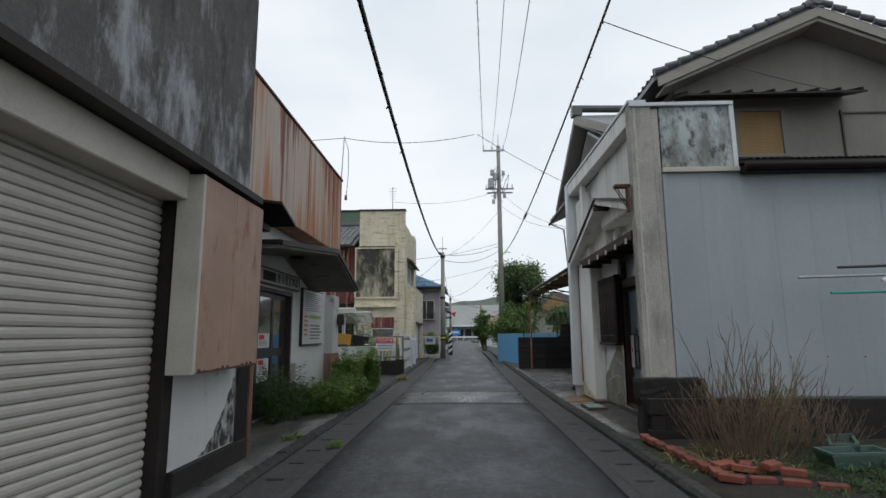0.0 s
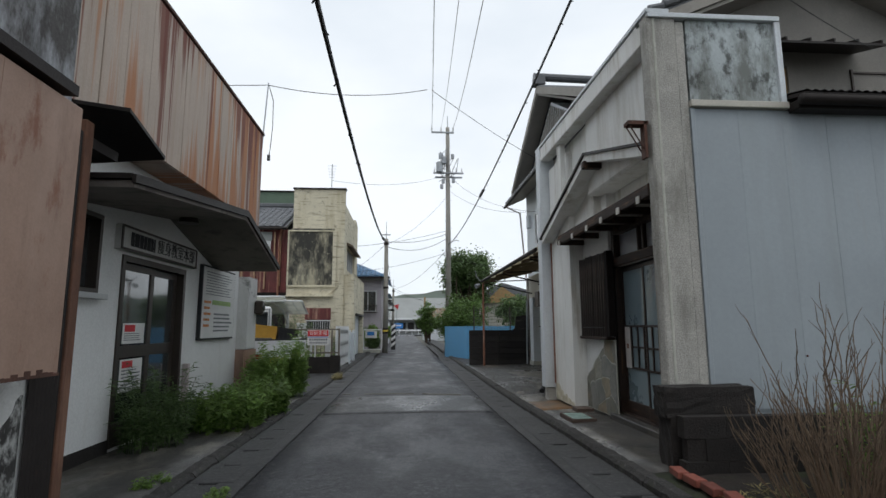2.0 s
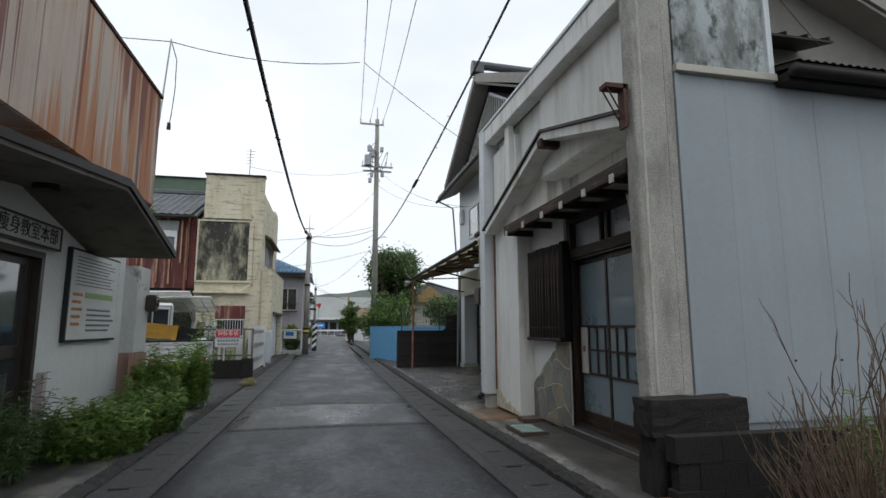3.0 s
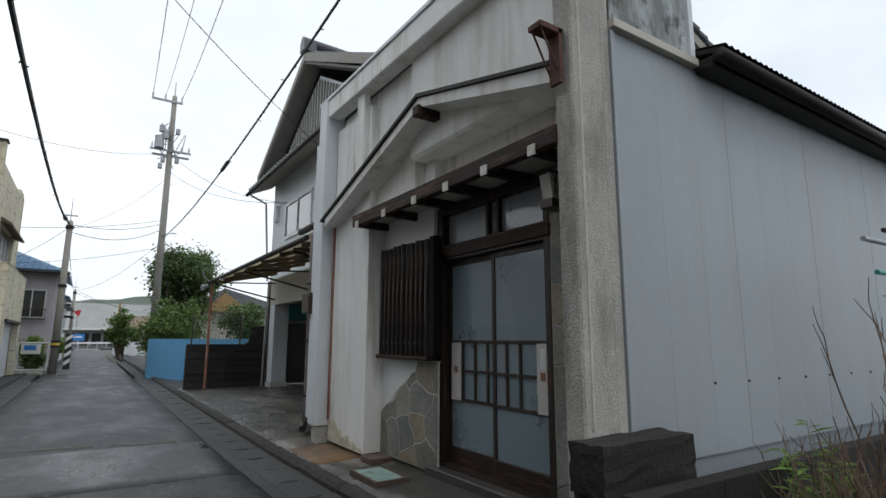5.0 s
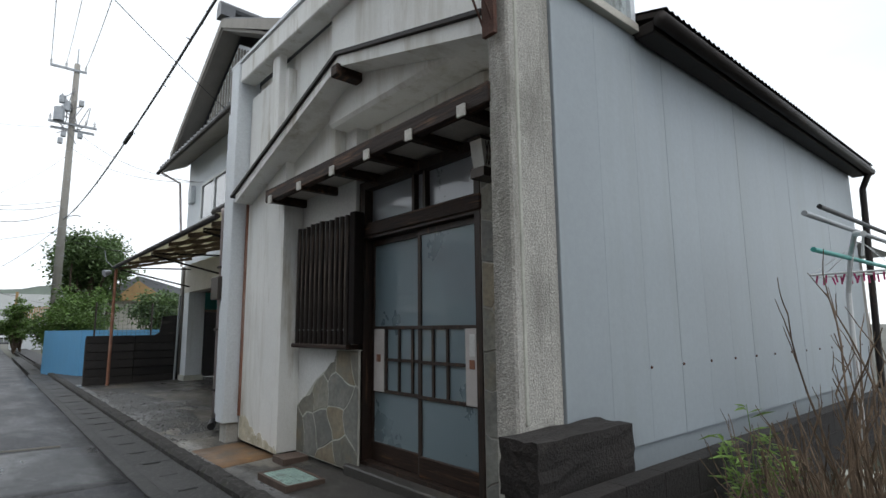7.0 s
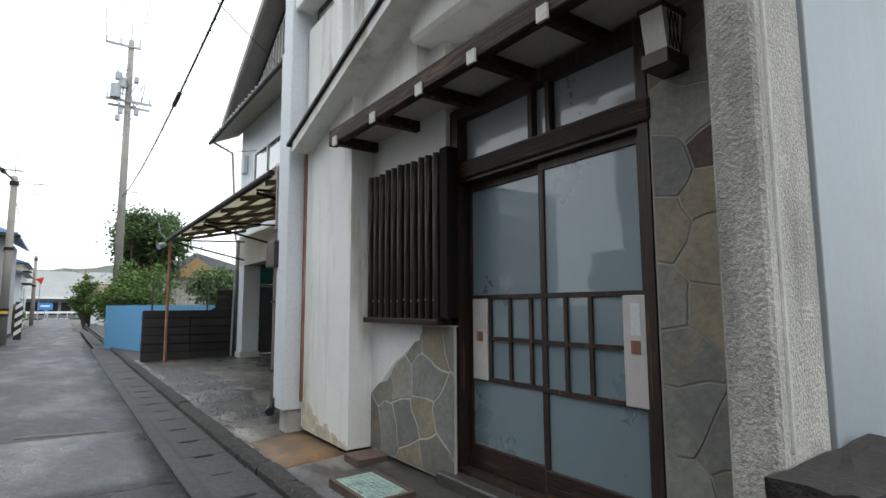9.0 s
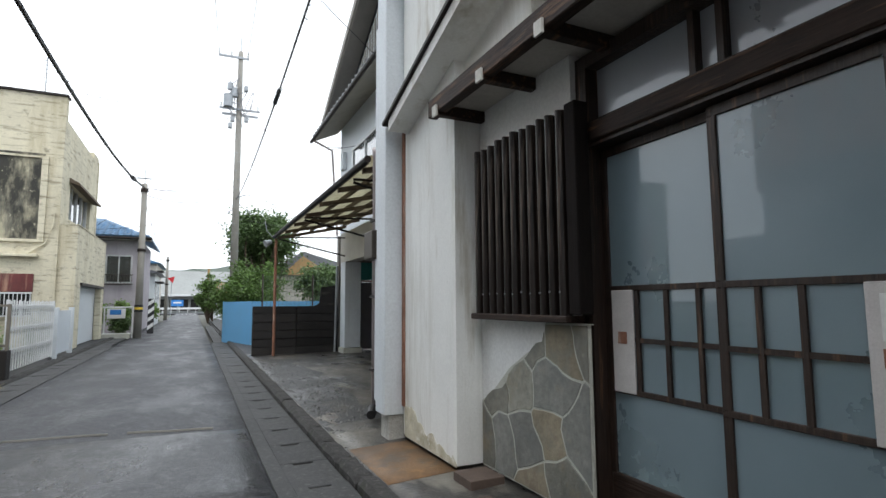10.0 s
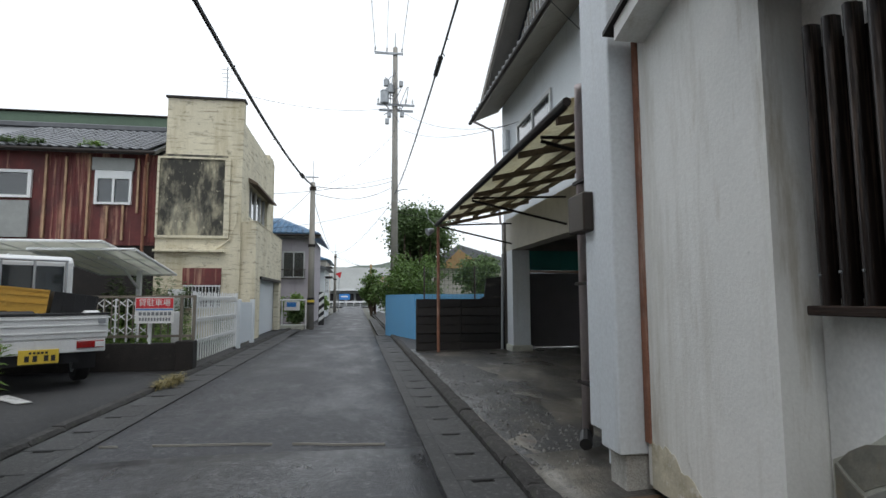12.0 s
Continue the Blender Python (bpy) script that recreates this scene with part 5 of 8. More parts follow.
def tiled_house():
    h = thing("tiled_house", (6.5, 17, 0), "two-storey grey house with tiled gables over an open garage", "house")
    # south gable, ridge along y
    bm = prism(bm_new(), [(4.6, 11.0, 4.2), (10.2, 11.0, 4.2), (10.2, 11.0, 6.55), (7.4, 11.0, 7.85), (4.6, 11.0, 6.6)], (0, 3.6, 0))
    part("south_wall", bm, "grey_render", h, "grey-brown rendered gable wall")
    rf = part("south_roof", prism(bm_new(), [(3.98, 10.45, 6.5), (7.4, 10.45, 7.98), (10.85, 10.45, 6.5), (10.85, 10.45, 6.6), (7.4, 10.45, 8.1), (3.98, 10.45, 6.6)], (0, 5.2, 0)), "tile", h, "grey tiled gable roof")
    bm = prism(bm_new(), [(4.05, 10.4, 6.36), (7.4, 10.4, 7.82), (10.8, 10.4, 6.36), (10.8, 10.4, 6.56), (7.4, 10.4, 8.03), (4.05, 10.4, 6.56)], (0, 0.045, 0))
    part("bargeboard", bm, "eave_board", rf, "broad pale bargeboard")
    bm = prism(bm_new(), [(4.2, 10.45, 6.42), (7.4, 10.45, 7.82), (10.6, 10.45, 6.42), (10.6, 10.45, 6.36), (7.4, 10.45, 7.74), (4.2, 10.45, 6.36)], (0, 0.55, 0))
    part("soffit", bm, "eave_board", rf)
    up = Vector((3.42, 0, 1.5)).normalized()
    tile_field(rf, (3.98, 14.2, 6.615), (0, -1, 0), up, 13, 15, skip=lambda c, r: 4 < c < 8 and r > 3)
    bm = bm_new()
    for i in range(13):
        s = i / 13
        tube(bm, (3.98 + 3.42 * s, 10.42, 6.68 + 1.5 * s), (3.98 + 3.42 * (s + 0.07), 10.42, 6.65 + 1.5 * (s + 0.07)), 0.075, 0.06, 8)
        tube(bm, (10.85 - 3.42 * s, 10.42, 6.68 + 1.5 * s), (10.85 - 3.42 * (s + 0.07), 10.42, 6.65 + 1.5 * (s + 0.07)), 0.075, 0.06, 8)
    part("verge_tiles", bm, "tile", rf, "rounded verge tiles")
    bm = bm_new()
    tube(bm, (7.4, 10.35, 8.2), (7.4, 15.6, 8.2), 0.13, 0.13, 10)
    box(bm, 7.25, 7.55, 10.4, 15.6, 8.02, 8.14)
    part("ridge", bm, "tile", rf, "ridge tiles")
    # shuttered window and tin hood
    w = part("window", wall_y(bm_new(), 10.93, 11.05, 5.75, 6.85, 5.0, 6.1, [(5.85, 6.75, 5.06, 6.0)]), "grey_render", h, "window closed by a tan slatted shutter")
    me = shared("shutter_slat", box(bm_new(), 5.85, 6.75, 10.965, 10.985, 0, 0.037), "wood_rail", 0.004)
    for i in range(22):
        piece("slat", me, w, Matrix.Translation((0, 0.005 * (i % 2), 5.06 + i * 0.043)))
    t = part("tin_hood", prism(bm_new(), [(4.5, 11.0, 6.32), (4.5, 10.3, 6.1), (4.5, 10.3, 6.14), (4.5, 11.0, 6.36)], (3.6, 0, 0)), "dark_metal", h, "ribbed dark tin hood over the window")
    for i in range(9):
        x = 4.55 + i * 0.43
        part("seam", prism(bm_new(), [(x, 11.0, 6.36), (x, 10.29, 6.14), (x, 10.29, 6.2), (x, 11.0, 6.42)], (0.03, 0, 0)), "dark_metal", t)
    bm = wall_y(bm_new(), 10.96, 10.998, 8.0, 8.03, 4.2, 6.0)
    box(bm, 8.03, 9.6, 10.965, 10.998, 5.93, 5.96)
    part("wall_cable", bm, "alu", h)
    # street gable, ridge along x
    G = 4.55
    bm = prism(bm_new(), [(G, 14.6, 3.1), (G, 22.3, 3.1), (G, 22.3, 6.4), (G, 18.45, 8.55), (G, 14.6, 6.4)], (6, 0, 0))
    part("street_wall", bm, "white_clad", h, "white rendered upper wall to the street")
    rf = part("street_roof", prism(bm_new(), [(4.12, 14.0, 6.86), (4.12, 18.45, 9.0), (4.12, 22.8, 6.6), (4.12, 22.8, 6.72), (4.12, 18.45, 9.14), (4.12, 14.0, 6.98)], (7, 0, 0)), "tile", h, "grey tiled roof with a gable to the street")
    bm = prism(bm_new(), [(4.08, 14.0, 6.72), (4.08, 18.45, 8.84), (4.08, 22.83, 6.5), (4.08, 22.83, 6.7), (4.08, 18.45, 9.08), (4.08, 14.0, 6.96)], (0.045, 0, 0))
    part("bargeboard", bm, "eave_board", rf, "curved pale bargeboard")
    bm = prism(bm_new(), [(4.12, 14.3, 6.8), (4.12, 18.45, 8.86), (4.12, 22.6, 6.62), (4.12, 22.6, 6.56), (4.12, 18.45, 8.78), (4.12, 14.3, 6.74)], (0.44, 0, 0))
    part("soffit", bm, "grey_render", rf)
    bm = bm_new()
    for i in range(22):
        y = 16.3 + i * 0.21
        top = 8.45 - abs(y - 18.45) * 0.53
        if top > 6.95:
            box(bm, G - 0.03, G - 0.002, y, y + 0.09, 6.9, top)
    part("gable_slats", bm, "grey_render", h, "vertical slats in the gable")
    bm = bm_new()
    box(bm, 4.0, 4.35, 18.28, 18.62, 9.1, 9.38)
    tube(bm, (4.0, 18.45, 9.4), (10.5, 18.45, 9.25), 0.13, 0.13, 10)
    part("ridge", bm, "tile", rf, "ridge tiles with an end tile", 0.0)
    # pent roof below the gable
    pr = part("pent_roof", prism(bm_new(), [(3.85, 14.4, 6.02), (4.55, 14.4, 6.34), (4.55, 14.4, 6.42), (3.85, 14.4, 6.1)], (0, 8.3, 0)), "eave_board", h, "tiled pent roof below the gable")
    tile_field(pr, (3.84, 22.7, 6.12), (0, -1, 0), Vector((0.7, 0, 0.32)), 29, 3)
    me = shared("eave_tile", tube(bm_new(), (3.8, 0, 6.14), (3.95, 0, 6.2), 0.06, 0.06, 8), "tile")
    for i in range(29):
        piece("eave_tile", me, pr, Matrix.Translation((0, 22.6 - i * 0.28, 0)))
    part("pent_gutter", tube(bm_new(), (3.78, 14.4, 6.02), (3.78, 22.8, 6.02), 0.05, 0.05, 8), "dark_metal", pr)
    part("pent_downpipe", path_tube(bm_new(), [(3.8, 22.5, 5.98), (4.3, 22.35, 5.7), (4.48, 22.35, 3.2)], 0.035, 8), "pvc", h)
    w = part("upper_window", wall_x(bm_new(), G - 0.05, G + 0.02, 18.6, 20.9, 4.3, 5.4, [(18.68, 19.72, 4.38, 5.32), (19.78, 20.82, 4.38, 5.32)]), "alu_light", h, "upper street window in a pale frame")
    for a in (18.68, 19.78):
        part("pane", box(bm_new(), G - 0.02, G - 0.012, a, a + 1.04, 4.38, 5.32), "glass_dark", w)
    part("conduit_box", box(bm_new(), G - 0.12, G - 0.01, 21.6, 21.9, 5.0, 5.5), "white_clad", h, "white meter box", 0.01)
    # ground floor with the garage
    bm = wall_x(bm_new(), 4.3, 4.6, 12.5, 21.2, 2.36, 3.12)
    part("garage_lintel", bm, "cream_paint", h, "pale rendered garage lintel")
    part("garage_pillar", box(bm_new(), 4.3, 4.72, 20.72, 21.18, 0.18, 2.358), "white_clad", h, "white garage pillar on a plinth", 0.008)
    part("pillar_plinth", box(bm_new(), 4.27, 4.75, 20.69, 21.21, 0.0, 0.178), "mortar_joint", h, "", 0.008)
    part("garage_ceiling", box(bm_new(), 4.6, 9.2, 12.5, 21.4, 2.7, 2.8), "eave_board", h)
    part("garage_end", wall_y(bm_new(), 21.4, 21.6, 4.3, 9.2, 0.0, 3.1, [(4.76, 6.2, 0.06, 2.4)]), "grey_render", h)
    part("garage_back", box(bm_new(), 9.0, 9.2, 12.5, 21.4, 0.0, 2.7), "grey_render", h)
    d = part("garage_door", box(bm_new(), 4.78, 6.18, 21.36, 21.42, 0.08, 1.86), "door_grey", h, "plain grey sheet door", 0.006)
    part("door_rail", box(bm_new(), 4.7, 6.25, 21.33, 21.43, 1.865, 1.92), "brown_metal", d)
    bm = bm_new()
    for i in range(3):
        box(bm, 4.78 + i * 0.475, 5.25 + i * 0.475, 21.37 + 0.004 * i, 21.41, 1.925, 2.4)
    part("teal_panel", bm, "teal", h, "teal translucent panel above the door")
    part("floor_slab", box(bm_new(), G, 10.5, 14.6, 22.3, 3.0, 3.1), "eave_board", h)
    part("lower_eave", prism(bm_new(), [(3.4, 12.5, 3.55), (4.56, 12.5, 3.95), (4.56, 12.5, 4.0), (3.4, 12.5, 3.62)], (0, 3.4, 0)), "dark_metal", h, "short dark lower eave")
    part("eave_gutter", tube(bm_new(), (3.35, 12.48, 3.56), (3.35, 15.8, 3.56), 0.07, 0.07, 8), "dark_metal", h)
    bm = bm_new()
    box(bm, 2.72, 2.9, 12.75, 13.1, 3.3, 3.52)
    tube(bm, (2.9, 13.0, 3.2), (3.3, 13.6, 3.45), 0.09, 0.1, 8)
    box(bm, 2.6, 2.75, 12.5, 12.9, 4.3, 4.45)
    part("hopper", bm, "dark_metal", h, "dark rain hopper")
    return h


tiled_house()


def awning():
    a = thing("carport_awning", (3.4, 17, 0.05), "yellowed corrugated awning on rusty steel and timber", "awning")
    F, K = (2.6, 2.93), (4.29, 3.3)
    bm = sheet_wave(bm_new(), (F[0], 13.2, F[1] + 0.06), (0, 7.75, 0), (K[0] - F[0], 0, K[1] - F[1]), (0, 0, 1), 60, 0.025)
    part("roof_sheet", bm, "poly", a, "yellowed grimy corrugated plastic sheet")
    part("front_gutter", tube(bm_new(), (2.57, 13.1, 2.94), (2.57, 21.0, 2.94), 0.042, 0.042, 8), "dark_metal", a, "dark front gutter")
    for i in range(5):
        s = i / 4
        x, z = F[0] + (K[0] - F[0]) * s, F[1] + (K[1] - F[1]) * s
        part("purlin", box(bm_new(), x - 0.018, x + 0.018, 13.2, 20.95, z - 0.02, z + 0.05), "timber", a, "", 0.004)
    for i in range(7):
        y = 13.4 + i * 1.2
        part("rafter", prism(bm_new(), [(F[0], y, F[1] - 0.09), (K[0], y, K[1] - 0.09), (K[0], y, K[1] - 0.02), (F[0], y, F[1] - 0.02)], (0, 0.05, 0)), "timber", a)
    for y in (14.0, 17.4, 20.7):
        part("brace", tube(bm_new(), (2.65, y, 2.86), (4.29, y, 2.5), 0.02, 0.02, 6), "dark_metal", a, "thin steel brace")
        part("tie", tube(bm_new(), (2.65, y, 2.9), (4.29, y, 2.97), 0.018, 0.018, 6), "dark_metal", a)
    part("post", tube(bm_new(), (2.62, 21.0, 0.02), (2.62, 21.0, 2.9), 0.035, 0.035, 8), "rust_pipe", a, "rust-red steel post")
    bm = bm_new()
    tube(bm, (2.62, 21.0, 2.86), (2.4, 21.05, 3.1), 0.012, 0.012, 5)
    tube(bm, (2.4, 21.05, 3.1), (2.35, 21.05, 3.35), 0.012, 0.012, 5)
    tube(bm, (2.5, 20.95, 2.82), (2.35, 20.9, 2.76), 0.05, 0.09, 10)
    part("lamp_arm", bm, "steel_grey", a, "small lamp on a bent arm")


awning()


# ---- walls and fences beyond the garage ----
def board_wall():
    w = thing("black_board_wall", (3.2, 21.4, 0), "black weathered board wall beside the driveway", "wall")
    me = shared("board", box(bm_new(), 0, 1.06, 0, 0.05, 0, 0.19), "black_fence", 0.006)
    for c in range(2):
        for i in range(6):
            piece("board", me, w, Matrix.Translation((2.16 + c * 1.07, 21.395 + random.uniform(-0.012, 0.012), 0.02 + i * 0.205)))
    bm = box(bm_new(), 2.16, 4.3, 21.47, 21.55, 0.0, 1.2)
    part("backing", bm, "black_fence", w)
    part("high_board", prism(bm_new(), [(3.62, 21.4, 1.2), (4.28, 21.4, 1.2), (4.28, 21.4, 1.78), (3.85, 21.4, 1.72), (3.8, 21.4, 1.3)], (0, 0.05, 0)), "black_fence", w)
    bm = bm_new()
    tube(bm, (4.2, 21.3, 0.05), (4.24, 21.33, 2.3), 0.03, 0.03, 8)
    part("grey_pipe", bm, "steel_grey", w, "grey pipe leaning on the wall")


board_wall()


def blue_fence():
    f = thing("blue_fence", (2.2, 26.5, 0), "blue painted sheet-metal fence along the lane", "fence")
    a, b, c = Vector((1.78, 28.2, 0)), Vector((2.5, 25.2, 0)), Vector((5.2, 24.9, 0))
    for p, q, k in ((a, b, 7), (b, c, 6)):
        d = (q - p) / k
        n = Vector((-d.y, d.x, 0)).normalized() * 0.03
        for i in range(k):
            s = p + d * i
            part("sheet", prism(bm_new(), [s + d * 0.004 + Vector((0, 0, -0.05)), s + d * 0.996 + Vector((0, 0, -0.05)), s + d * 0.996 + Vector((0, 0, 1.33)), s + d * 0.004 + Vector((0, 0, 1.33))], n * (1 + 0.1 * (i % 2))), "blue_fence", f)
        part("top_rail", prism(bm_new(), [p + Vector((0, 0, 1.332)), q + Vector((0, 0, 1.332)), q + Vector((0, 0, 1.38)), p + Vector((0, 0, 1.38))], n * 1.8), "blue_fence", f)
    nf = thing("net_fence", (3.6, 24.2, 0), "dark green wire net fence on thin posts", "fence")
    bm = bm_new()
    for i in range(26):
        tube(bm, (2.7 + i * 0.12, 24.3, 1.0), (2.7 + i * 0.12, 24.3, 2.15), 0.005, 0.005, 4)
    for i in range(10):
        tube(bm, (2.7, 24.3, 1.05 + i * 0.12), (5.7, 24.3, 1.05 + i * 0.12), 0.005, 0.005, 4)
    part("net", bm, "green_sheet", nf)
    for x in (2.7, 4.2, 5.7):
        part("post", tube(bm_new(), (x, 24.3, -0.1), (x, 24.3, 2.2), 0.025, 0.025, 8), "alu", nf)


blue_fence()


# ---- yellow corner building and the rust-red house ----
def yellow_building():
    h = thing("yellow_building", (-4, 28, 0), "stained pale-yellow rendered building with a flat roof", "building")
    part("tower", wall_y(bm_new(), 26.2, 26.5, -5.34, -2.86, 0.0, 5.66, [(-4.45, -3.4, 1.0, 2.2)]), "yellow_wall", h, "pale-yellow front wall with rain stains")
    part("tower_top", box(bm_new(), -5.15, -2.862, 26.22, 26.5, 5.74, 7.55), "yellow_wall", h, "narrower upper wall above a dark drip line")
    part("drip_line", box(bm_new(), -5.2, -3.3, 26.15, 26.48, 5.662, 5.738), "black_stain", h, "blackened ledge", 0.01)
    part("ledge_fill", box(bm_new(), -3.298, -2.864, 26.21, 26.49, 5.662, 5.738), "yellow_wall", h)
    bm = wall_x(bm_new(), -3.14, -2.86, 26.5, 32.2, 3.5, 6.9, [(27.4, 31.0, 4.0, 5.15)])
    box(bm, -3.14, -2.86, 31.2, 32.3, 6.9, 7.15)
    part("street_upper", bm, "yellow_wall", h)
    part("roof_slab", box(bm_new(), -4.94, -3.14, 26.5, 32.2, 6.5, 6.8), "yellow_wall", h)
    part("side_wall", box(bm_new(), -5.14, -4.94, 26.5, 32.2, 0, 7.5), "yellow_wall", h)
    part("rear_wall", box(bm_new(), -5.14, -2.84, 32.2, 32.4, 0, 7.0), "yellow_wall", h)
    part("coping", box(bm_new(), -5.2, -2.82, 26.15, 26.55, 7.55, 7.62), "dark_metal", h, "thin dark coping", 0.008)
    st = part("black_panel", box(bm_new(), -5.28, -3.36, 26.17, 26.198, 3.2, 5.6), "black_stain", h, "recessed panel covered in black mould", 0.006)
    bm = wall_y(bm_new(), 26.12, 26.199, -5.34, -3.2, 3.12, 5.66, [(-5.28, -3.36, 3.2, 5.6)])
    part("panel_border", bm, "yellow_wall", st)
    part("ledge", box(bm_new(), -5.34, -3.3, 26.0, 26.199, 2.68, 2.76), "yellow_wall", h, "", 0.01)
    w = part("barred_window", box(bm_new(), -4.45, -3.4, 26.3, 26.33, 1.0, 1.7), "glass_dark", h, "low window behind white bars")
    part("window_shutter", box(bm_new(), -4.5, -3.38, 26.14, 26.22, 1.68, 2.2), "rust_red", w, "dark red shutter box", 0.008)
    for i in range(11):
        part("bar", tube(bm_new(), (-4.4 + i * 0.098, 26.15, 1.0), (-4.4 + i * 0.098, 26.15, 1.65), 0.012, 0.012, 5), "white_metal", w)
    for z in (0.98, 1.63):
        part("bar_rail", box(bm_new(), -4.46, -3.39, 26.13, 26.17, z, z + 0.04), "white_metal", w)
    # wing
    part("wing_front", box(bm_new(), -2.86, -2.4, 26.3, 26.5, 0, 3.68), "yellow_wall", h, "plain yellow wing wall")
    part("wing_street", wall_x(bm_new(), -2.6, -2.4, 26.5, 31.8, 0, 3.68, [(27.2, 31.4, 0.0, 1.92)]), "yellow_wall", h, "yellow wing wall with a garage opening")
    part("wing_end", box(bm_new(), -2.86, -2.4, 31.8, 32.0, 0, 3.68), "yellow_wall", h)
    part("balcony_floor", box(bm_new(), -2.86, -2.6, 26.5, 31.8, 2.6, 2.75), "yellow_wall", h)
    part("wing_coping", prism(bm_new(), [(-2.62, 26.28, 3.682), (-2.38, 26.28, 3.682), (-2.38, 32.02, 3.682), (-2.62, 32.02, 3.682)], (0, 0, 0.03)), "yellow_wall", h)
    part("garage_header", box(bm_new(), -2.5, -2.34, 27.1, 31.5, 1.9, 1.99), "dark_metal", h)
    part("garage_shutter", box(bm_new(), -2.7, -2.62, 27.1, 31.5, 0, 1.95), "white_clad", h)
    # solid dark fill in place of the garage's shaded inside
    part("garage_inner", box(bm_new(), -3.05, -2.71, 26.6, 31.5, 0, 2.5), "room_shade", h)
    # window bay over the street
    w = part("street_window", box(bm_new(), -3.04, -3.01, 27.4, 31.0, 4.0, 5.15), "glass_dark", h, "long upper window below a brown hood")
    for i in range(5):
        part("window_frame", box(bm_new(), -3.03, -2.96, 27.4 + i * 0.88, 27.47 + i * 0.88, 4.0, 5.15), "alu_light", w)
    part("window_hood", prism(bm_new(), [(-2.86, 27.2, 5.3), (-2.56, 27.2, 5.12), (-2.56, 27.2, 5.05), (-2.86, 27.2, 5.15)], (0, 4.2, 0)), "timber", w, "brown sloping hood")
    bm = path_tube(bm_new(), [(-2.98, 26.17, 4.0), (-2.99, 26.15, 3.6), (-3.15, 26.15, 3.1), (-3.6, 26.14, 2.75), (-4.6, 26.13, 2.6)], 0.025, 6)
    part("wall_pipe", bm, "yellow_wall", h, "pipe bending across the wall")
    bm = tube(bm_new(), (-3.6, 27, 6.6), (-3.6, 27, 9.0), 0.02, 0.02, 6)
    for i in range(5):
        tube(bm, (-3.8 + 0.02 * i, 27, 8.9 - i * 0.14), (-3.4 - 0.02 * i, 27, 8.9 - i * 0.14), 0.01, 0.01, 4)
    part("aerial", bm, "steel_grey", h, "television aerial on the roof")
    return h


yellow_building()


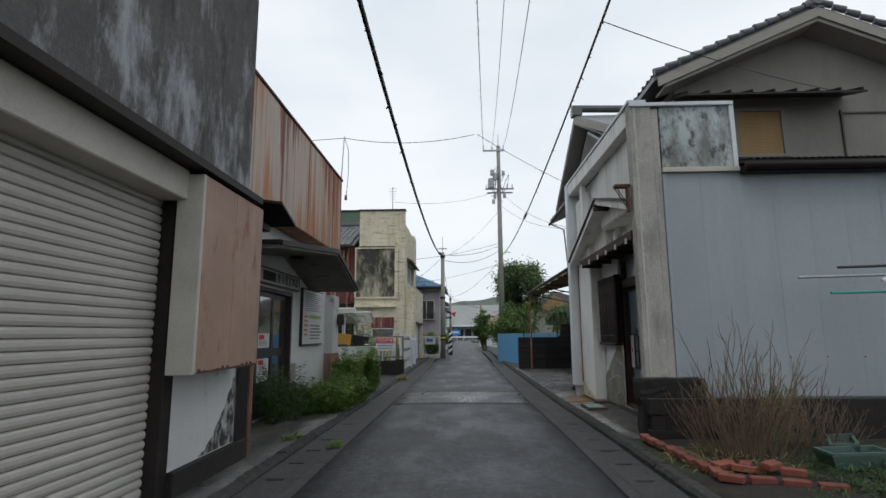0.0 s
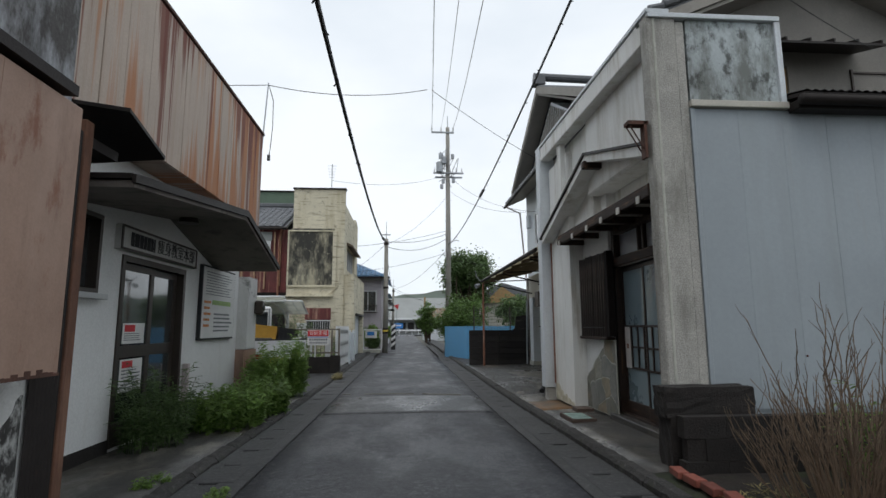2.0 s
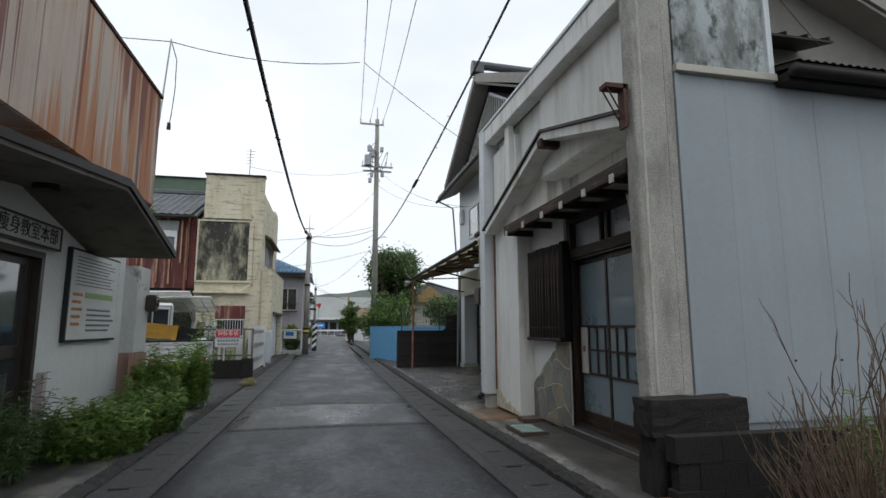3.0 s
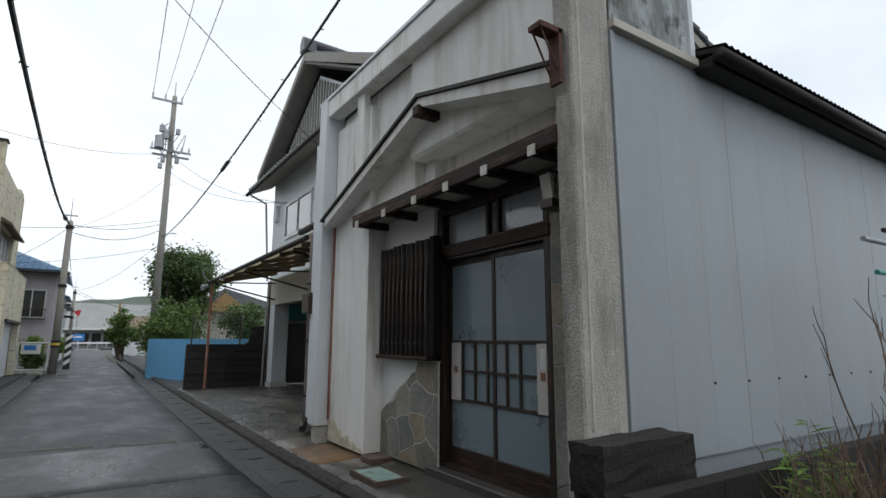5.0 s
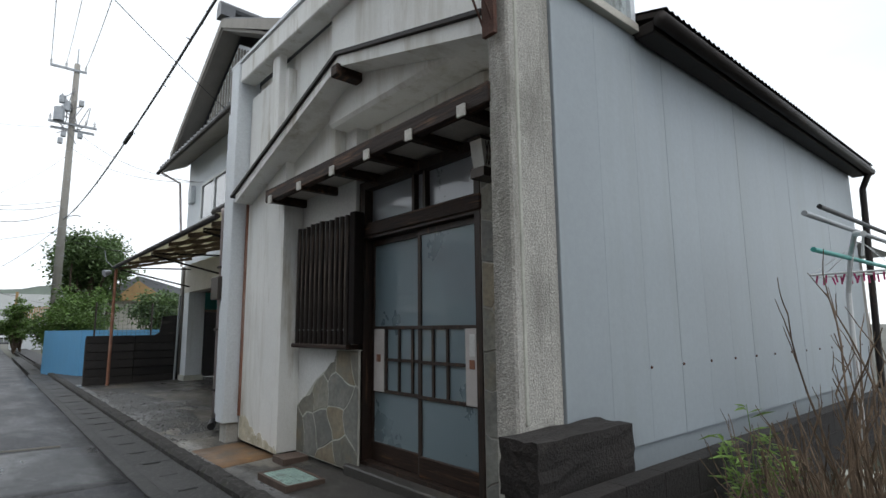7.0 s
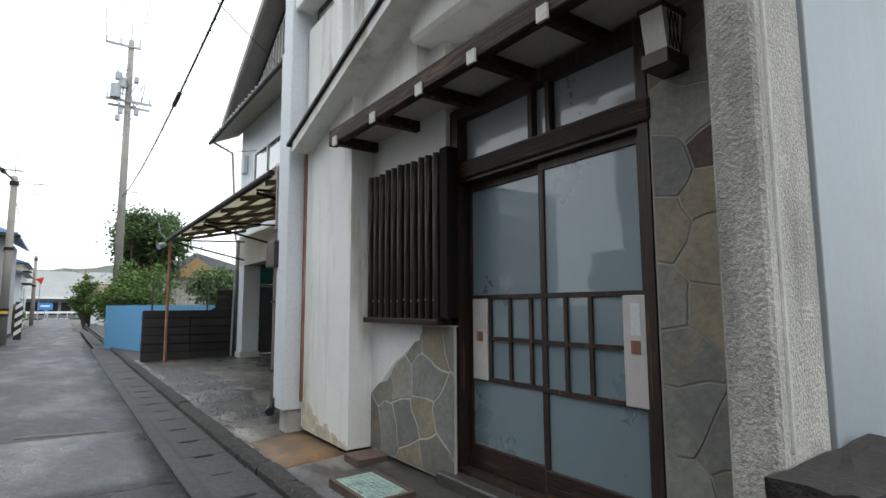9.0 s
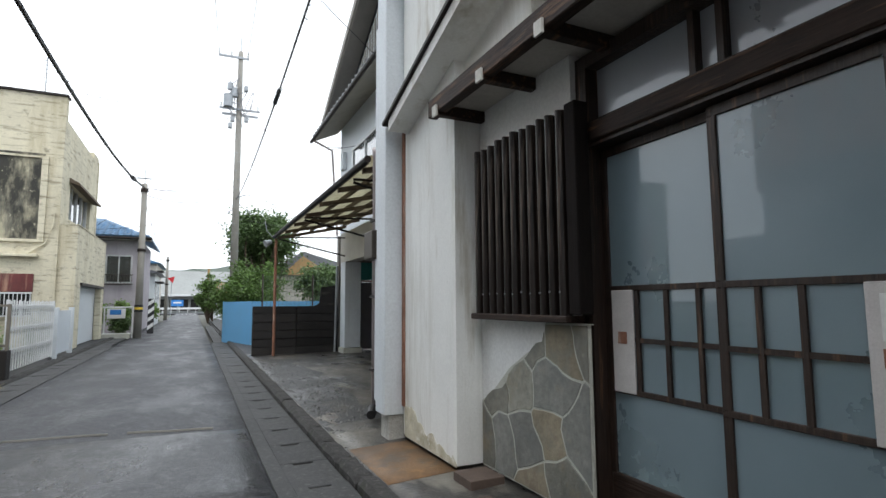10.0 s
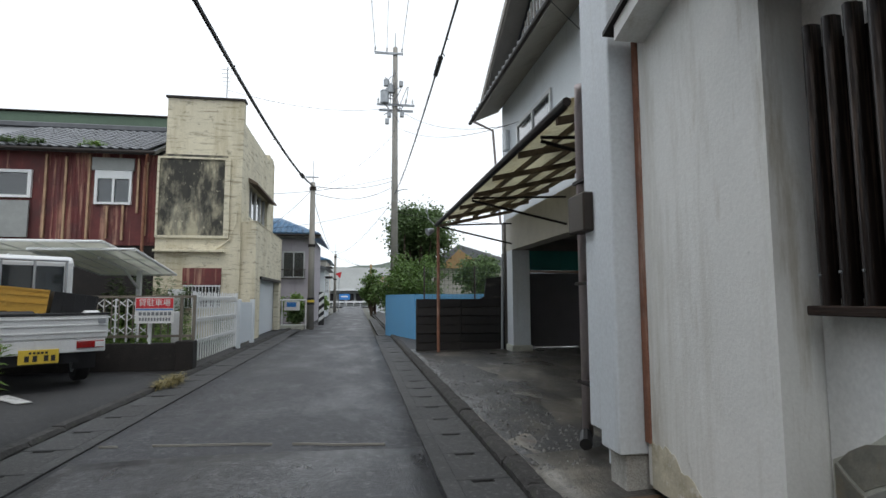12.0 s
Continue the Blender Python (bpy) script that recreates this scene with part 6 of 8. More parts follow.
def red_house():
    h = thing("rust_red_house", (-8, 27, 0), "old house clad in rusted red sheets under a grey tiled roof", "house")
    part("wall", wall_y(bm_new(), 26.45, 26.7, -15, -5.42, 2.9, 5.75, [(-7.2, -6.15, 4.15, 5.2), (-10.6, -9.0, 4.35, 5.15)]), "rust_red", h)
    x = -15.0
    while x < -5.6:
        wd = 0.55
        for z0, z1 in ((3.0, 4.72), (4.74, 5.7)):
            if not (-7.75 < x < -6.1 and z1 > 4.2) and not (x < -8.9):
                part("sheet", sheet_wave(bm_new(), (x, 26.44, z0), (wd - 0.01, 0, 0), (0, 0, z1 - z0), (0, -1, 0), 4, 0.02, trap=True), "rust_red", h)
        x += wd
    for x, z0, z1 in ((-8.6, 3.1, 5.65), (-8.05, 3.05, 5.6), (-7.4, 3.0, 5.7), (-6.85, 3.1, 4.1), (-6.4, 3.05, 4.12), (-6.0, 3.9, 5.6), (-5.75, 3.2, 5.5)):
        part("batten", box(bm_new(), x, x + 0.06, 26.36, 26.412, z0, z1), "batten", h, "pale rusty batten")
    part("header_board", box(bm_new(), -7.3, -6.1, 26.36, 26.43, 5.21, 5.6), "shed_wall", h, "grey board above the window", 0.006)
    w = part("window", wall_y(bm_new(), 26.36, 26.5, -7.2, -6.15, 4.15, 5.2, [(-7.12, -6.7, 4.22, 4.95), (-6.64, -6.22, 4.22, 4.95)]), "white_metal", h, "small white-framed window")
    part("pane", box(bm_new(), -7.12, -6.22, 26.42, 26.43, 4.22, 4.95), "glass_dark", w)
    w = part("window", wall_y(bm_new(), 26.36, 26.5, -10.6, -8.95, 4.3, 5.15, [(-10.5, -9.05, 4.38, 5.06)]), "white_metal", h, "wide white-framed window")
    part("pane", box(bm_new(), -10.5, -9.05, 26.42, 26.43, 4.38, 5.06), "glass_dark", w)
    part("balcony_panel", box(bm_new(), -12, -8.95, 26.3, 26.36, 3.1, 4.2), "shed_wall", h, "grey balcony panel")
    # the carport's shade is put into this wall's near-black colour
    part("lower_wall", box(bm_new(), -15, -5.42, 26.5, 26.8, 0.0, 2.9), "dark_block", h, "ground floor coloured near-black to stand for carport shade")
    rf = part("roof", prism(bm_new(), [(-15, 26.1, 5.78), (-15, 30.2, 7.6), (-15, 30.2, 7.45), (-15, 26.1, 5.66)], (9.55, 0, 0)), "tile", h, "grey tiled roof")
    tile_field(rf, (-10.6, 26.05, 5.8), (1, 0, 0), Vector((0, 4.1, 1.82)), 18, 16)
    part("roof_far", prism(bm_new(), [(-15, 30.2, 7.6), (-15, 34, 5.9), (-15, 34, 5.8), (-15, 30.2, 7.45)], (9.55, 0, 0)), "tile", rf)
    part("ridge", box(bm_new(), -15, -5.45, 30.05, 30.35, 7.58, 7.78), "tile", rf, "", 0.03)
    part("gutter", tube(bm_new(), (-15, 26.02, 5.72), (-5.4, 26.02, 5.72), 0.06, 0.06, 8), "dark_metal", h, "dark red gutter")
    part("downpipe", path_tube(bm_new(), [(-5.6, 26.02, 5.7), (-5.75, 26.3, 5.3), (-5.75, 26.33, 2.2)], 0.045, 8), "rust_pipe", h, "rusty downpipe")
    g = thing("green_roof_building", (-12, 34, 0), "green sheet-clad storey standing behind the tiled roof", "building")
    part("wall", box(bm_new(), -24, -5.6, 33.5, 38, 0, 9.25), "green_sheet", g, "green sheet cladding")
    part("eave", box(bm_new(), -24.2, -5.5, 33.4, 38.2, 9.25, 9.32), "dark_metal", g, "", 0.02)


red_house()


# ---- car park: truck, wall, fence, gates, carport ----
def kei_truck():
    m = Matrix.Translation((-3.52, 17.03, 0.0)) @ Matrix.Rotation(radians(37), 4, "Z") @ Matrix.Scale(1.13, 4)
    t = thing("pickup_truck", m.translation, "small white pickup truck loaded with yellow crates and bins", "truck")

    def p(name, bm, material, parent=t, label="", bevel=0.0, smooth=False):
        bmesh.ops.transform(bm, matrix=m, verts=bm.verts[:])
        return part(name, bm, material, parent, label, bevel, smooth)

    bed = p("bed", box(bm_new(), -0.7, 0.7, 0.03, 1.95, 0.58, 0.64), "white_metal", t, "", 0.005)
    for x in (-0.72, 0.68):
        p("side_gate", box(bm_new(), x, x + 0.04, 0.0, 1.95, 0.6, 0.92), "white_metal", t, "", 0.006)
    tg = p("tailgate", box(bm_new(), -0.72, 0.72, -0.04, 0.0, 0.62, 0.9), "white_metal", t, "white tailgate with pressed ribs", 0.006)
    bm = bm_new()
    for z in (0.68, 0.77, 0.85):
        box(bm, -0.7, 0.7, -0.052, -0.041, z, z + 0.022)
    p("rib", bm, "white_metal", tg, "", 0.004)
    p("top_rail", box(bm_new(), -0.73, 0.73, -0.05, 0.02, 0.905, 0.935), "black_plastic", tg, "", 0.004)
    p("latch", box(bm_new(), 0.6, 0.68, -0.065, -0.053, 0.8, 0.86), "steel_grey", tg)
    p("rear_beam", box(bm_new(), -0.7, 0.7, -0.03, 0.06, 0.44, 0.61), "white_metal", t, "", 0.01)
    for x in (-0.66, 0.38):
        l = p("tail_lamp", box(bm_new(), x, x + 0.3, -0.05, -0.031, 0.49, 0.58), "red_lens", t, "red rear lamp", 0.006)
        p("lamp_end", box(bm_new(), x + 0.2 if x > 0 else x, x + 0.3 if x > 0 else x + 0.1, -0.053, -0.051, 0.5, 0.57), "white_metal", l)
    pl = p("number_plate", box(bm_new(), -0.2, 0.2, -0.055, -0.035, 0.33, 0.5), "plate_yellow", t, "yellow number plate", 0.004)
    bm = bm_new()
    for i, x in enumerate((-0.14, -0.06, 0.05, 0.12)):
        box(bm, x, x + 0.045, -0.058, -0.056, 0.36, 0.43)
    for i in range(5):
        box(bm, -0.1 + i * 0.04, -0.075 + i * 0.04, -0.058, -0.056, 0.45, 0.475)
    p("plate_marks", bm, "ink", pl)
    p("chassis", box(bm_new(), -0.45, 0.45, 0.1, 3.0, 0.3, 0.56), "black_plastic", t)
    p("mudguard", box(bm_new(), 0.42, 0.68, 0.32, 0.35, 0.2, 0.52), "black_plastic", t)
    p("mudguard", box(bm_new(), -0.68, -0.42, 0.32, 0.35, 0.2, 0.52), "black_plastic", t)
    for y in (0.72, 2.6):
        for x in (-0.66, 0.5):
            w = p("wheel", tube(bm_new(), (x, y, 0.275), (x + 0.16, y, 0.275), 0.275, 0.275, 24), "tyre", t, "black tyre", 0.02)
            p("rim", tube(bm_new(), (x - 0.004, y, 0.275), (x + 0.164, y, 0.275), 0.16, 0.16, 18), "steel_grey", w)
    bm = prism(bm_new(), [(-0.71, 2.0, 0.4), (-0.71, 3.3, 0.4), (-0.71, 3.32, 0.95), (-0.71, 3.0, 1.72), (-0.71, 2.1, 1.78), (-0.71, 2.0, 1.7)], (1.42, 0, 0))
    cab = p("cab", bm, "white_metal", t, "white cab", 0.03)
    p("rear_window", box(bm_new(), -0.58, 0.58, 1.985, 1.998, 1.15, 1.62), "glass_dark", cab)
    for x in (-0.6, -0.2, 0.2, 0.6):
        p("cab_guard_bar", tube(bm_new(), (x, 1.92, 0.64), (x, 1.92, 1.68), 0.018, 0.018, 6), "steel_grey", t)
    for z in (1.2, 1.7):
        p("cab_guard_rail", tube(bm_new(), (-0.62, 1.92, z), (0.62, 1.92, z), 0.018, 0.018, 6), "steel_grey", t)

    def crate(name, x0, x1, y0, y1, z0, z1, material, label, tilt):
        c = thing(name, m @ Vector(((x0 + x1) / 2, (y0 + y1) / 2, z0)), label, "crate", "load on the truck")
        rot = Matrix.Translation(((x0 + x1) / 2, (y0 + y1) / 2, z0)) @ Matrix.Rotation(radians(tilt), 4, "Y") @ Matrix.Translation((-(x0 + x1) / 2, -(y0 + y1) / 2, -z0))
        bm = bm_new()
        w = 0.02
        for b in ((x0, x1, y0, y0 + w), (x0, x1, y1 - w, y1), (x0, x0 + w, y0 + w, y1 - w), (x1 - w, x1, y0 + w, y1 - w)):
            box(bm, *b, z0, z1)
        box(bm, x0, x1, y0, y1, z0 - 0.015, z0)
        bmesh.ops.transform(bm, matrix=rot, verts=bm.verts[:])
        p("tub", bm, material, c)
        bm = bm_new()
        for z in (z0 + (z1 - z0) * 0.35, z0 + (z1 - z0) * 0.68, z1 - 0.025):
            box(bm, x0 - 0.012, x1 + 0.012, y0 - 0.012, y0, z, z + 0.022)
        for i in range(5):
            x = x0 + (x1 - x0) * i / 4
            box(bm, x - 0.01, x + 0.01, y0 - 0.01, y0, z0, z1)
        bmesh.ops.transform(bm, matrix=rot, verts=bm.verts[:])
        p("rib", bm, material, c)

    crate("crate", -0.72, 0.1, 0.35, 0.85, 0.98, 1.27, "yellow_plastic", "yellow plastic harvest crate on the truck bed", 6)
    crate("crate", -0.55, 0.08, 0.9, 1.4, 0.68, 1.2, "yellow_plastic", "yellow plastic harvest crate on the truck bed", 0)
    crate("plastic_bin", 0.14, 0.62, 0.3, 0.9, 0.84, 1.18, "black_plastic", "black plastic bin leaning on the truck bed", 8)
    s = thing("bed_load", m @ Vector((0, 0.5, 0.64)), "grey boards and sacks on the truck bed", "load")
    p("board", box(bm_new(), -0.66, 0.66, 0.15, 1.8, 0.64, 0.7), "timber", s)
    p("sack", box(bm_new(), -0.6, 0.0, 0.2, 0.85, 0.7, 0.96), "black_plastic", s, "", 0.05)
    p("sack", box(bm_new(), 0.15, 0.6, 0.25, 0.9, 0.7, 0.83), "green_sheet", s, "", 0.04)
    p("rag", box(bm_new(), 0.45, 0.66, 0.06, 0.2, 0.7, 0.96), "white_metal", s, "white cloth", 0.04)


kei_truck()
bm = bm_new()
prism(bm, [(-3.9, 16.75, 0), (-3.3, 16.2, 0), (-3.15, 16.28, 0), (-3.75, 16.85, 0)], (0, 0, 0.012))
bmesh.ops.translate(bm, verts=bm.verts[:], vec=(0, 0, -0.022))
setting("parking_line", bm, "mirror_white", "worn white parking line", "parking line")


def lot_fence():
    f = thing("lot_fence", (-4, 19.25, 0), "bronze railing on a dark concrete kerb wall", "fence")
    bm = box(bm_new(), -11, -2.42, 19.2, 19.36, -0.1, 0.46)
    part("base_wall", bm, "dark_block", f, "dark stained concrete base wall", 0.01)
    part("end_block", box(bm_new(), -2.42, -2.12, 19.14, 19.4, -0.1, 0.5), "dark_block", f, "concrete end block", 0.012)
    for z in (0.56, 1.27):
        part("rail", box(bm_new(), -11, -2.14, 19.26, 19.3, z, z + 0.045), "fence_rail", f)
    for x in (-2.16, -2.38, -4.2, -6.2, -8.2, -10.2):
        part("post", box(bm_new(), x - 0.025, x + 0.025, 19.255, 19.305, 0.4, 1.32), "fence_rail", f)
    me = shared("bar", box(bm_new(), -0.008, 0.008, 0, 0.016, 0, 0.7), "fence_rail")
    for i in range(14):
        piece("bar", me, f, Matrix.Translation((-2.6 - i * 0.12, 19.272, 0.58)))
    s = thing("parking_sign", (-2.78, 19.12, 0.8), "white sign with a red heading for rented parking", "sign")
    part("sheet", box(bm_new(), -3.1, -2.46, 19.1, 19.115, 0.82, 1.28), "paper", s)
    part("heading", box(bm_new(), -3.09, -2.47, 19.094, 19.099, 1.09, 1.265), "ink_red", s, "red heading band")
    lettering("sign_letters", "貸駐車場", 0.135, Matrix.Translation((-2.78, 19.092, 1.178)) @ SOUTH, "paper", s)
    part("rule", box(bm_new(), -3.09, -2.47, 19.094, 19.099, 1.055, 1.075), "ink_blue", s)
    bm = bm_new()
    for i in range(8):
        box(bm, -3.04 + i * 0.07, -2.99 + i * 0.07, 19.094, 19.099, 0.96, 1.02)
    for i in range(11):
        box(bm, -3.03 + i * 0.049, -3.0 + i * 0.049, 19.094, 19.099, 0.865, 0.92)
    part("small_print", bm, "ink_grey", s)
    part("strap", box(bm_new(), -2.9, -2.86, 19.2, 19.254, 0.45, 1.1), "white_metal", s, "white post behind the sign")


lot_fence()


def folding_gate(name, p, q, h, n, label, low):
    """A folding lattice gate between two ground points."""
    g = thing(name, ((p[0] + q[0]) / 2, (p[1] + q[1]) / 2, -0.05), label, "gate")
    p, q = Vector(p), Vector(q)
    d = (q - p) / n
    side = Vector((-d.y, d.x, 0)).normalized() * 0.012
    for i in range(n + 1):
        s = p + d * i
        r = 0.035 if i in (0, n) else 0.016
        part("post" if i in (0, n) else "stile", tube(bm_new(), s + Vector((0, 0, low)), s + Vector((0, 0, h if i % 2 == 0 or h < 1 else h - 0.02)), r, r, 8), "white_metal", g)
    for zz in (0.22, 0.52, 0.82):
        bm = bm_new()
        for i in range(0, n):
            a, b = p + d * i, p + d * (i + 1)
            tube(bm, a + side + Vector((0, 0, h * zz)), b + side + Vector((0, 0, h * zz + 0.16)), 0.011, 0.011, 4)
            tube(bm, a - side + Vector((0, 0, h * zz + 0.16)), b - side + Vector((0, 0, h * zz)), 0.011, 0.011, 4)
        part("lattice", bm, "white_metal", g)
    for s in (p, q):
        part("caster", tube(bm_new(), s + Vector((-0.03, 0, -0.02)), s + Vector((0.03, 0, -0.02)), 0.05, 0.05, 10), "black_plastic", g)


folding_gate("folding_gate", (-2.3, 19.75, 0), (-2.32, 23.4, 0), 1.4, 20, "white aluminium folding gate drawn along the lane", 0.05)
folding_gate("stored_gate", (-4.9, 19.75, 0.4), (-3.1, 19.8, 0.4), 0.85, 9, "pale folded gate standing behind the railing", 0.05)


def plank_gate():
    g = thing("plank_gate", (-2.3, 25.2, -0.05), "pale blue-white plank gate beside the wing", "gate")
    me = shared("plank", box(bm_new(), -0.015, 0.015, 0, 0.135, 0, 1.1), "white_clad", 0.004)
    for i in range(12):
        piece("plank", me, g, Matrix.Translation((-2.3, 23.65 + i * 0.142, 0.06)))
    for y in (23.58, 25.45):
        part("post", box(bm_new(), -2.36, -2.24, y, y + 0.12, -0.06, 1.24), "white_clad", g, "", 0.008)
    pv = thing("gate_post", (-2.55, 19.62, 0.0), "narrow white gate post beside the railing", "gate post")
    part("panel", box(bm_new(), -2.62, -2.46, 19.5, 19.6, -0.05, 1.02), "white_metal", pv, "", 0.01)


plank_gate()


def carport():
    c = thing("carport", (-5.2, 22, 0), "low white carport with milky curved roof sheets", "carport")
    for k, (x0, x1, y0, y1, z0, z1) in enumerate(((-5.3, -3.45, 19.85, 24.0, 2.2, 1.9), (-9.0, -4.0, 19.75, 24.6, 2.34, 2.2))):
        dx = -0.55 if k == 0 else -0.9
        part("roof_sheet", prism(bm_new(), [(x0, y0, z0), (x1, y0, z0), (x1 + dx, y1, z1), (x0 + dx, y1, z1)], (0, 0, 0.008)), "poly_white", c, "milky translucent roof sheet")
        n = 6 if k == 0 else 8
        for i in range(n + 1):
            s = i / n
            a, b = Vector((x0 + (x1 - x0) * s, y0, z0)), Vector((x0 + (x1 - x0) * s + dx, y1, z1))
            part("rib", tube(bm_new(), a, b, 0.018 if 0 < i < n else 0.035, 0.018 if 0 < i < n else 0.035, 6), "white_metal", c)
        for s in (0, 0.33, 0.66, 1):
            a, b = Vector((x0 + dx * s, y0 + (y1 - y0) * s, z0 + (z1 - z0) * s)), Vector((x1 + dx * s, y0 + (y1 - y0) * s, z0 + (z1 - z0) * s))
            part("purlin", tube(bm_new(), a, b, 0.028 if s in (0, 1) else 0.014, 0.028 if s in (0, 1) else 0.014, 6), "white_metal", c)
    for x, y in ((-4.6, 23.2), (-7.5, 23.6), (-5.9, 22.6)):
        part("post", box(bm_new(), x - 0.05, x + 0.05, y - 0.05, y + 0.05, -0.1, 2.0), "white_metal", c)
        part("arm", path_tube(bm_new(), [(x, y, 1.5), (x + 0.1, y - 1.2, 1.95), (x + 0.2, y - 2.6, 2.1)], 0.03, 6), "white_metal", c)
    u = thing("heater_unit", (-4.4, 25.6, 0), "white box-shaped water heater on the wall", "water heater")
    part("body", box(bm_new(), -4.75, -4.35, 25.7, 26.0, 0.0, 1.55), "white_metal", u, "", 0.02)


carport()


# ---- plants ----
def leaf_quad(bm, p, d, side, ln, wd):
    d, side = d.normalized(), side.normalized()
    q = p + d * ln * 0.5
    a, b, c, e = bm.verts.new(p), bm.verts.new(q + side * wd * 0.5), bm.verts.new(p + d * ln + Vector((0, 0, -ln * 0.15))), bm.verts.new(q - side * wd * 0.5)
    bm.faces.new((a, b, c, e))


def weed(name, cx, cy, rx, ry, h, stems, per, ln, wd, material, label, seed, z0=0.02, category="weed", droop=0.5):
    """A clump of leafy stems."""
    rng = random.Random(seed)
    t = thing(name, (cx, cy, z0), label, category)
    sm, lm = bm_new(), bm_new()
    for _ in range(stems):
        a = rng.uniform(0, 2 * math.pi)
        r = math.sqrt(rng.random())
        p = Vector((cx + rx * r * math.cos(a), cy + ry * r * math.sin(a), z0 + gz(cy)))
        hh = h * rng.uniform(0.45, 1.0) * (1.1 - 0.45 * r)
        lean = Vector((math.cos(a), math.sin(a), 0)) * hh * rng.uniform(0.05, 0.45) * droop
        prev = p
        for k in range(1, 6):
            s = k / 5
            q = p + Vector((0, 0, hh * s)) + lean * s * s + Vector((rng.uniform(-0.01, 0.01), rng.uniform(-0.01, 0.01), 0))
            tube(sm, prev, q, 0.006 * (1.1 - s * 0.7), 0.006 * (1.0 - s * 0.7), 4)
            prev = q
        for k in range(per):
            s = rng.uniform(0.15, 1.0)
            q = p + Vector((0, 0, hh * s)) + lean * s * s
            b = rng.uniform(0, 2 * math.pi)
            d = Vector((math.cos(b), math.sin(b), rng.uniform(-0.3, 0.7)))
            leaf_quad(lm, q, d, d.cross(Vector((0, 0, 1))), ln * rng.uniform(0.6, 1.3), wd * rng.uniform(0.7, 1.2))
    tagged(part("stems", sm, material, t), kind="stuff")
    tagged(part("leaves", lm, material, t), kind="stuff")
    return t


weed("feathery_weed", -3.0, 8.95, 0.28, 0.5, 1.15, 46, 60, 0.1, 0.022, "leaf_dark", "tall dark feathery weeds before the sliding door", 3, droop=0.9)
weed("feathery_weed", -3.05, 9.75, 0.22, 0.4, 0.8, 30, 50, 0.1, 0.022, "leaf_dark", "tall dark feathery weeds before the sliding door", 4, droop=0.9)
weed("leafy_weed", -2.62, 10.2, 0.5, 0.6, 0.66, 130, 34, 0.09, 0.055, "leaf", "low bright-green leafy weeds along the wall", 5)
weed("leafy_weed", -2.55, 11.3, 0.52, 0.75, 0.68, 150, 34, 0.09, 0.055, "leaf", "low bright-green leafy weeds along the wall", 6)
weed("leafy_weed", -2.7, 12.3, 0.45, 0.5, 0.85, 90, 34, 0.09, 0.045, "leaf", "low bright-green leafy weeds along the wall", 7)
weed("tall_weed", -2.8, 12.95, 0.25, 0.3, 1.4, 55, 90, 0.12, 0.03, "leaf", "tall slender green weeds at the house corner", 8, droop=0.4)
weed("tall_weed", -2.45, 13.7, 0.25, 0.3, 1.4, 55, 90, 0.12, 0.03, "leaf", "tall slender green weeds at the house corner", 9, droop=0.4)
weed("roof_weed", -9.35, 26.5, 0.8, 0.3, 0.42, 60, 26, 0.12, 0.05, "leaf_dark", "green weeds growing on the tiled roof edge", 31, z0=5.9)
weed("roof_weed", -7.35, 26.5, 0.5, 0.25, 0.32, 40, 22, 0.1, 0.05, "leaf", "green weeds growing on the tiled roof edge", 32, z0=5.92)
weed("moss_tuft", -2.28, 7.3, 0.14, 0.22, 0.1, 40, 12, 0.04, 0.02, "leaf", "small yellow-green tuft at the kerb", 10)
weed("moss_tuft", -1.62, 6.9, 0.08, 0.2, 0.07, 26, 10, 0.04, 0.02, "leaf", "small yellow-green tuft at the kerb", 12)
weed("dry_tuft", -1.98, 17.6, 0.12, 0.5, 0.16, 60, 14, 0.12, 0.012, "leaf_dry", "dry straw-coloured grass on the kerb", 11)
weed("garden_weed", 3.75, 6.75, 0.14, 0.14, 0.95, 8, 34, 0.14, 0.03, "leaf", "single tall green weed by the block wall", 13)
weed("grass_patch", 4.2, 5.2, 1.1, 0.9, 0.16, 420, 6, 0.13, 0.012, "grass", "short green grass on the garden soil", 14, z0=0.07)
weed("grass_patch", 3.3, 4.3, 0.7, 0.6, 0.12, 160, 6, 0.12, 0.012, "grass", "short green grass on the garden soil", 15, z0=0.07)
weed("dry_litter", 2.75, 5.9, 0.6, 0.7, 0.06, 260, 5, 0.14, 0.01, "leaf_dry", "dry straw litter under the bare shrub", 16, z0=0.07)
weed("yard_shrub", -3.7, 20.6, 1.2, 0.5, 1.3, 90, 34, 0.1, 0.06, "leaf", "green garden shrub behind the railing", 17)
weed("yard_shrub", -6.2, 20.7, 1.3, 0.5, 1.35, 80, 34, 0.1, 0.06, "leaf", "green garden shrub behind the railing", 18)
weed("yard_shrub", -4.9, 24.8, 1.0, 0.8, 2.5, 80, 60, 0.13, 0.08, "leaf_dark", "dark climbing shrub before the stained building", 19)
weed("yard_shrub", -2.75, 24.3, 0.3, 0.5, 1.35, 30, 40, 0.11, 0.06, "leaf_dark", "dark shrub behind the folding gate", 20)


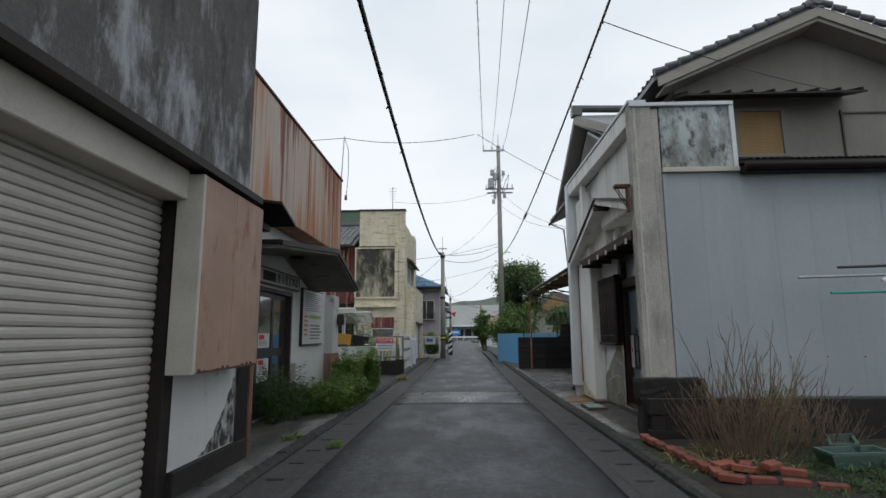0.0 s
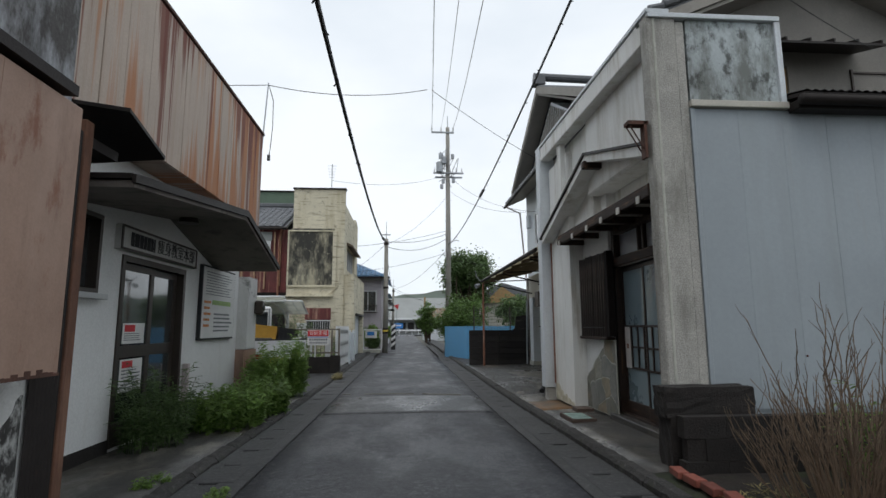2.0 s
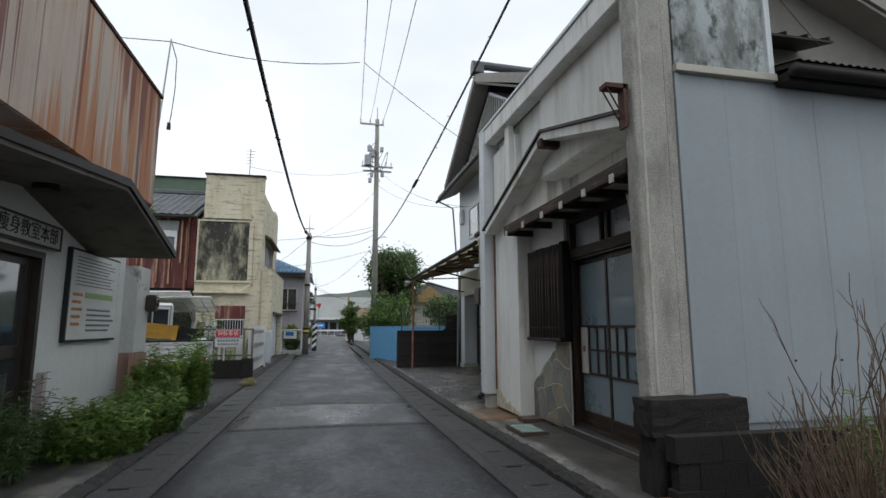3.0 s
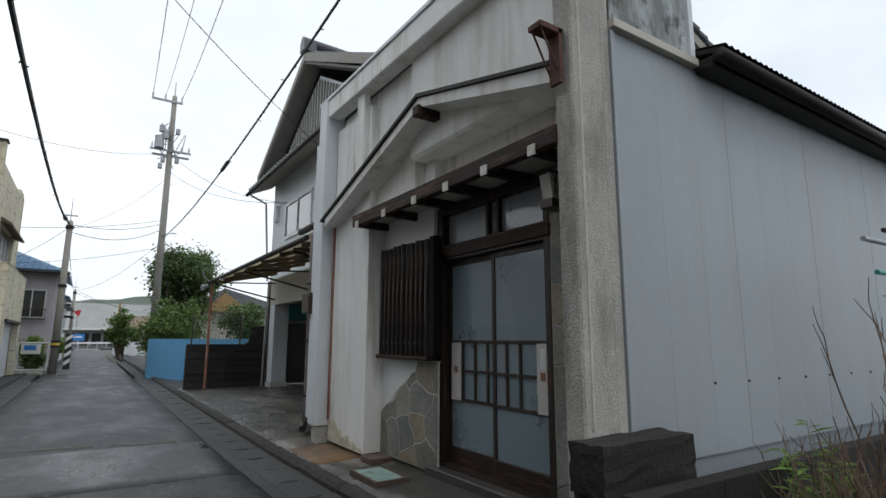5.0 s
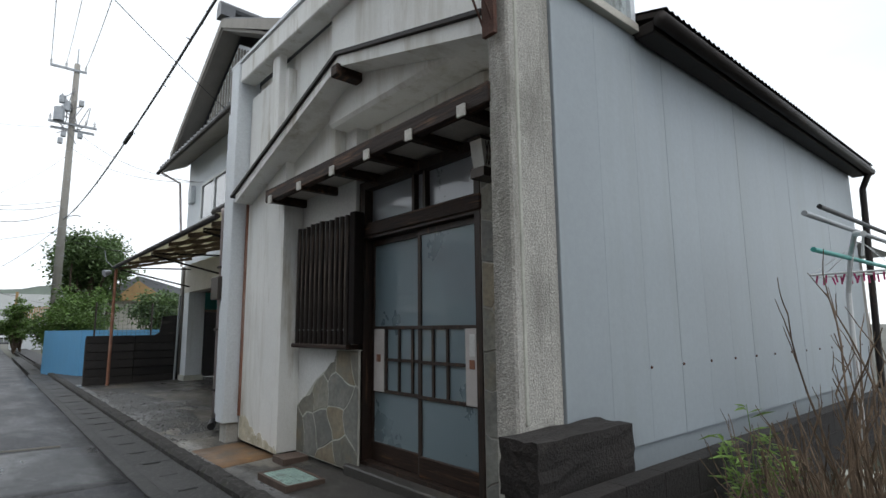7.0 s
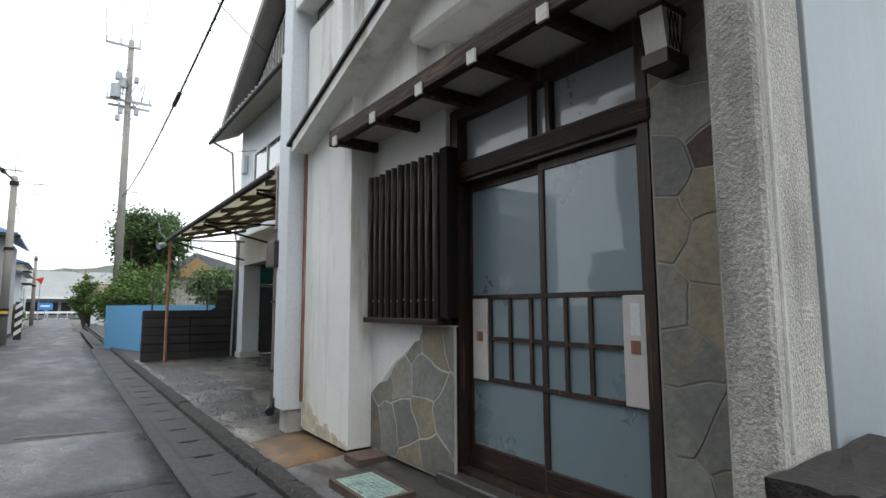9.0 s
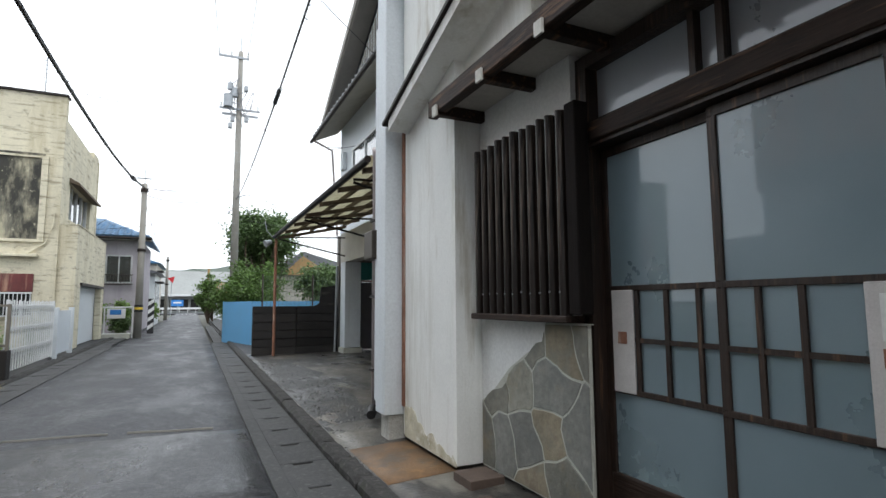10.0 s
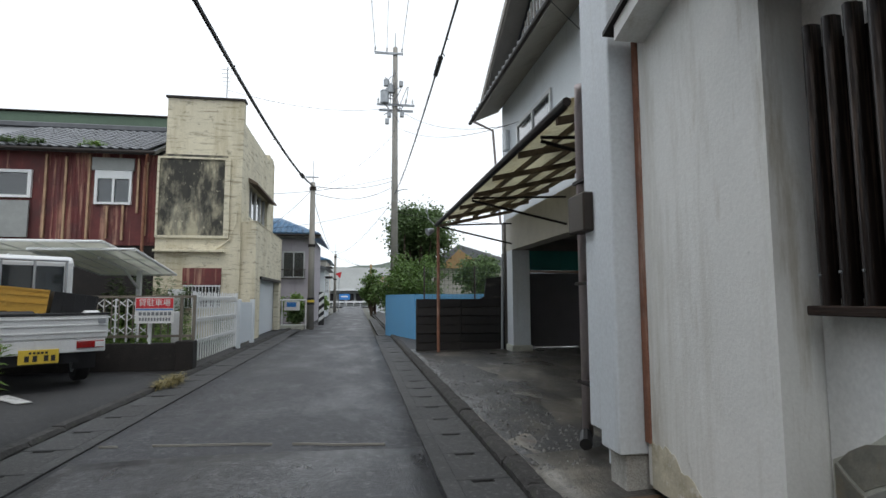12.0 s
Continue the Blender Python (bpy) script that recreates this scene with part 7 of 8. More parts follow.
def bare_shrub(cx, cy, seed, count, size, foot):
    rng = random.Random(seed)
    t = thing("bare_shrub", (cx, cy, 0.08), "leafless brown twiggy shrub in the garden soil", "shrub")
    bm = bm_new()

    def grow(p, d, ln, r, level):
        prev, k = p, 4
        for i in range(k):
            d = (d + Vector((rng.uniform(-1, 1), rng.uniform(-1, 1), rng.uniform(-0.4, 0.8))) * 0.13).normalized()
            q = prev + d * ln / k
            tube(bm, prev, q, r * (1 - i * 0.13), r * (1 - (i + 1) * 0.13), 5)
            prev = q
            if level < 2 and i > 0 and rng.random() < (0.9 if level == 0 else 0.55):
                e = (d + Vector((rng.uniform(-1, 1), rng.uniform(-1, 1), rng.uniform(0, 0.6))) * 0.55).normalized()
                grow(q, e, ln * rng.uniform(0.2, 0.42), r * 0.62, level + 1)

    for k in range(count):
        a = rng.uniform(0, 2 * math.pi)
        r = foot * math.sqrt(rng.random())
        o = 0.05 + 0.85 * r / foot * rng.uniform(0.4, 1.0)
        tall = size * rng.uniform(0.55, 1.0) * (1.3 - 0.65 * r / foot)
        bm.clear()
        grow(Vector((cx + r * math.cos(a) * 1.2, cy + r * math.sin(a), 0.06)), Vector((math.cos(a) * o, math.sin(a) * o * 0.8, 1)).normalized(), tall, 0.0085 - 0.004 * r / foot, 0)
        part("branch", bm.copy(), "twig", t)


bare_shrub(3.0, 6.05, 2, 150, 0.98, 0.36)
bare_shrub(3.75, 6.35, 8, 80, 0.62, 0.34)


def tree(name, cx, cy, h, spread, trunks, leaves, lsize, material, label, seed, bare=0.45, z0=-0.12):
    """A tree or bush: limbs run from the foot to leaf clumps that fill an uneven crown."""
    rng = random.Random(seed)
    t = thing(name, (cx, cy, z0), label, "tree" if "tree" in name else "bush")
    wood, lf = bm_new(), bm_new()
    r = spread * 0.5
    zc, rz = z0 + h * (0.5 + bare * 0.5), h * (1 - bare) * 0.5
    clumps = []
    while len(clumps) < 44:
        d = Vector((rng.gauss(0, 1), rng.gauss(0, 1), rng.gauss(0, 1))).normalized()
        s = rng.uniform(0.35, 0.95) * (0.9 + 0.35 * noise.noise(d * 1.7 + Vector((seed, 0, 0))))
        clumps.append(Vector((cx + d.x * r * s, cy + d.y * r * s, zc + d.z * rz * s)))
    for k, c in enumerate(clumps):
        a = 2 * math.pi * (k % trunks) / trunks
        foot = Vector((cx + 0.12 * spread * math.cos(a), cy + 0.12 * spread * math.sin(a), z0))
        m1 = foot.lerp(c, 0.4) + Vector((rng.uniform(-0.1, 0.1) * r, rng.uniform(-0.1, 0.1) * r, 0.12 * h))
        m2 = foot.lerp(c, 0.72) + Vector((rng.uniform(-0.1, 0.1) * r, rng.uniform(-0.1, 0.1) * r, 0.06 * h))
        w = 0.014 * h if h > 4 else 0.01 * h
        for p, q, ra, rb in ((foot, m1, w, w * 0.7), (m1, m2, w * 0.7, w * 0.45), (m2, c, w * 0.45, w * 0.2)):
            tube(wood, p, q, ra, rb, 6)
    for i in range(leaves):
        c = clumps[i % len(clumps)]
        g = Vector((rng.gauss(0, 1), rng.gauss(0, 1), rng.gauss(0, 0.8)))
        q = c + g * (0.12 + 0.035 * (i % 3)) * min(r, rz * 1.6)
        d = Vector((rng.uniform(-1, 1), rng.uniform(-1, 1), rng.uniform(-0.6, 0.6)))
        leaf_quad(lf, q, d, d.cross(Vector((rng.uniform(-1, 1), rng.uniform(-1, 1), 1))), lsize * rng.uniform(0.6, 1.3), lsize * 0.6)
    part("trunk", wood, "bark", t)
    tagged(part("crown", lf, material, t), kind="stuff")


tree("garden_tree", 4.1, 38.5, 6.6, 4.4, 5, 22000, 0.2, "leaf_dark", "broad evergreen tree with many bare stems", 31, 0.42)
tree("clipped_bush", 2.9, 32.0, 3.3, 2.4, 3, 8000, 0.15, "hedge_leaf", "rounded green bush behind the blue fence", 32, 0.2)
tree("clipped_bush", 2.4, 29.8, 2.7, 2.0, 3, 5200, 0.13, "hedge_leaf", "rounded green bush behind the blue fence", 33, 0.25)
tree("clipped_bush", 3.9, 34.5, 3.6, 1.8, 3, 4200, 0.16, "hedge_leaf", "rounded green bush behind the blue fence", 34, 0.2)
tree("round_tree", 5.8, 30.5, 3.4, 2.2, 3, 4600, 0.16, "leaf_dark", "rounded dark green tree beyond the driveway", 35, 0.35)
tree("roadside_tree", 1.95, 52, 4.0, 2.0, 3, 4200, 0.2, "hedge_leaf", "leafy green tree beside the lane", 36, 0.04)
tree("hedge_bush", -3.2, 34.6, 1.9, 1.5, 3, 3000, 0.14, "leaf", "green hedge behind the white fence", 37, 0.2)
tree("hedge_bush", -2.2, 35.2, 1.7, 1.2, 3, 2400, 0.14, "leaf", "green hedge behind the white fence", 38, 0.2)
tree("hedge_bush", -1.9, 33.2, 1.1, 0.9, 3, 2200, 0.1, "leaf_dark", "dark low shrub at the pole's foot", 39, 0.1)
tree("hedge_bush", -1.7, 47.0, 1.9, 1.0, 3, 2000, 0.14, "leaf", "green hedge along the lane", 40, 0.1)


# ---- corner stones, block wall, bricks, planters ----
def block_wall():
    w = thing("block_wall", (6, 7.05, 0), "dark stained concrete block wall along the flank", "wall")
    me = shared("block", box(bm_new(), 0.001, 0.389, 0, 0.12, 0.001, 0.189), "dark_block", 0.003)
    for c in range(19):
        for r in range(3):
            piece("block", me, w, Matrix.Translation((2.32 + c * 0.39 + (0.195 if r % 2 else 0), 7.0, 0.0 + r * 0.19)))
    part("mortar", box(bm_new(), 2.35, 9.7, 7.012, 7.108, 0.0, 0.555), "dark_block", w)
    s = thing("corner_stone", (2.7, 7.3, 0), "rough black stone block at the corner of the pier", "stone block")
    rng = random.Random(5)
    for z0, z1, x0, x1 in ((0.0, 0.52, 2.3, 3.08), (0.525, 0.8, 2.27, 3.12)):
        bm = box(bm_new(), x0, x1, 7.19, 7.44, z0, z1)
        bmesh.ops.subdivide_edges(bm, edges=bm.edges[:], cuts=5, use_grid_fill=True)
        for v in bm.verts:
            v.co += Vector((rng.uniform(-0.007, 0.007), rng.uniform(-0.007, 0.007), rng.uniform(-0.005, 0.007)))
        part("stone", bm, "dark_block", s)


block_wall()


def garden_bits():
    rng = random.Random(9)
    me = shared("garden_brick", box(bm_new(), -0.105, 0.105, -0.05, 0.05, -0.03, 0.03), "brick", 0.006)
    spots = [(2.23 + 0.012 * i + rng.uniform(-0.01, 0.01), 6.95 - 0.24 * i, 0.12, 84 + rng.uniform(-8, 8), 0) for i in range(8)]
    spots += [(2.36 + 0.23 * i, 5.1 - 0.1 * i + rng.uniform(-0.05, 0.05), 0.12, -25 + rng.uniform(-15, 15), 0) for i in range(4)]
    spots += [(2.48, 5.5, 0.13, 20, 8), (2.62, 5.36, 0.13, -40, -6), (2.72, 5.55, 0.12, 60, 4), (2.9, 5.42, 0.12, 10, 5), (3.0, 5.25, 0.13, -30, 0), (2.82, 5.28, 0.18, 35, 10), (2.6, 5.62, 0.11, 75, 0)]
    for x, y, z, a, k in spots:
        ob = new("garden_brick", me)
        ob.matrix_basis = pose(x, y, z, k, 0, a)
        tagged(ob, "loose red brick edging the garden soil", "brick", "bricks edging the garden")
    bm = bm_new()
    o, i_, h = (0.31, 0.11), (0.29, 0.09), 0.17
    lo, li = [(-o[0] * 0.85, -o[1] * 0.85), (o[0] * 0.85, -o[1] * 0.85), (o[0] * 0.85, o[1] * 0.85), (-o[0] * 0.85, o[1] * 0.85)], None
    bot = [bm.verts.new((x, y, 0)) for x, y in lo]
    top = [bm.verts.new((x / 0.85, y / 0.85, h)) for x, y in lo]
    rim = [bm.verts.new((x / 0.85 * 1.06, y / 0.85 * 1.12, h)) for x, y in lo]
    rim2 = [bm.verts.new((x / 0.85 * 1.06, y / 0.85 * 1.12, h - 0.025)) for x, y in lo]
    inn = [bm.verts.new((x / 0.85 * 0.94, y / 0.85 * 0.88, h)) for x, y in lo]
    inb = [bm.verts.new((x / 0.85 * 0.88, y / 0.85 * 0.84, h * 0.6)) for x, y in lo]
    bm.faces.new(bot)
    bm.faces.new(inb)
    for k in range(4):
        j = (k + 1) % 4
        for a, b in ((bot, rim2), (rim2, rim), (rim, inn), (inn, inb)):
            bm.faces.new((a[k], a[j], b[j], b[k]))
    for v in top:
        bm.verts.remove(v)
    pm = shared("planter_box", bm, "planter")
    for x, y, z, a, k in ((3.75, 5.55, 0.1, 8, 4), (3.95, 5.95, 0.12, 60, -8)):
        ob = new("planter_box", pm)
        ob.matrix_basis = pose(x, y, z, k, 0, a)
        tagged(ob, "empty dusty green plastic planter box on the soil", "planter", "planters in the garden")
    # drying stand
    d = thing("laundry_stand", (5.4, 6.4, 0.08), "outdoor laundry stand with steel poles in the garden", "laundry stand")
    part("pole", tube(bm_new(), (3.98, 6.46, 2.03), (6.9, 6.5, 2.1), 0.017, 0.017, 10), "steel_grey", d, "long steel drying pole")
    part("pole", tube(bm_new(), (4.39, 6.54, 1.85), (6.9, 6.6, 1.9), 0.017, 0.017, 10), "teal", d, "teal coated drying pole")
    part("pole", tube(bm_new(), (4.48, 6.5, 2.15), (6.9, 6.55, 2.22), 0.017, 0.017, 10), "black_plastic", d, "dark drying pole")
    part("arm", path_tube(bm_new(), [(4.85, 6.35, 1.98), (5.1, 6.45, 2.02), (5.4, 6.55, 1.92), (5.5, 6.62, 1.6), (5.5, 6.64, 0.1)], 0.02, 8), "white_metal", d, "white curved stand arm")
    part("foot", tube(bm_new(), (5.5, 6.64, 0.06), (5.5, 6.64, 0.2), 0.22, 0.17, 16), "mortar_joint", d, "concrete foot")
    hg = thing("peg_hanger", (5.6, 6.57, 1.7), "white square hanger with pink clothes pegs", "peg hanger")
    bm = bm_new()
    for a, b in (((5.45, 6.3), (5.75, 6.3)), ((5.75, 6.3), (5.75, 6.85)), ((5.75, 6.85), (5.45, 6.85)), ((5.45, 6.85), (5.45, 6.3))):
        tube(bm, (*a, 1.76), (*b, 1.76), 0.009, 0.009, 6)
    for x, y in ((5.45, 6.3), (5.75, 6.85), (5.75, 6.3), (5.45, 6.85)):
        tube(bm, (x, y, 1.76), (5.6, 6.52, 2.02), 0.003, 0.003, 4)
    tube(bm, (5.6, 6.52, 1.9), (5.6, 6.5, 2.07), 0.012, 0.008, 6)
    part("frame", bm, "white_metal", hg)
    peg = shared("peg", box(bm_new(), -0.004, 0.004, -0.006, 0.006, -0.065, 0), "pink")
    for i in range(18):
        piece("peg", peg, hg, Matrix.Translation((5.45 + 0.3 * (i % 2), 6.31 + i * 0.031, 1.752)) @ Matrix.Rotation(random.uniform(-0.3, 0.3), 4, "X"))


garden_bits()


def lids():
    l = thing("meter_lid", (2.33, 10.0, 0.07), "pale green ribbed water meter lid in the pavement", "manhole lid")
    bm = box(bm_new(), 2.19, 2.48, 9.74, 10.26, 0.06, 0.105)
    part("plate", bm, "lid_blue", l, "", 0.004)
    bm = bm_new()
    for i in range(7):
        for j in range(11):
            box(bm, 2.21 + i * 0.037, 2.235 + i * 0.037, 9.77 + j * 0.043, 9.8 + j * 0.043, 0.105, 0.11)
    part("studs", bm, "lid_blue", l)
    part("rim", wall_z_ring(2.16, 2.51, 9.71, 10.29, 0.04, 0.108, 0.028), "iron_lid", l)
    l = thing("iron_lid", (2.63, 10.65, 0.08), "small rusty iron lid in the pavement", "manhole lid")
    part("plate", box(bm_new(), 2.5, 2.76, 10.52, 10.78, 0.06, 0.122), "iron_lid", l, "", 0.004)


def wall_z_ring(x0, x1, y0, y1, z0, z1, w):
    bm = bm_new()
    for b in ((x0, x1, y0, y0 + w), (x0, x1, y1 - w, y1), (x0, x0 + w, y0 + w, y1 - w), (x1 - w, x1, y0 + w, y1 - w)):
        box(bm, *b, z0, z1)
    return bm


lids()


# ---- poles and wires ----
def big_pole():
    p = thing("utility_pole", (2.56, 35.5, -0.1), "tall concrete utility pole with crossarms and a transformer", "utility pole")
    X, Y = 2.56, 35.5
    part("mast", tube(bm_new(), (X, Y, -0.1), (X, Y, 14.2), 0.2, 0.12, 16), "pole", p, "", smooth=True)
    part("spike", tube(bm_new(), (X, Y, 14.2), (X, Y, 15.0), 0.03, 0.02, 8), "steel_grey", p)
    part("top_arm", box(bm_new(), 1.5, 2.95, Y - 0.16, Y - 0.08, 13.78, 13.88), "steel_grey", p, "galvanised upper crossarm")
    part("low_arm", box(bm_new(), 1.62, 3.55, Y - 0.18, Y - 0.1, 11.05, 11.15), "steel_grey", p, "galvanised lower crossarm")
    part("low_arm", box(bm_new(), 1.75, 3.5, Y + 0.1, Y + 0.18, 10.85, 10.95), "steel_grey", p)
    for x, z in ((1.53, 13.88), (2.12, 13.88), (2.9, 13.88), (1.7, 11.15), (2.1, 11.15), (3.1, 11.15), (3.45, 11.15)):
        bm = bm_new()
        for k in range(3):
            tube(bm, (x, Y - 0.12, z + k * 0.09), (x, Y - 0.12, z + 0.05 + k * 0.09), 0.06, 0.045, 8)
        tube(bm, (x, Y - 0.12, z), (x, Y - 0.12, z + 0.32), 0.02, 0.02, 6)
        part("insulator", bm, "white_metal", p)
    for x, z, r, hh in ((2.02, 11.45, 0.22, 0.6), (2.3, 11.9, 0.16, 0.4), (2.1, 12.2, 0.14, 0.3)):
        tr = part("transformer", tube(bm_new(), (x, Y - 0.2, z - hh / 2), (x, Y - 0.2, z + hh / 2), r, r, 16), "steel_grey", p, "grey pole-mounted transformer")
        part("lid", tube(bm_new(), (x, Y - 0.2, z + hh / 2), (x, Y - 0.2, z + hh / 2 + 0.06), r * 1.06, r * 0.8, 16), "steel_grey", tr)
    for x, z in ((2.15, 10.2), (2.85, 12.2), (2.9, 10.6), (2.25, 10.55)):
        part("fitting", box(bm_new(), x - 0.1, x + 0.1, Y - 0.3, Y - 0.1, z - 0.14, z + 0.14), "steel_grey", p, "small switch box", 0.02)
    rng = random.Random(21)
    for k in range(14):
        a = Vector((X + rng.uniform(-0.6, 0.2), Y - 0.25, rng.uniform(10.3, 12.6)))
        b = Vector((X + rng.uniform(-0.5, 0.7), Y - 0.2, a.z + rng.uniform(-1.2, 1.6)))
        mid = (a + b) / 2 + Vector((rng.uniform(-0.4, 0.4), -0.1, -0.25))
        part("jumper", path_tube(bm_new(), [a, (a + mid) / 2 + Vector((0.05, 0, -0.08)), mid, (b + mid) / 2, b], 0.02, 5), "cable_grey", p)
    bm = bm_new()
    for i in range(16):
        tube(bm, (X - 0.22 if i % 2 else X, Y - 0.16, 3.0 + i * 0.45), (X if i % 2 else X + 0.22, Y - 0.16, 3.0 + i * 0.45), 0.012, 0.012, 4)
    part("step_bolts", bm, "steel_grey", p)
    part("lamp_arm", path_tube(bm_new(), [(X, Y - 0.15, 6.6), (X + 0.5, Y - 0.2, 6.75), (X + 0.65, Y - 0.2, 6.7)], 0.025, 6), "steel_grey", p)


big_pole()


def small_pole(name, x, y, h, r, label):
    p = thing(name, (x, y, -0.1), label, "utility pole")
    part("mast", tube(bm_new(), (x, y, -0.1), (x, y, h), r, r * 0.72, 14), "pole", p, smooth=True)
    part("spike", tube(bm_new(), (x, y, h), (x, y, h + 1.0), 0.02, 0.012, 6), "steel_grey", p)
    part("arm", box(bm_new(), x - 0.3, x + 0.25, y - 0.1, y - 0.05, h + 0.2, h + 0.25), "steel_grey", p)
    part("clamp", tube(bm_new(), (x, y, h - 0.35), (x, y, h - 0.2), r, r, 12), "dark_metal", p)
    part("clamp", tube(bm_new(), (x, y, h * 0.55), (x, y, h * 0.55 + 0.12), r * 1.05, r * 1.05, 12), "dark_metal", p)
    if y < 40:
        bd = part("marker_band", tube(bm_new(), (x, y, 1.0), (x, y, 1.3), r * 1.06, r * 1.06, 14), "black_plastic", p, "black band with yellow marks")
        part("band_mark", tube(bm_new(), (x, y, 1.1), (x, y, 1.2), r * 1.08, r * 1.08, 14), "plate_yellow", bd)
        sg = part("reflector_board", box(bm_new(), x + 0.32, x + 0.56, y + 0.2, y + 0.24, 0.1, 1.55), "ink", p, "black and white striped reflector board")
        for k in range(4):
            part("stripe", prism(bm_new(), [(x + 0.33, y + 0.195, 0.25 + k * 0.33), (x + 0.55, y + 0.195, 0.42 + k * 0.33), (x + 0.55, y + 0.195, 0.58 + k * 0.33), (x + 0.33, y + 0.195, 0.41 + k * 0.33)], (0, 0.004, 0)), "white_metal", sg)


small_pole("lane_pole", -1.22, 32.6, 6.35, 0.15, "slim concrete pole carrying the telephone cable")
small_pole("lane_pole", -1.45, 62, 5.6, 0.15, "slim concrete pole further down the lane")


def wire(name, a, b, sag, r, material="cable", label="", kinks=0.0, seed=0, sleeve=None):
    rng = random.Random(seed)
    a, b = Vector(a), Vector(b)
    n = 36
    pts = []
    for i in range(n + 1):
        s = i / n
        q = a + (b - a) * s
        q.z -= 4 * sag * s * (1 - s)
        pts.append(q)
    bm = path_tube(bm_new(), pts, r, 5)
    ob = tagged(solid(name, bm, material), label or "thin dark overhead wire between the poles", "overhead wire", "overhead wires")
    if kinks:
        bm = bm_new()
        for i in range(n):
            for k in range(3):
                q = pts[i] + (pts[i + 1] - pts[i]) * ((k + rng.random()) / 3)
                e = q + Vector((rng.uniform(-1, 1), rng.uniform(-1, 1), rng.uniform(-1, 0.6))) * kinks
                tube(bm, q, e, r * 0.5, r * 0.35, 4)
        tagged(part("wire_tie", bm, material, ob, "twisted spacer ties"), kind="stuff")
    if sleeve:
        i = int(sleeve * n)
        part("sleeve", tube(bm_new(), pts[i], pts[i] + (pts[i + 1] - pts[i]).normalized() * 0.75, r * 2.4, r * 2.4, 8), "cable", ob, "black splice sleeve")
    return ob


wire("telephone_cable", (-1.22, 32.6, 6.2), (-1.0, -6, 6.0), 1.4, 0.03, "cable", "thick black telephone cable along the lane", 0.05, 1, 0.12)
wire("telephone_cable", (-1.24, 32.6, 6.26), (-1.02, -6, 6.07), 1.4, 0.008, "cable", "thin messenger wire beside the telephone cable", 0.0, 2)
wire("power_cable", (2.56, 35.5, 6.5), (1.6, -6, 6.5), 1.2, 0.018, "cable", "twisted low-voltage cable along the lane", 0.06, 3, 0.42)
wire("power_line", (1.53, 35.4, 14.1), (-0.4, -6, 8.0), 1.4, 0.012, "cable_grey", "bare high-voltage line with spacers", 0.06, 4)
wire("power_line", (2.12, 35.4, 14.1), (0.3, -6, 8.2), 1.4, 0.010, "cable_grey", "bare high-voltage line above the lane", 0.0, 5)
wire("power_line", (2.9, 35.4, 14.1), (0.8, -6, 8.25), 1.4, 0.012, "cable_grey", "bare high-voltage line with spacers", 0.05, 6)
wire("drop_wire", (-3.1, 13.45, 6.55), (0.35, 13.9, 6.75), 0.18, 0.008)
wire("drop_wire", (0.45, 13.9, 6.75), (5.2, 17.5, 5.6), 0.15, 0.007)
wire("drop_wire", (-3.1, 13.45, 6.55), (-9, 12, 6.0), 0.1, 0.008)
wire("drop_wire", (2.5, 35.4, 11.0), (-3.6, 27.0, 8.2), 0.4, 0.008)
wire("drop_wire", (2.6, 35.4, 11.0), (4.6, 21.5, 5.6), 0.5, 0.008)
wire("drop_wire", (2.6, 35.4, 10.0), (4.6, 20.5, 5.4), 0.5, 0.008)
wire("drop_wire", (2.5, 35.5, 9.6), (-1.2, 32.6, 6.0), 0.35, 0.008)
wire("drop_wire", (-1.2, 32.6, 6.2), (2.5, 35.5, 7.2), 0.25, 0.014)
wire("drop_wire", (-1.2, 32.6, 5.9), (2.5, 35.5, 6.9), 0.45, 0.014)
wire("drop_wire", (-1.45, 62, 5.6), (2.5, 35.5, 6.2), 0.6, 0.012)
wire("drop_wire", (-1.2, 32.6, 5.7), (-1.45, 62, 5.5), 0.6, 0.014)
wire("drop_wire", (-1.2, 32.6, 6.1), (-5.0, 37.8, 4.4), 0.3, 0.01)
wire("drop_wire", (2.56, 35.5, 6.4), (8.5, 42.0, 4.0), 0.3, 0.012)
wire("drop_wire", (2.56, 35.5, 7.4), (-5.5, 35.0, 6.2), 0.3, 0.012)
wire("drop_wire", (2.56, 35.5, 6.0), (-5.2, 38.0, 4.9), 0.3, 0.01)
wire("drop_wire", (-1.45, 62, 5.4), (2.0, 60.0, 4.2), 0.2, 0.014)
wire("drop_wire", (-1.45, 62, 5.6), (10.0, 112, 6.0), 0.8, 0.016)
wire("drop_wire", (2.56, 35.5, 5.6), (10.4, 27, 4.2), 0.4, 0.01)
wire("drop_wire", (1.9, 6.6, 5.48), (7.95, 10.42, 6.1), 0.12, 0.007)


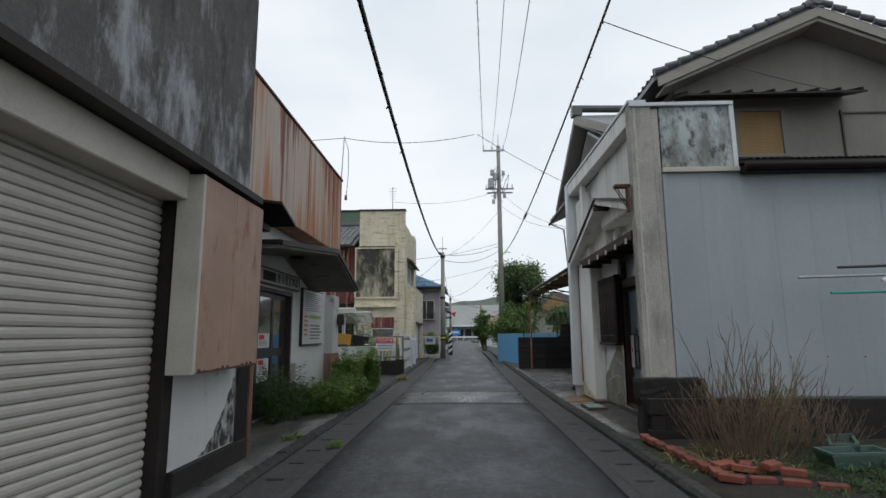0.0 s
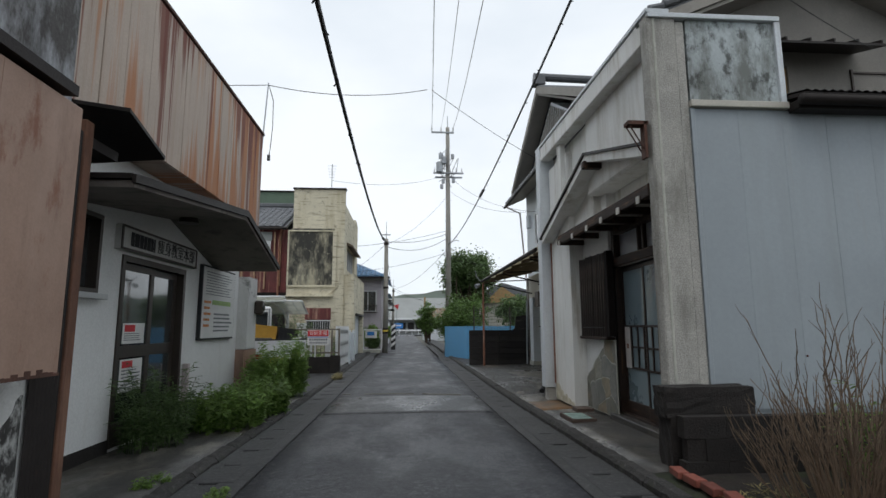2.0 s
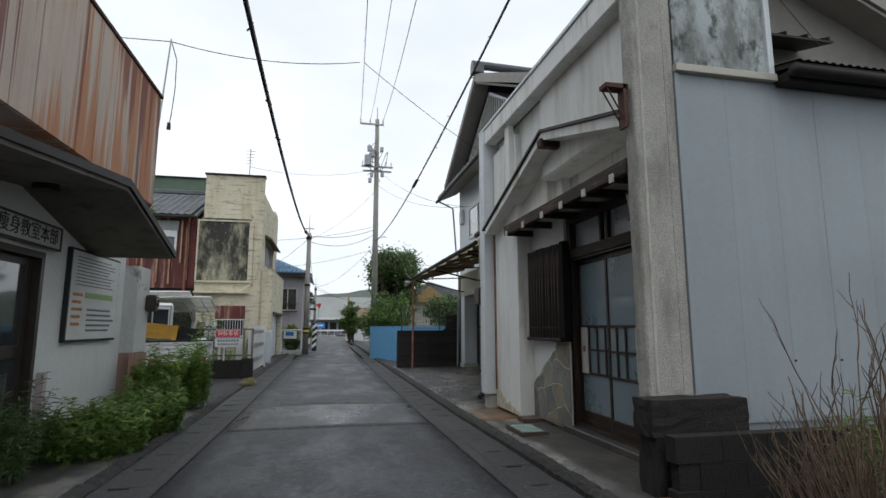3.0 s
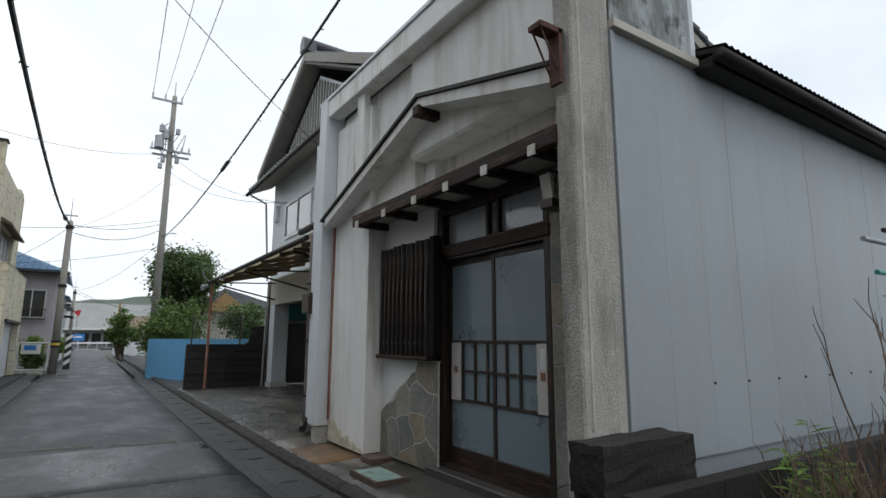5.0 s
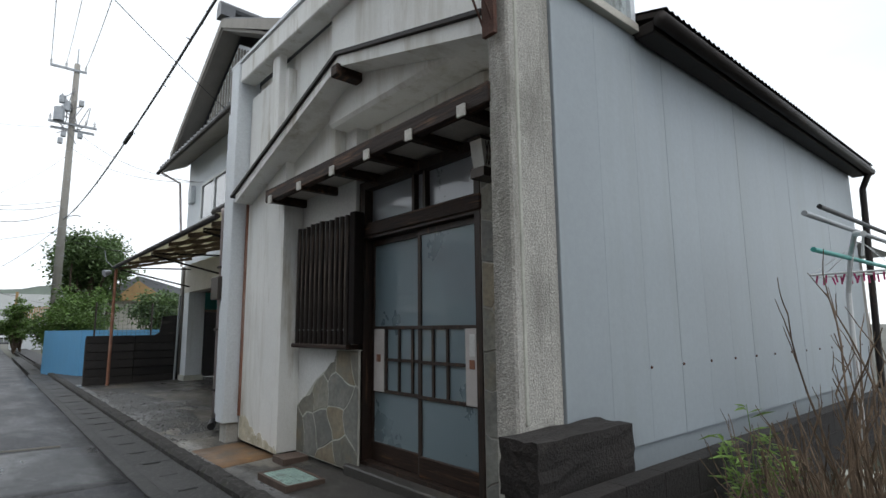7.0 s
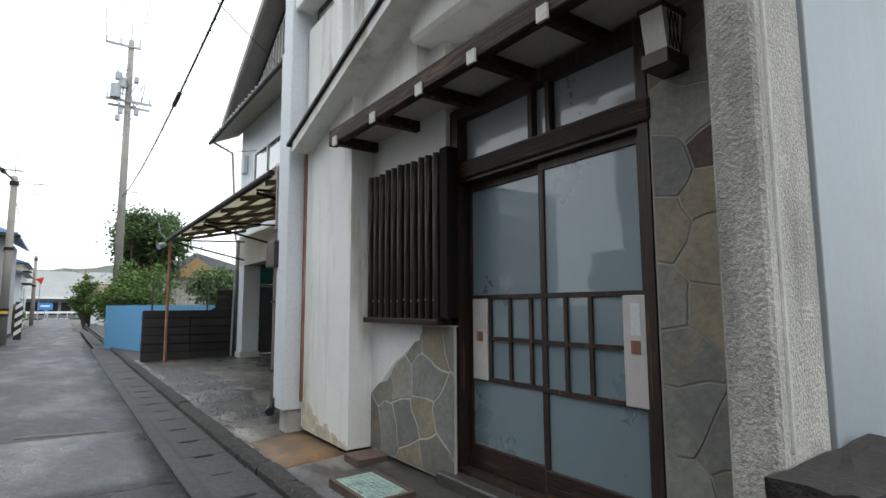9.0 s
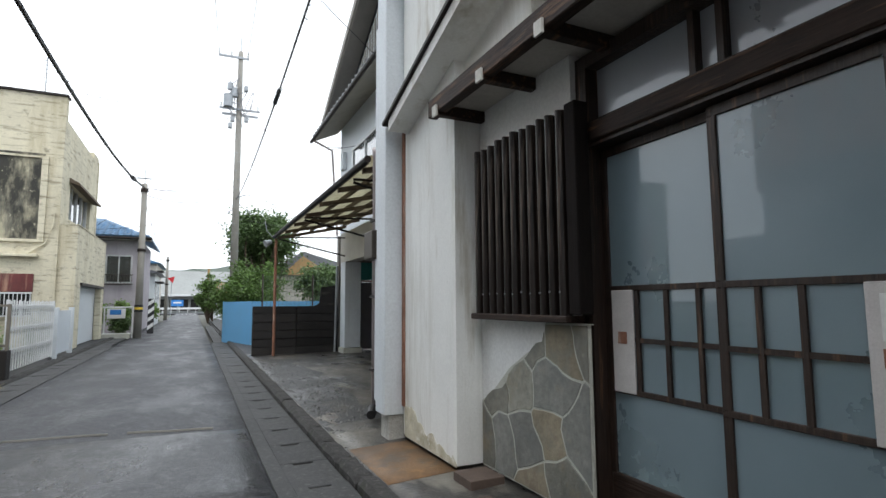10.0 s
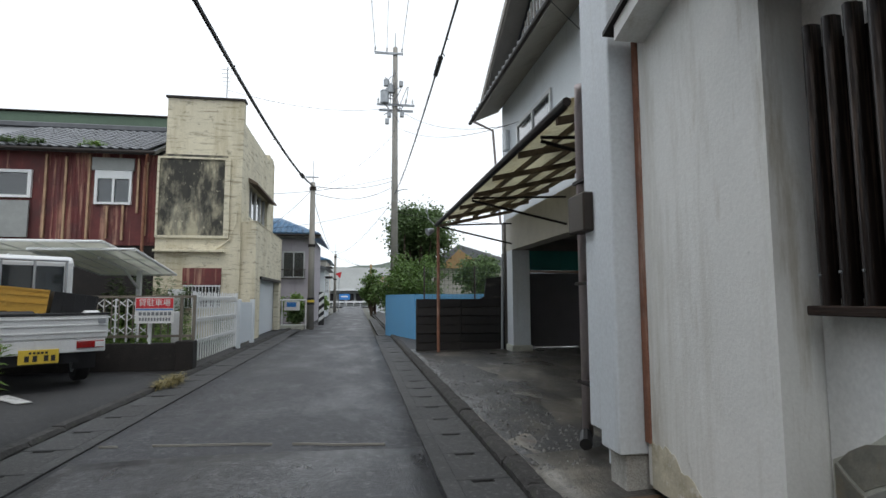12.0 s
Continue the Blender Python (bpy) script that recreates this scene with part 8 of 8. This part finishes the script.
# ---- beyond ----
def blue_roof_house():
    h = thing("blue_roof_house", (-6, 40, -0.1), "pale lavender two-storey house under a blue tiled roof", "house")
    part("street_wall", wall_x(bm_new(), -1.9, -1.7, 38.0, 45, -0.1, 4.6), "lavender", h)
    part("wall", wall_y(bm_new(), 37.8, 38.0, -10, -1.7, -0.1, 4.6, [(-3.15, -2.0, 2.35, 3.75)]), "lavender", h, "pale lavender rendered wall")
    w = part("window", wall_y(bm_new(), 37.72, 37.86, -3.15, -2.0, 2.35, 3.75, [(-3.08, -2.6, 2.42, 3.68), (-2.55, -2.07, 2.42, 3.68)]), "alu_light", h, "two-leaf window with a small rail")
    part("pane", box(bm_new(), -3.08, -2.07, 37.8, 37.81, 2.42, 3.68), "glass_dark", w)
    bm = bm_new()
    for i in range(9):
        tube(bm, (-3.2 + i * 0.15, 37.65, 2.3), (-3.2 + i * 0.15, 37.65, 2.75), 0.012, 0.012, 4)
    box(bm, -3.25, -1.95, 37.62, 37.68, 2.74, 2.79)
    box(bm, -3.25, -1.95, 37.62, 37.7, 2.28, 2.32)
    part("window_rail", bm, "alu", w)
    rf = part("roof", prism(bm_new(), [(-10.2, 37.3, 4.55), (-1.2, 37.3, 4.55), (-3.6, 40.2, 5.75), (-10.2, 40.2, 5.75)], (0, 0, 0.1)), "tile_blue", h, "blue tiled hipped roof")
    part("roof_side", prism(bm_new(), [(-1.2, 37.3, 4.55), (-1.2, 45.5, 4.55), (-3.6, 43, 5.75), (-3.6, 40.2, 5.75)], (0, 0, 0.1)), "tile_blue", rf)
    me = tile_mesh("tile_blue")
    tile_field(rf, (-6.3, 37.25, 4.66), (1, 0, 0), Vector((0, 2.9, 1.2)), 18, 10, me, skip=lambda c, r: c > 17 - r * 0.75)
    part("eave", box(bm_new(), -10.2, -1.22, 37.32, 37.75, 4.45, 4.54), "eave_board", h)
    part("gutter", tube(bm_new(), (-10.2, 37.25, 4.56), (-1.15, 37.25, 4.56), 0.06, 0.06, 8), "dark_metal", h)
    f = thing("garden_fence", (-2.2, 32.9, -0.1), "white pipe fence with a blue notice", "fence")
    for z in (0.12, 1.2):
        part("rail", tube(bm_new(), (-3.4, 32.9, z), (-1.45, 32.9, z), 0.03, 0.03, 8), "white_metal", f)
    for x in (-3.3, -2.45, -1.45):
        part("post", tube(bm_new(), (x, 32.9, -0.1), (x, 32.9, 1.23), 0.03, 0.03, 8), "white_metal", f)
    part("notice", box(bm_new(), -2.35, -1.7, 32.84, 32.86, 0.75, 1.15), "paper", f, "white and blue notice board")
    part("notice_mark", box(bm_new(), -2.25, -1.85, 32.833, 32.839, 0.9, 1.1), "ink_blue", f)
    part("kerb_block", box(bm_new(), -3.5, -1.5, 32.7, 32.85, -0.1, 0.12), "mortar_joint", f, "", 0.01)


blue_roof_house()


def far_houses():
    for x0, x1, y0, y1, z, mt, rt, label in ((-7, -1.6, 48, 54, 3.4, "white_clad", "tile", "small white house with a grey roof"), (-8, -2.0, 56, 64, 4.6, "cream_paint", "tile_blue", "cream house with a blue roof down the lane")):
        h = thing("far_house", ((x0 + x1) / 2, y0, -0.1), label, "house")
        part("wall", box(bm_new(), x0, x1, y0, y1, -0.1, z), mt, h)
        part("roof", prism(bm_new(), [(x0 - 0.3, y0 - 0.4, z), (x1 + 0.4, y0 - 0.4, z), ((x0 + x1) / 2, y0 - 0.4, z + 1.1)], (0, y1 - y0 + 0.8, 0)), rt, h)
        for k in range(2):
            w = part("window", box(bm_new(), x1 - 0.01, x1 + 0.03, y0 + 1 + k * 2.4, y0 + 2.2 + k * 2.4, z - 1.7, z - 0.7), "alu_light", h)
            part("pane", box(bm_new(), x1 + 0.03, x1 + 0.036, y0 + 1.08 + k * 2.4, y0 + 2.12 + k * 2.4, z - 1.62, z - 0.78), "glass_dark", w)
        part("hood", box(bm_new(), x1, x1 + 0.5, y0 + 0.6, y0 + 3, z - 0.6, z - 0.52), "dark_metal", h)
    h = thing("white_lodge", (3.2, 60, -0.1), "small white house with a tan wooden balcony", "house")
    part("wall", wall_y(bm_new(), 60, 60.2, 1.95, 5.2, -0.1, 2.3, [(3.0, 3.7, 1.1, 1.7)]), "white_clad", h)
    part("side", box(bm_new(), 1.95, 2.1, 60.2, 66, -0.1, 2.3), "white_clad", h)
    part("pane", box(bm_new(), 3.0, 3.7, 60.1, 60.12, 1.1, 1.7), "glass_dark", h)
    bm = bm_new()
    for i in range(22):
        box(bm, 1.95 + i * 0.15, 2.05 + i * 0.15, 59.95, 60.0, 2.32, 3.35)
    part("balcony_rail", bm, "wood_rail", h, "tan slatted balcony rail")
    part("balcony_floor", box(bm_new(), 1.9, 5.3, 59.9, 63, 2.302, 2.36), "wood_rail", h)
    part("corner_post", box(bm_new(), 1.88, 2.06, 59.85, 60.0, 2.36, 4.5), "wood_rail", h)
    bm = bm_new()
    tube(bm, (2.0, 58.5, 0), (2.0, 58.5, 0.75), 0.03, 0.03, 6)
    tube(bm, (2.0, 58.5, 0.75), (4.0, 58.5, 0.75), 0.03, 0.03, 6)
    part("yard_rail", bm, "white_metal", h)
    g = thing("tile_roof_house", (8, 40, -0.1), "house with an orange-brown gable among the trees", "house")
    part("wall", box(bm_new(), 5.6, 11, 42, 48, -0.1, 3.3), "cream_paint", g)
    part("roof", prism(bm_new(), [(5.0, 41.5, 3.3), (11.6, 41.5, 3.3), (7.0, 41.5, 4.6)], (0, 7, 0)), "tile", g)
    part("gable", prism(bm_new(), [(5.7, 41.45, 3.1), (8.8, 41.45, 3.1), (7.0, 41.45, 4.3)], (0, 0.04, 0)), "wood_rail", g)
    n = thing("neighbour_house", (13, 11, 0), "grey house with a dark tiled roof beyond the flank", "house")
    part("wall", box(bm_new(), 11.4, 18, 9.0, 14, 0, 3.2), "grey_render", n)
    part("roof", prism(bm_new(), [(10.9, 8.4, 3.15), (10.9, 14.6, 3.15), (10.9, 11.5, 4.7)], (8, 0, 0)), "tile", n)
    s = thing("long_warehouse", (4, 112, -0.1), "long grey shed with a pale canopy across the street", "warehouse")
    part("wall", box(bm_new(), -12, 22, 108, 118, -0.1, 3.0), "shed_wall", s, "grey sheet wall")
    part("roof", prism(bm_new(), [(-12, 107.5, 3.0), (-12, 112, 7.2), (-12, 118, 3.0)], (34, 0, 0)), "shed_wall", s, "pitched grey sheet roof")
    part("canopy", box(bm_new(), -6, 6, 105.5, 108, 2.7, 3.0), "white_metal", s)
    # dark boxes on the wall face paint the shade within openings
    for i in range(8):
        part("opening", box(bm_new(), -6 + i * 1.6, -4.8 + i * 1.6, 107.9, 107.98, 0.3, 2.2), "room_shade", s)
    r = thing("guard_rail", (0, 104.5, -0.1), "white guard rail across the end of the lane", "guard rail")
    for i in range(11):
        part("post", tube(bm_new(), (-6 + i * 1.2, 104.5, -0.1), (-6 + i * 1.2, 104.5, 0.9), 0.05, 0.05, 6), "white_metal", r)
    part("beam", box(bm_new(), -6, 6, 104.42, 104.5, 0.55, 0.85), "white_metal", r)
    b = thing("direction_sign", (-1.3, 94, -0.1), "blue road direction sign at the junction", "road sign")
    part("board", box(bm_new(), -2.1, -0.5, 94, 94.06, 1.1, 2.0), "ink_blue", b)
    part("mark", box(bm_new(), -1.8, -0.8, 93.98, 93.995, 1.5, 1.7), "paper", b)
    part("post", tube(bm_new(), (-1.3, 94.1, -0.1), (-1.3, 94.1, 1.3), 0.05, 0.05, 6), "steel_grey", b)
    q = thing("stop_sign", (-1.1, 61.4, -0.1), "red traffic sign on the far pole", "road sign")
    part("board", tube(bm_new(), (-1.05, 61.6, 3.6), (-1.05, 61.66, 3.6), 0.36, 0.36, 3), "ink_red", q)
    part("post", tube(bm_new(), (-1.05, 61.7, -0.1), (-1.05, 61.7, 3.9), 0.03, 0.03, 6), "steel_grey", q)
    bm = bm_new()
    for i in range(5):
        box(bm, -1.3 + i * 0.55, -1.0 + i * 0.55, 91, 94, -0.05, -0.028)
    setting("crosswalk", bm, "mirror_white", "white crossing bars at the junction", "crosswalk")
    bm = bm_new()
    top, low = [], []
    for i in range(61):
        x = -240 + i * 8
        z = 22 + 10 * noise.noise((x * 0.012, 4, 0)) + 4 * noise.noise((x * 0.05, 9, 0)) + 8 * math.exp(-((x - 40) / 60) ** 2)
        top.append(bm.verts.new((x, 430, z)))
        low.append(bm.verts.new((x, 300, -2)))
    for i in range(60):
        bm.faces.new((low[i], low[i + 1], top[i + 1], top[i]))
    setting("backdrop_hill", bm, "hill", "low wooded hill in the distance", "hill", smooth=True)


far_houses()
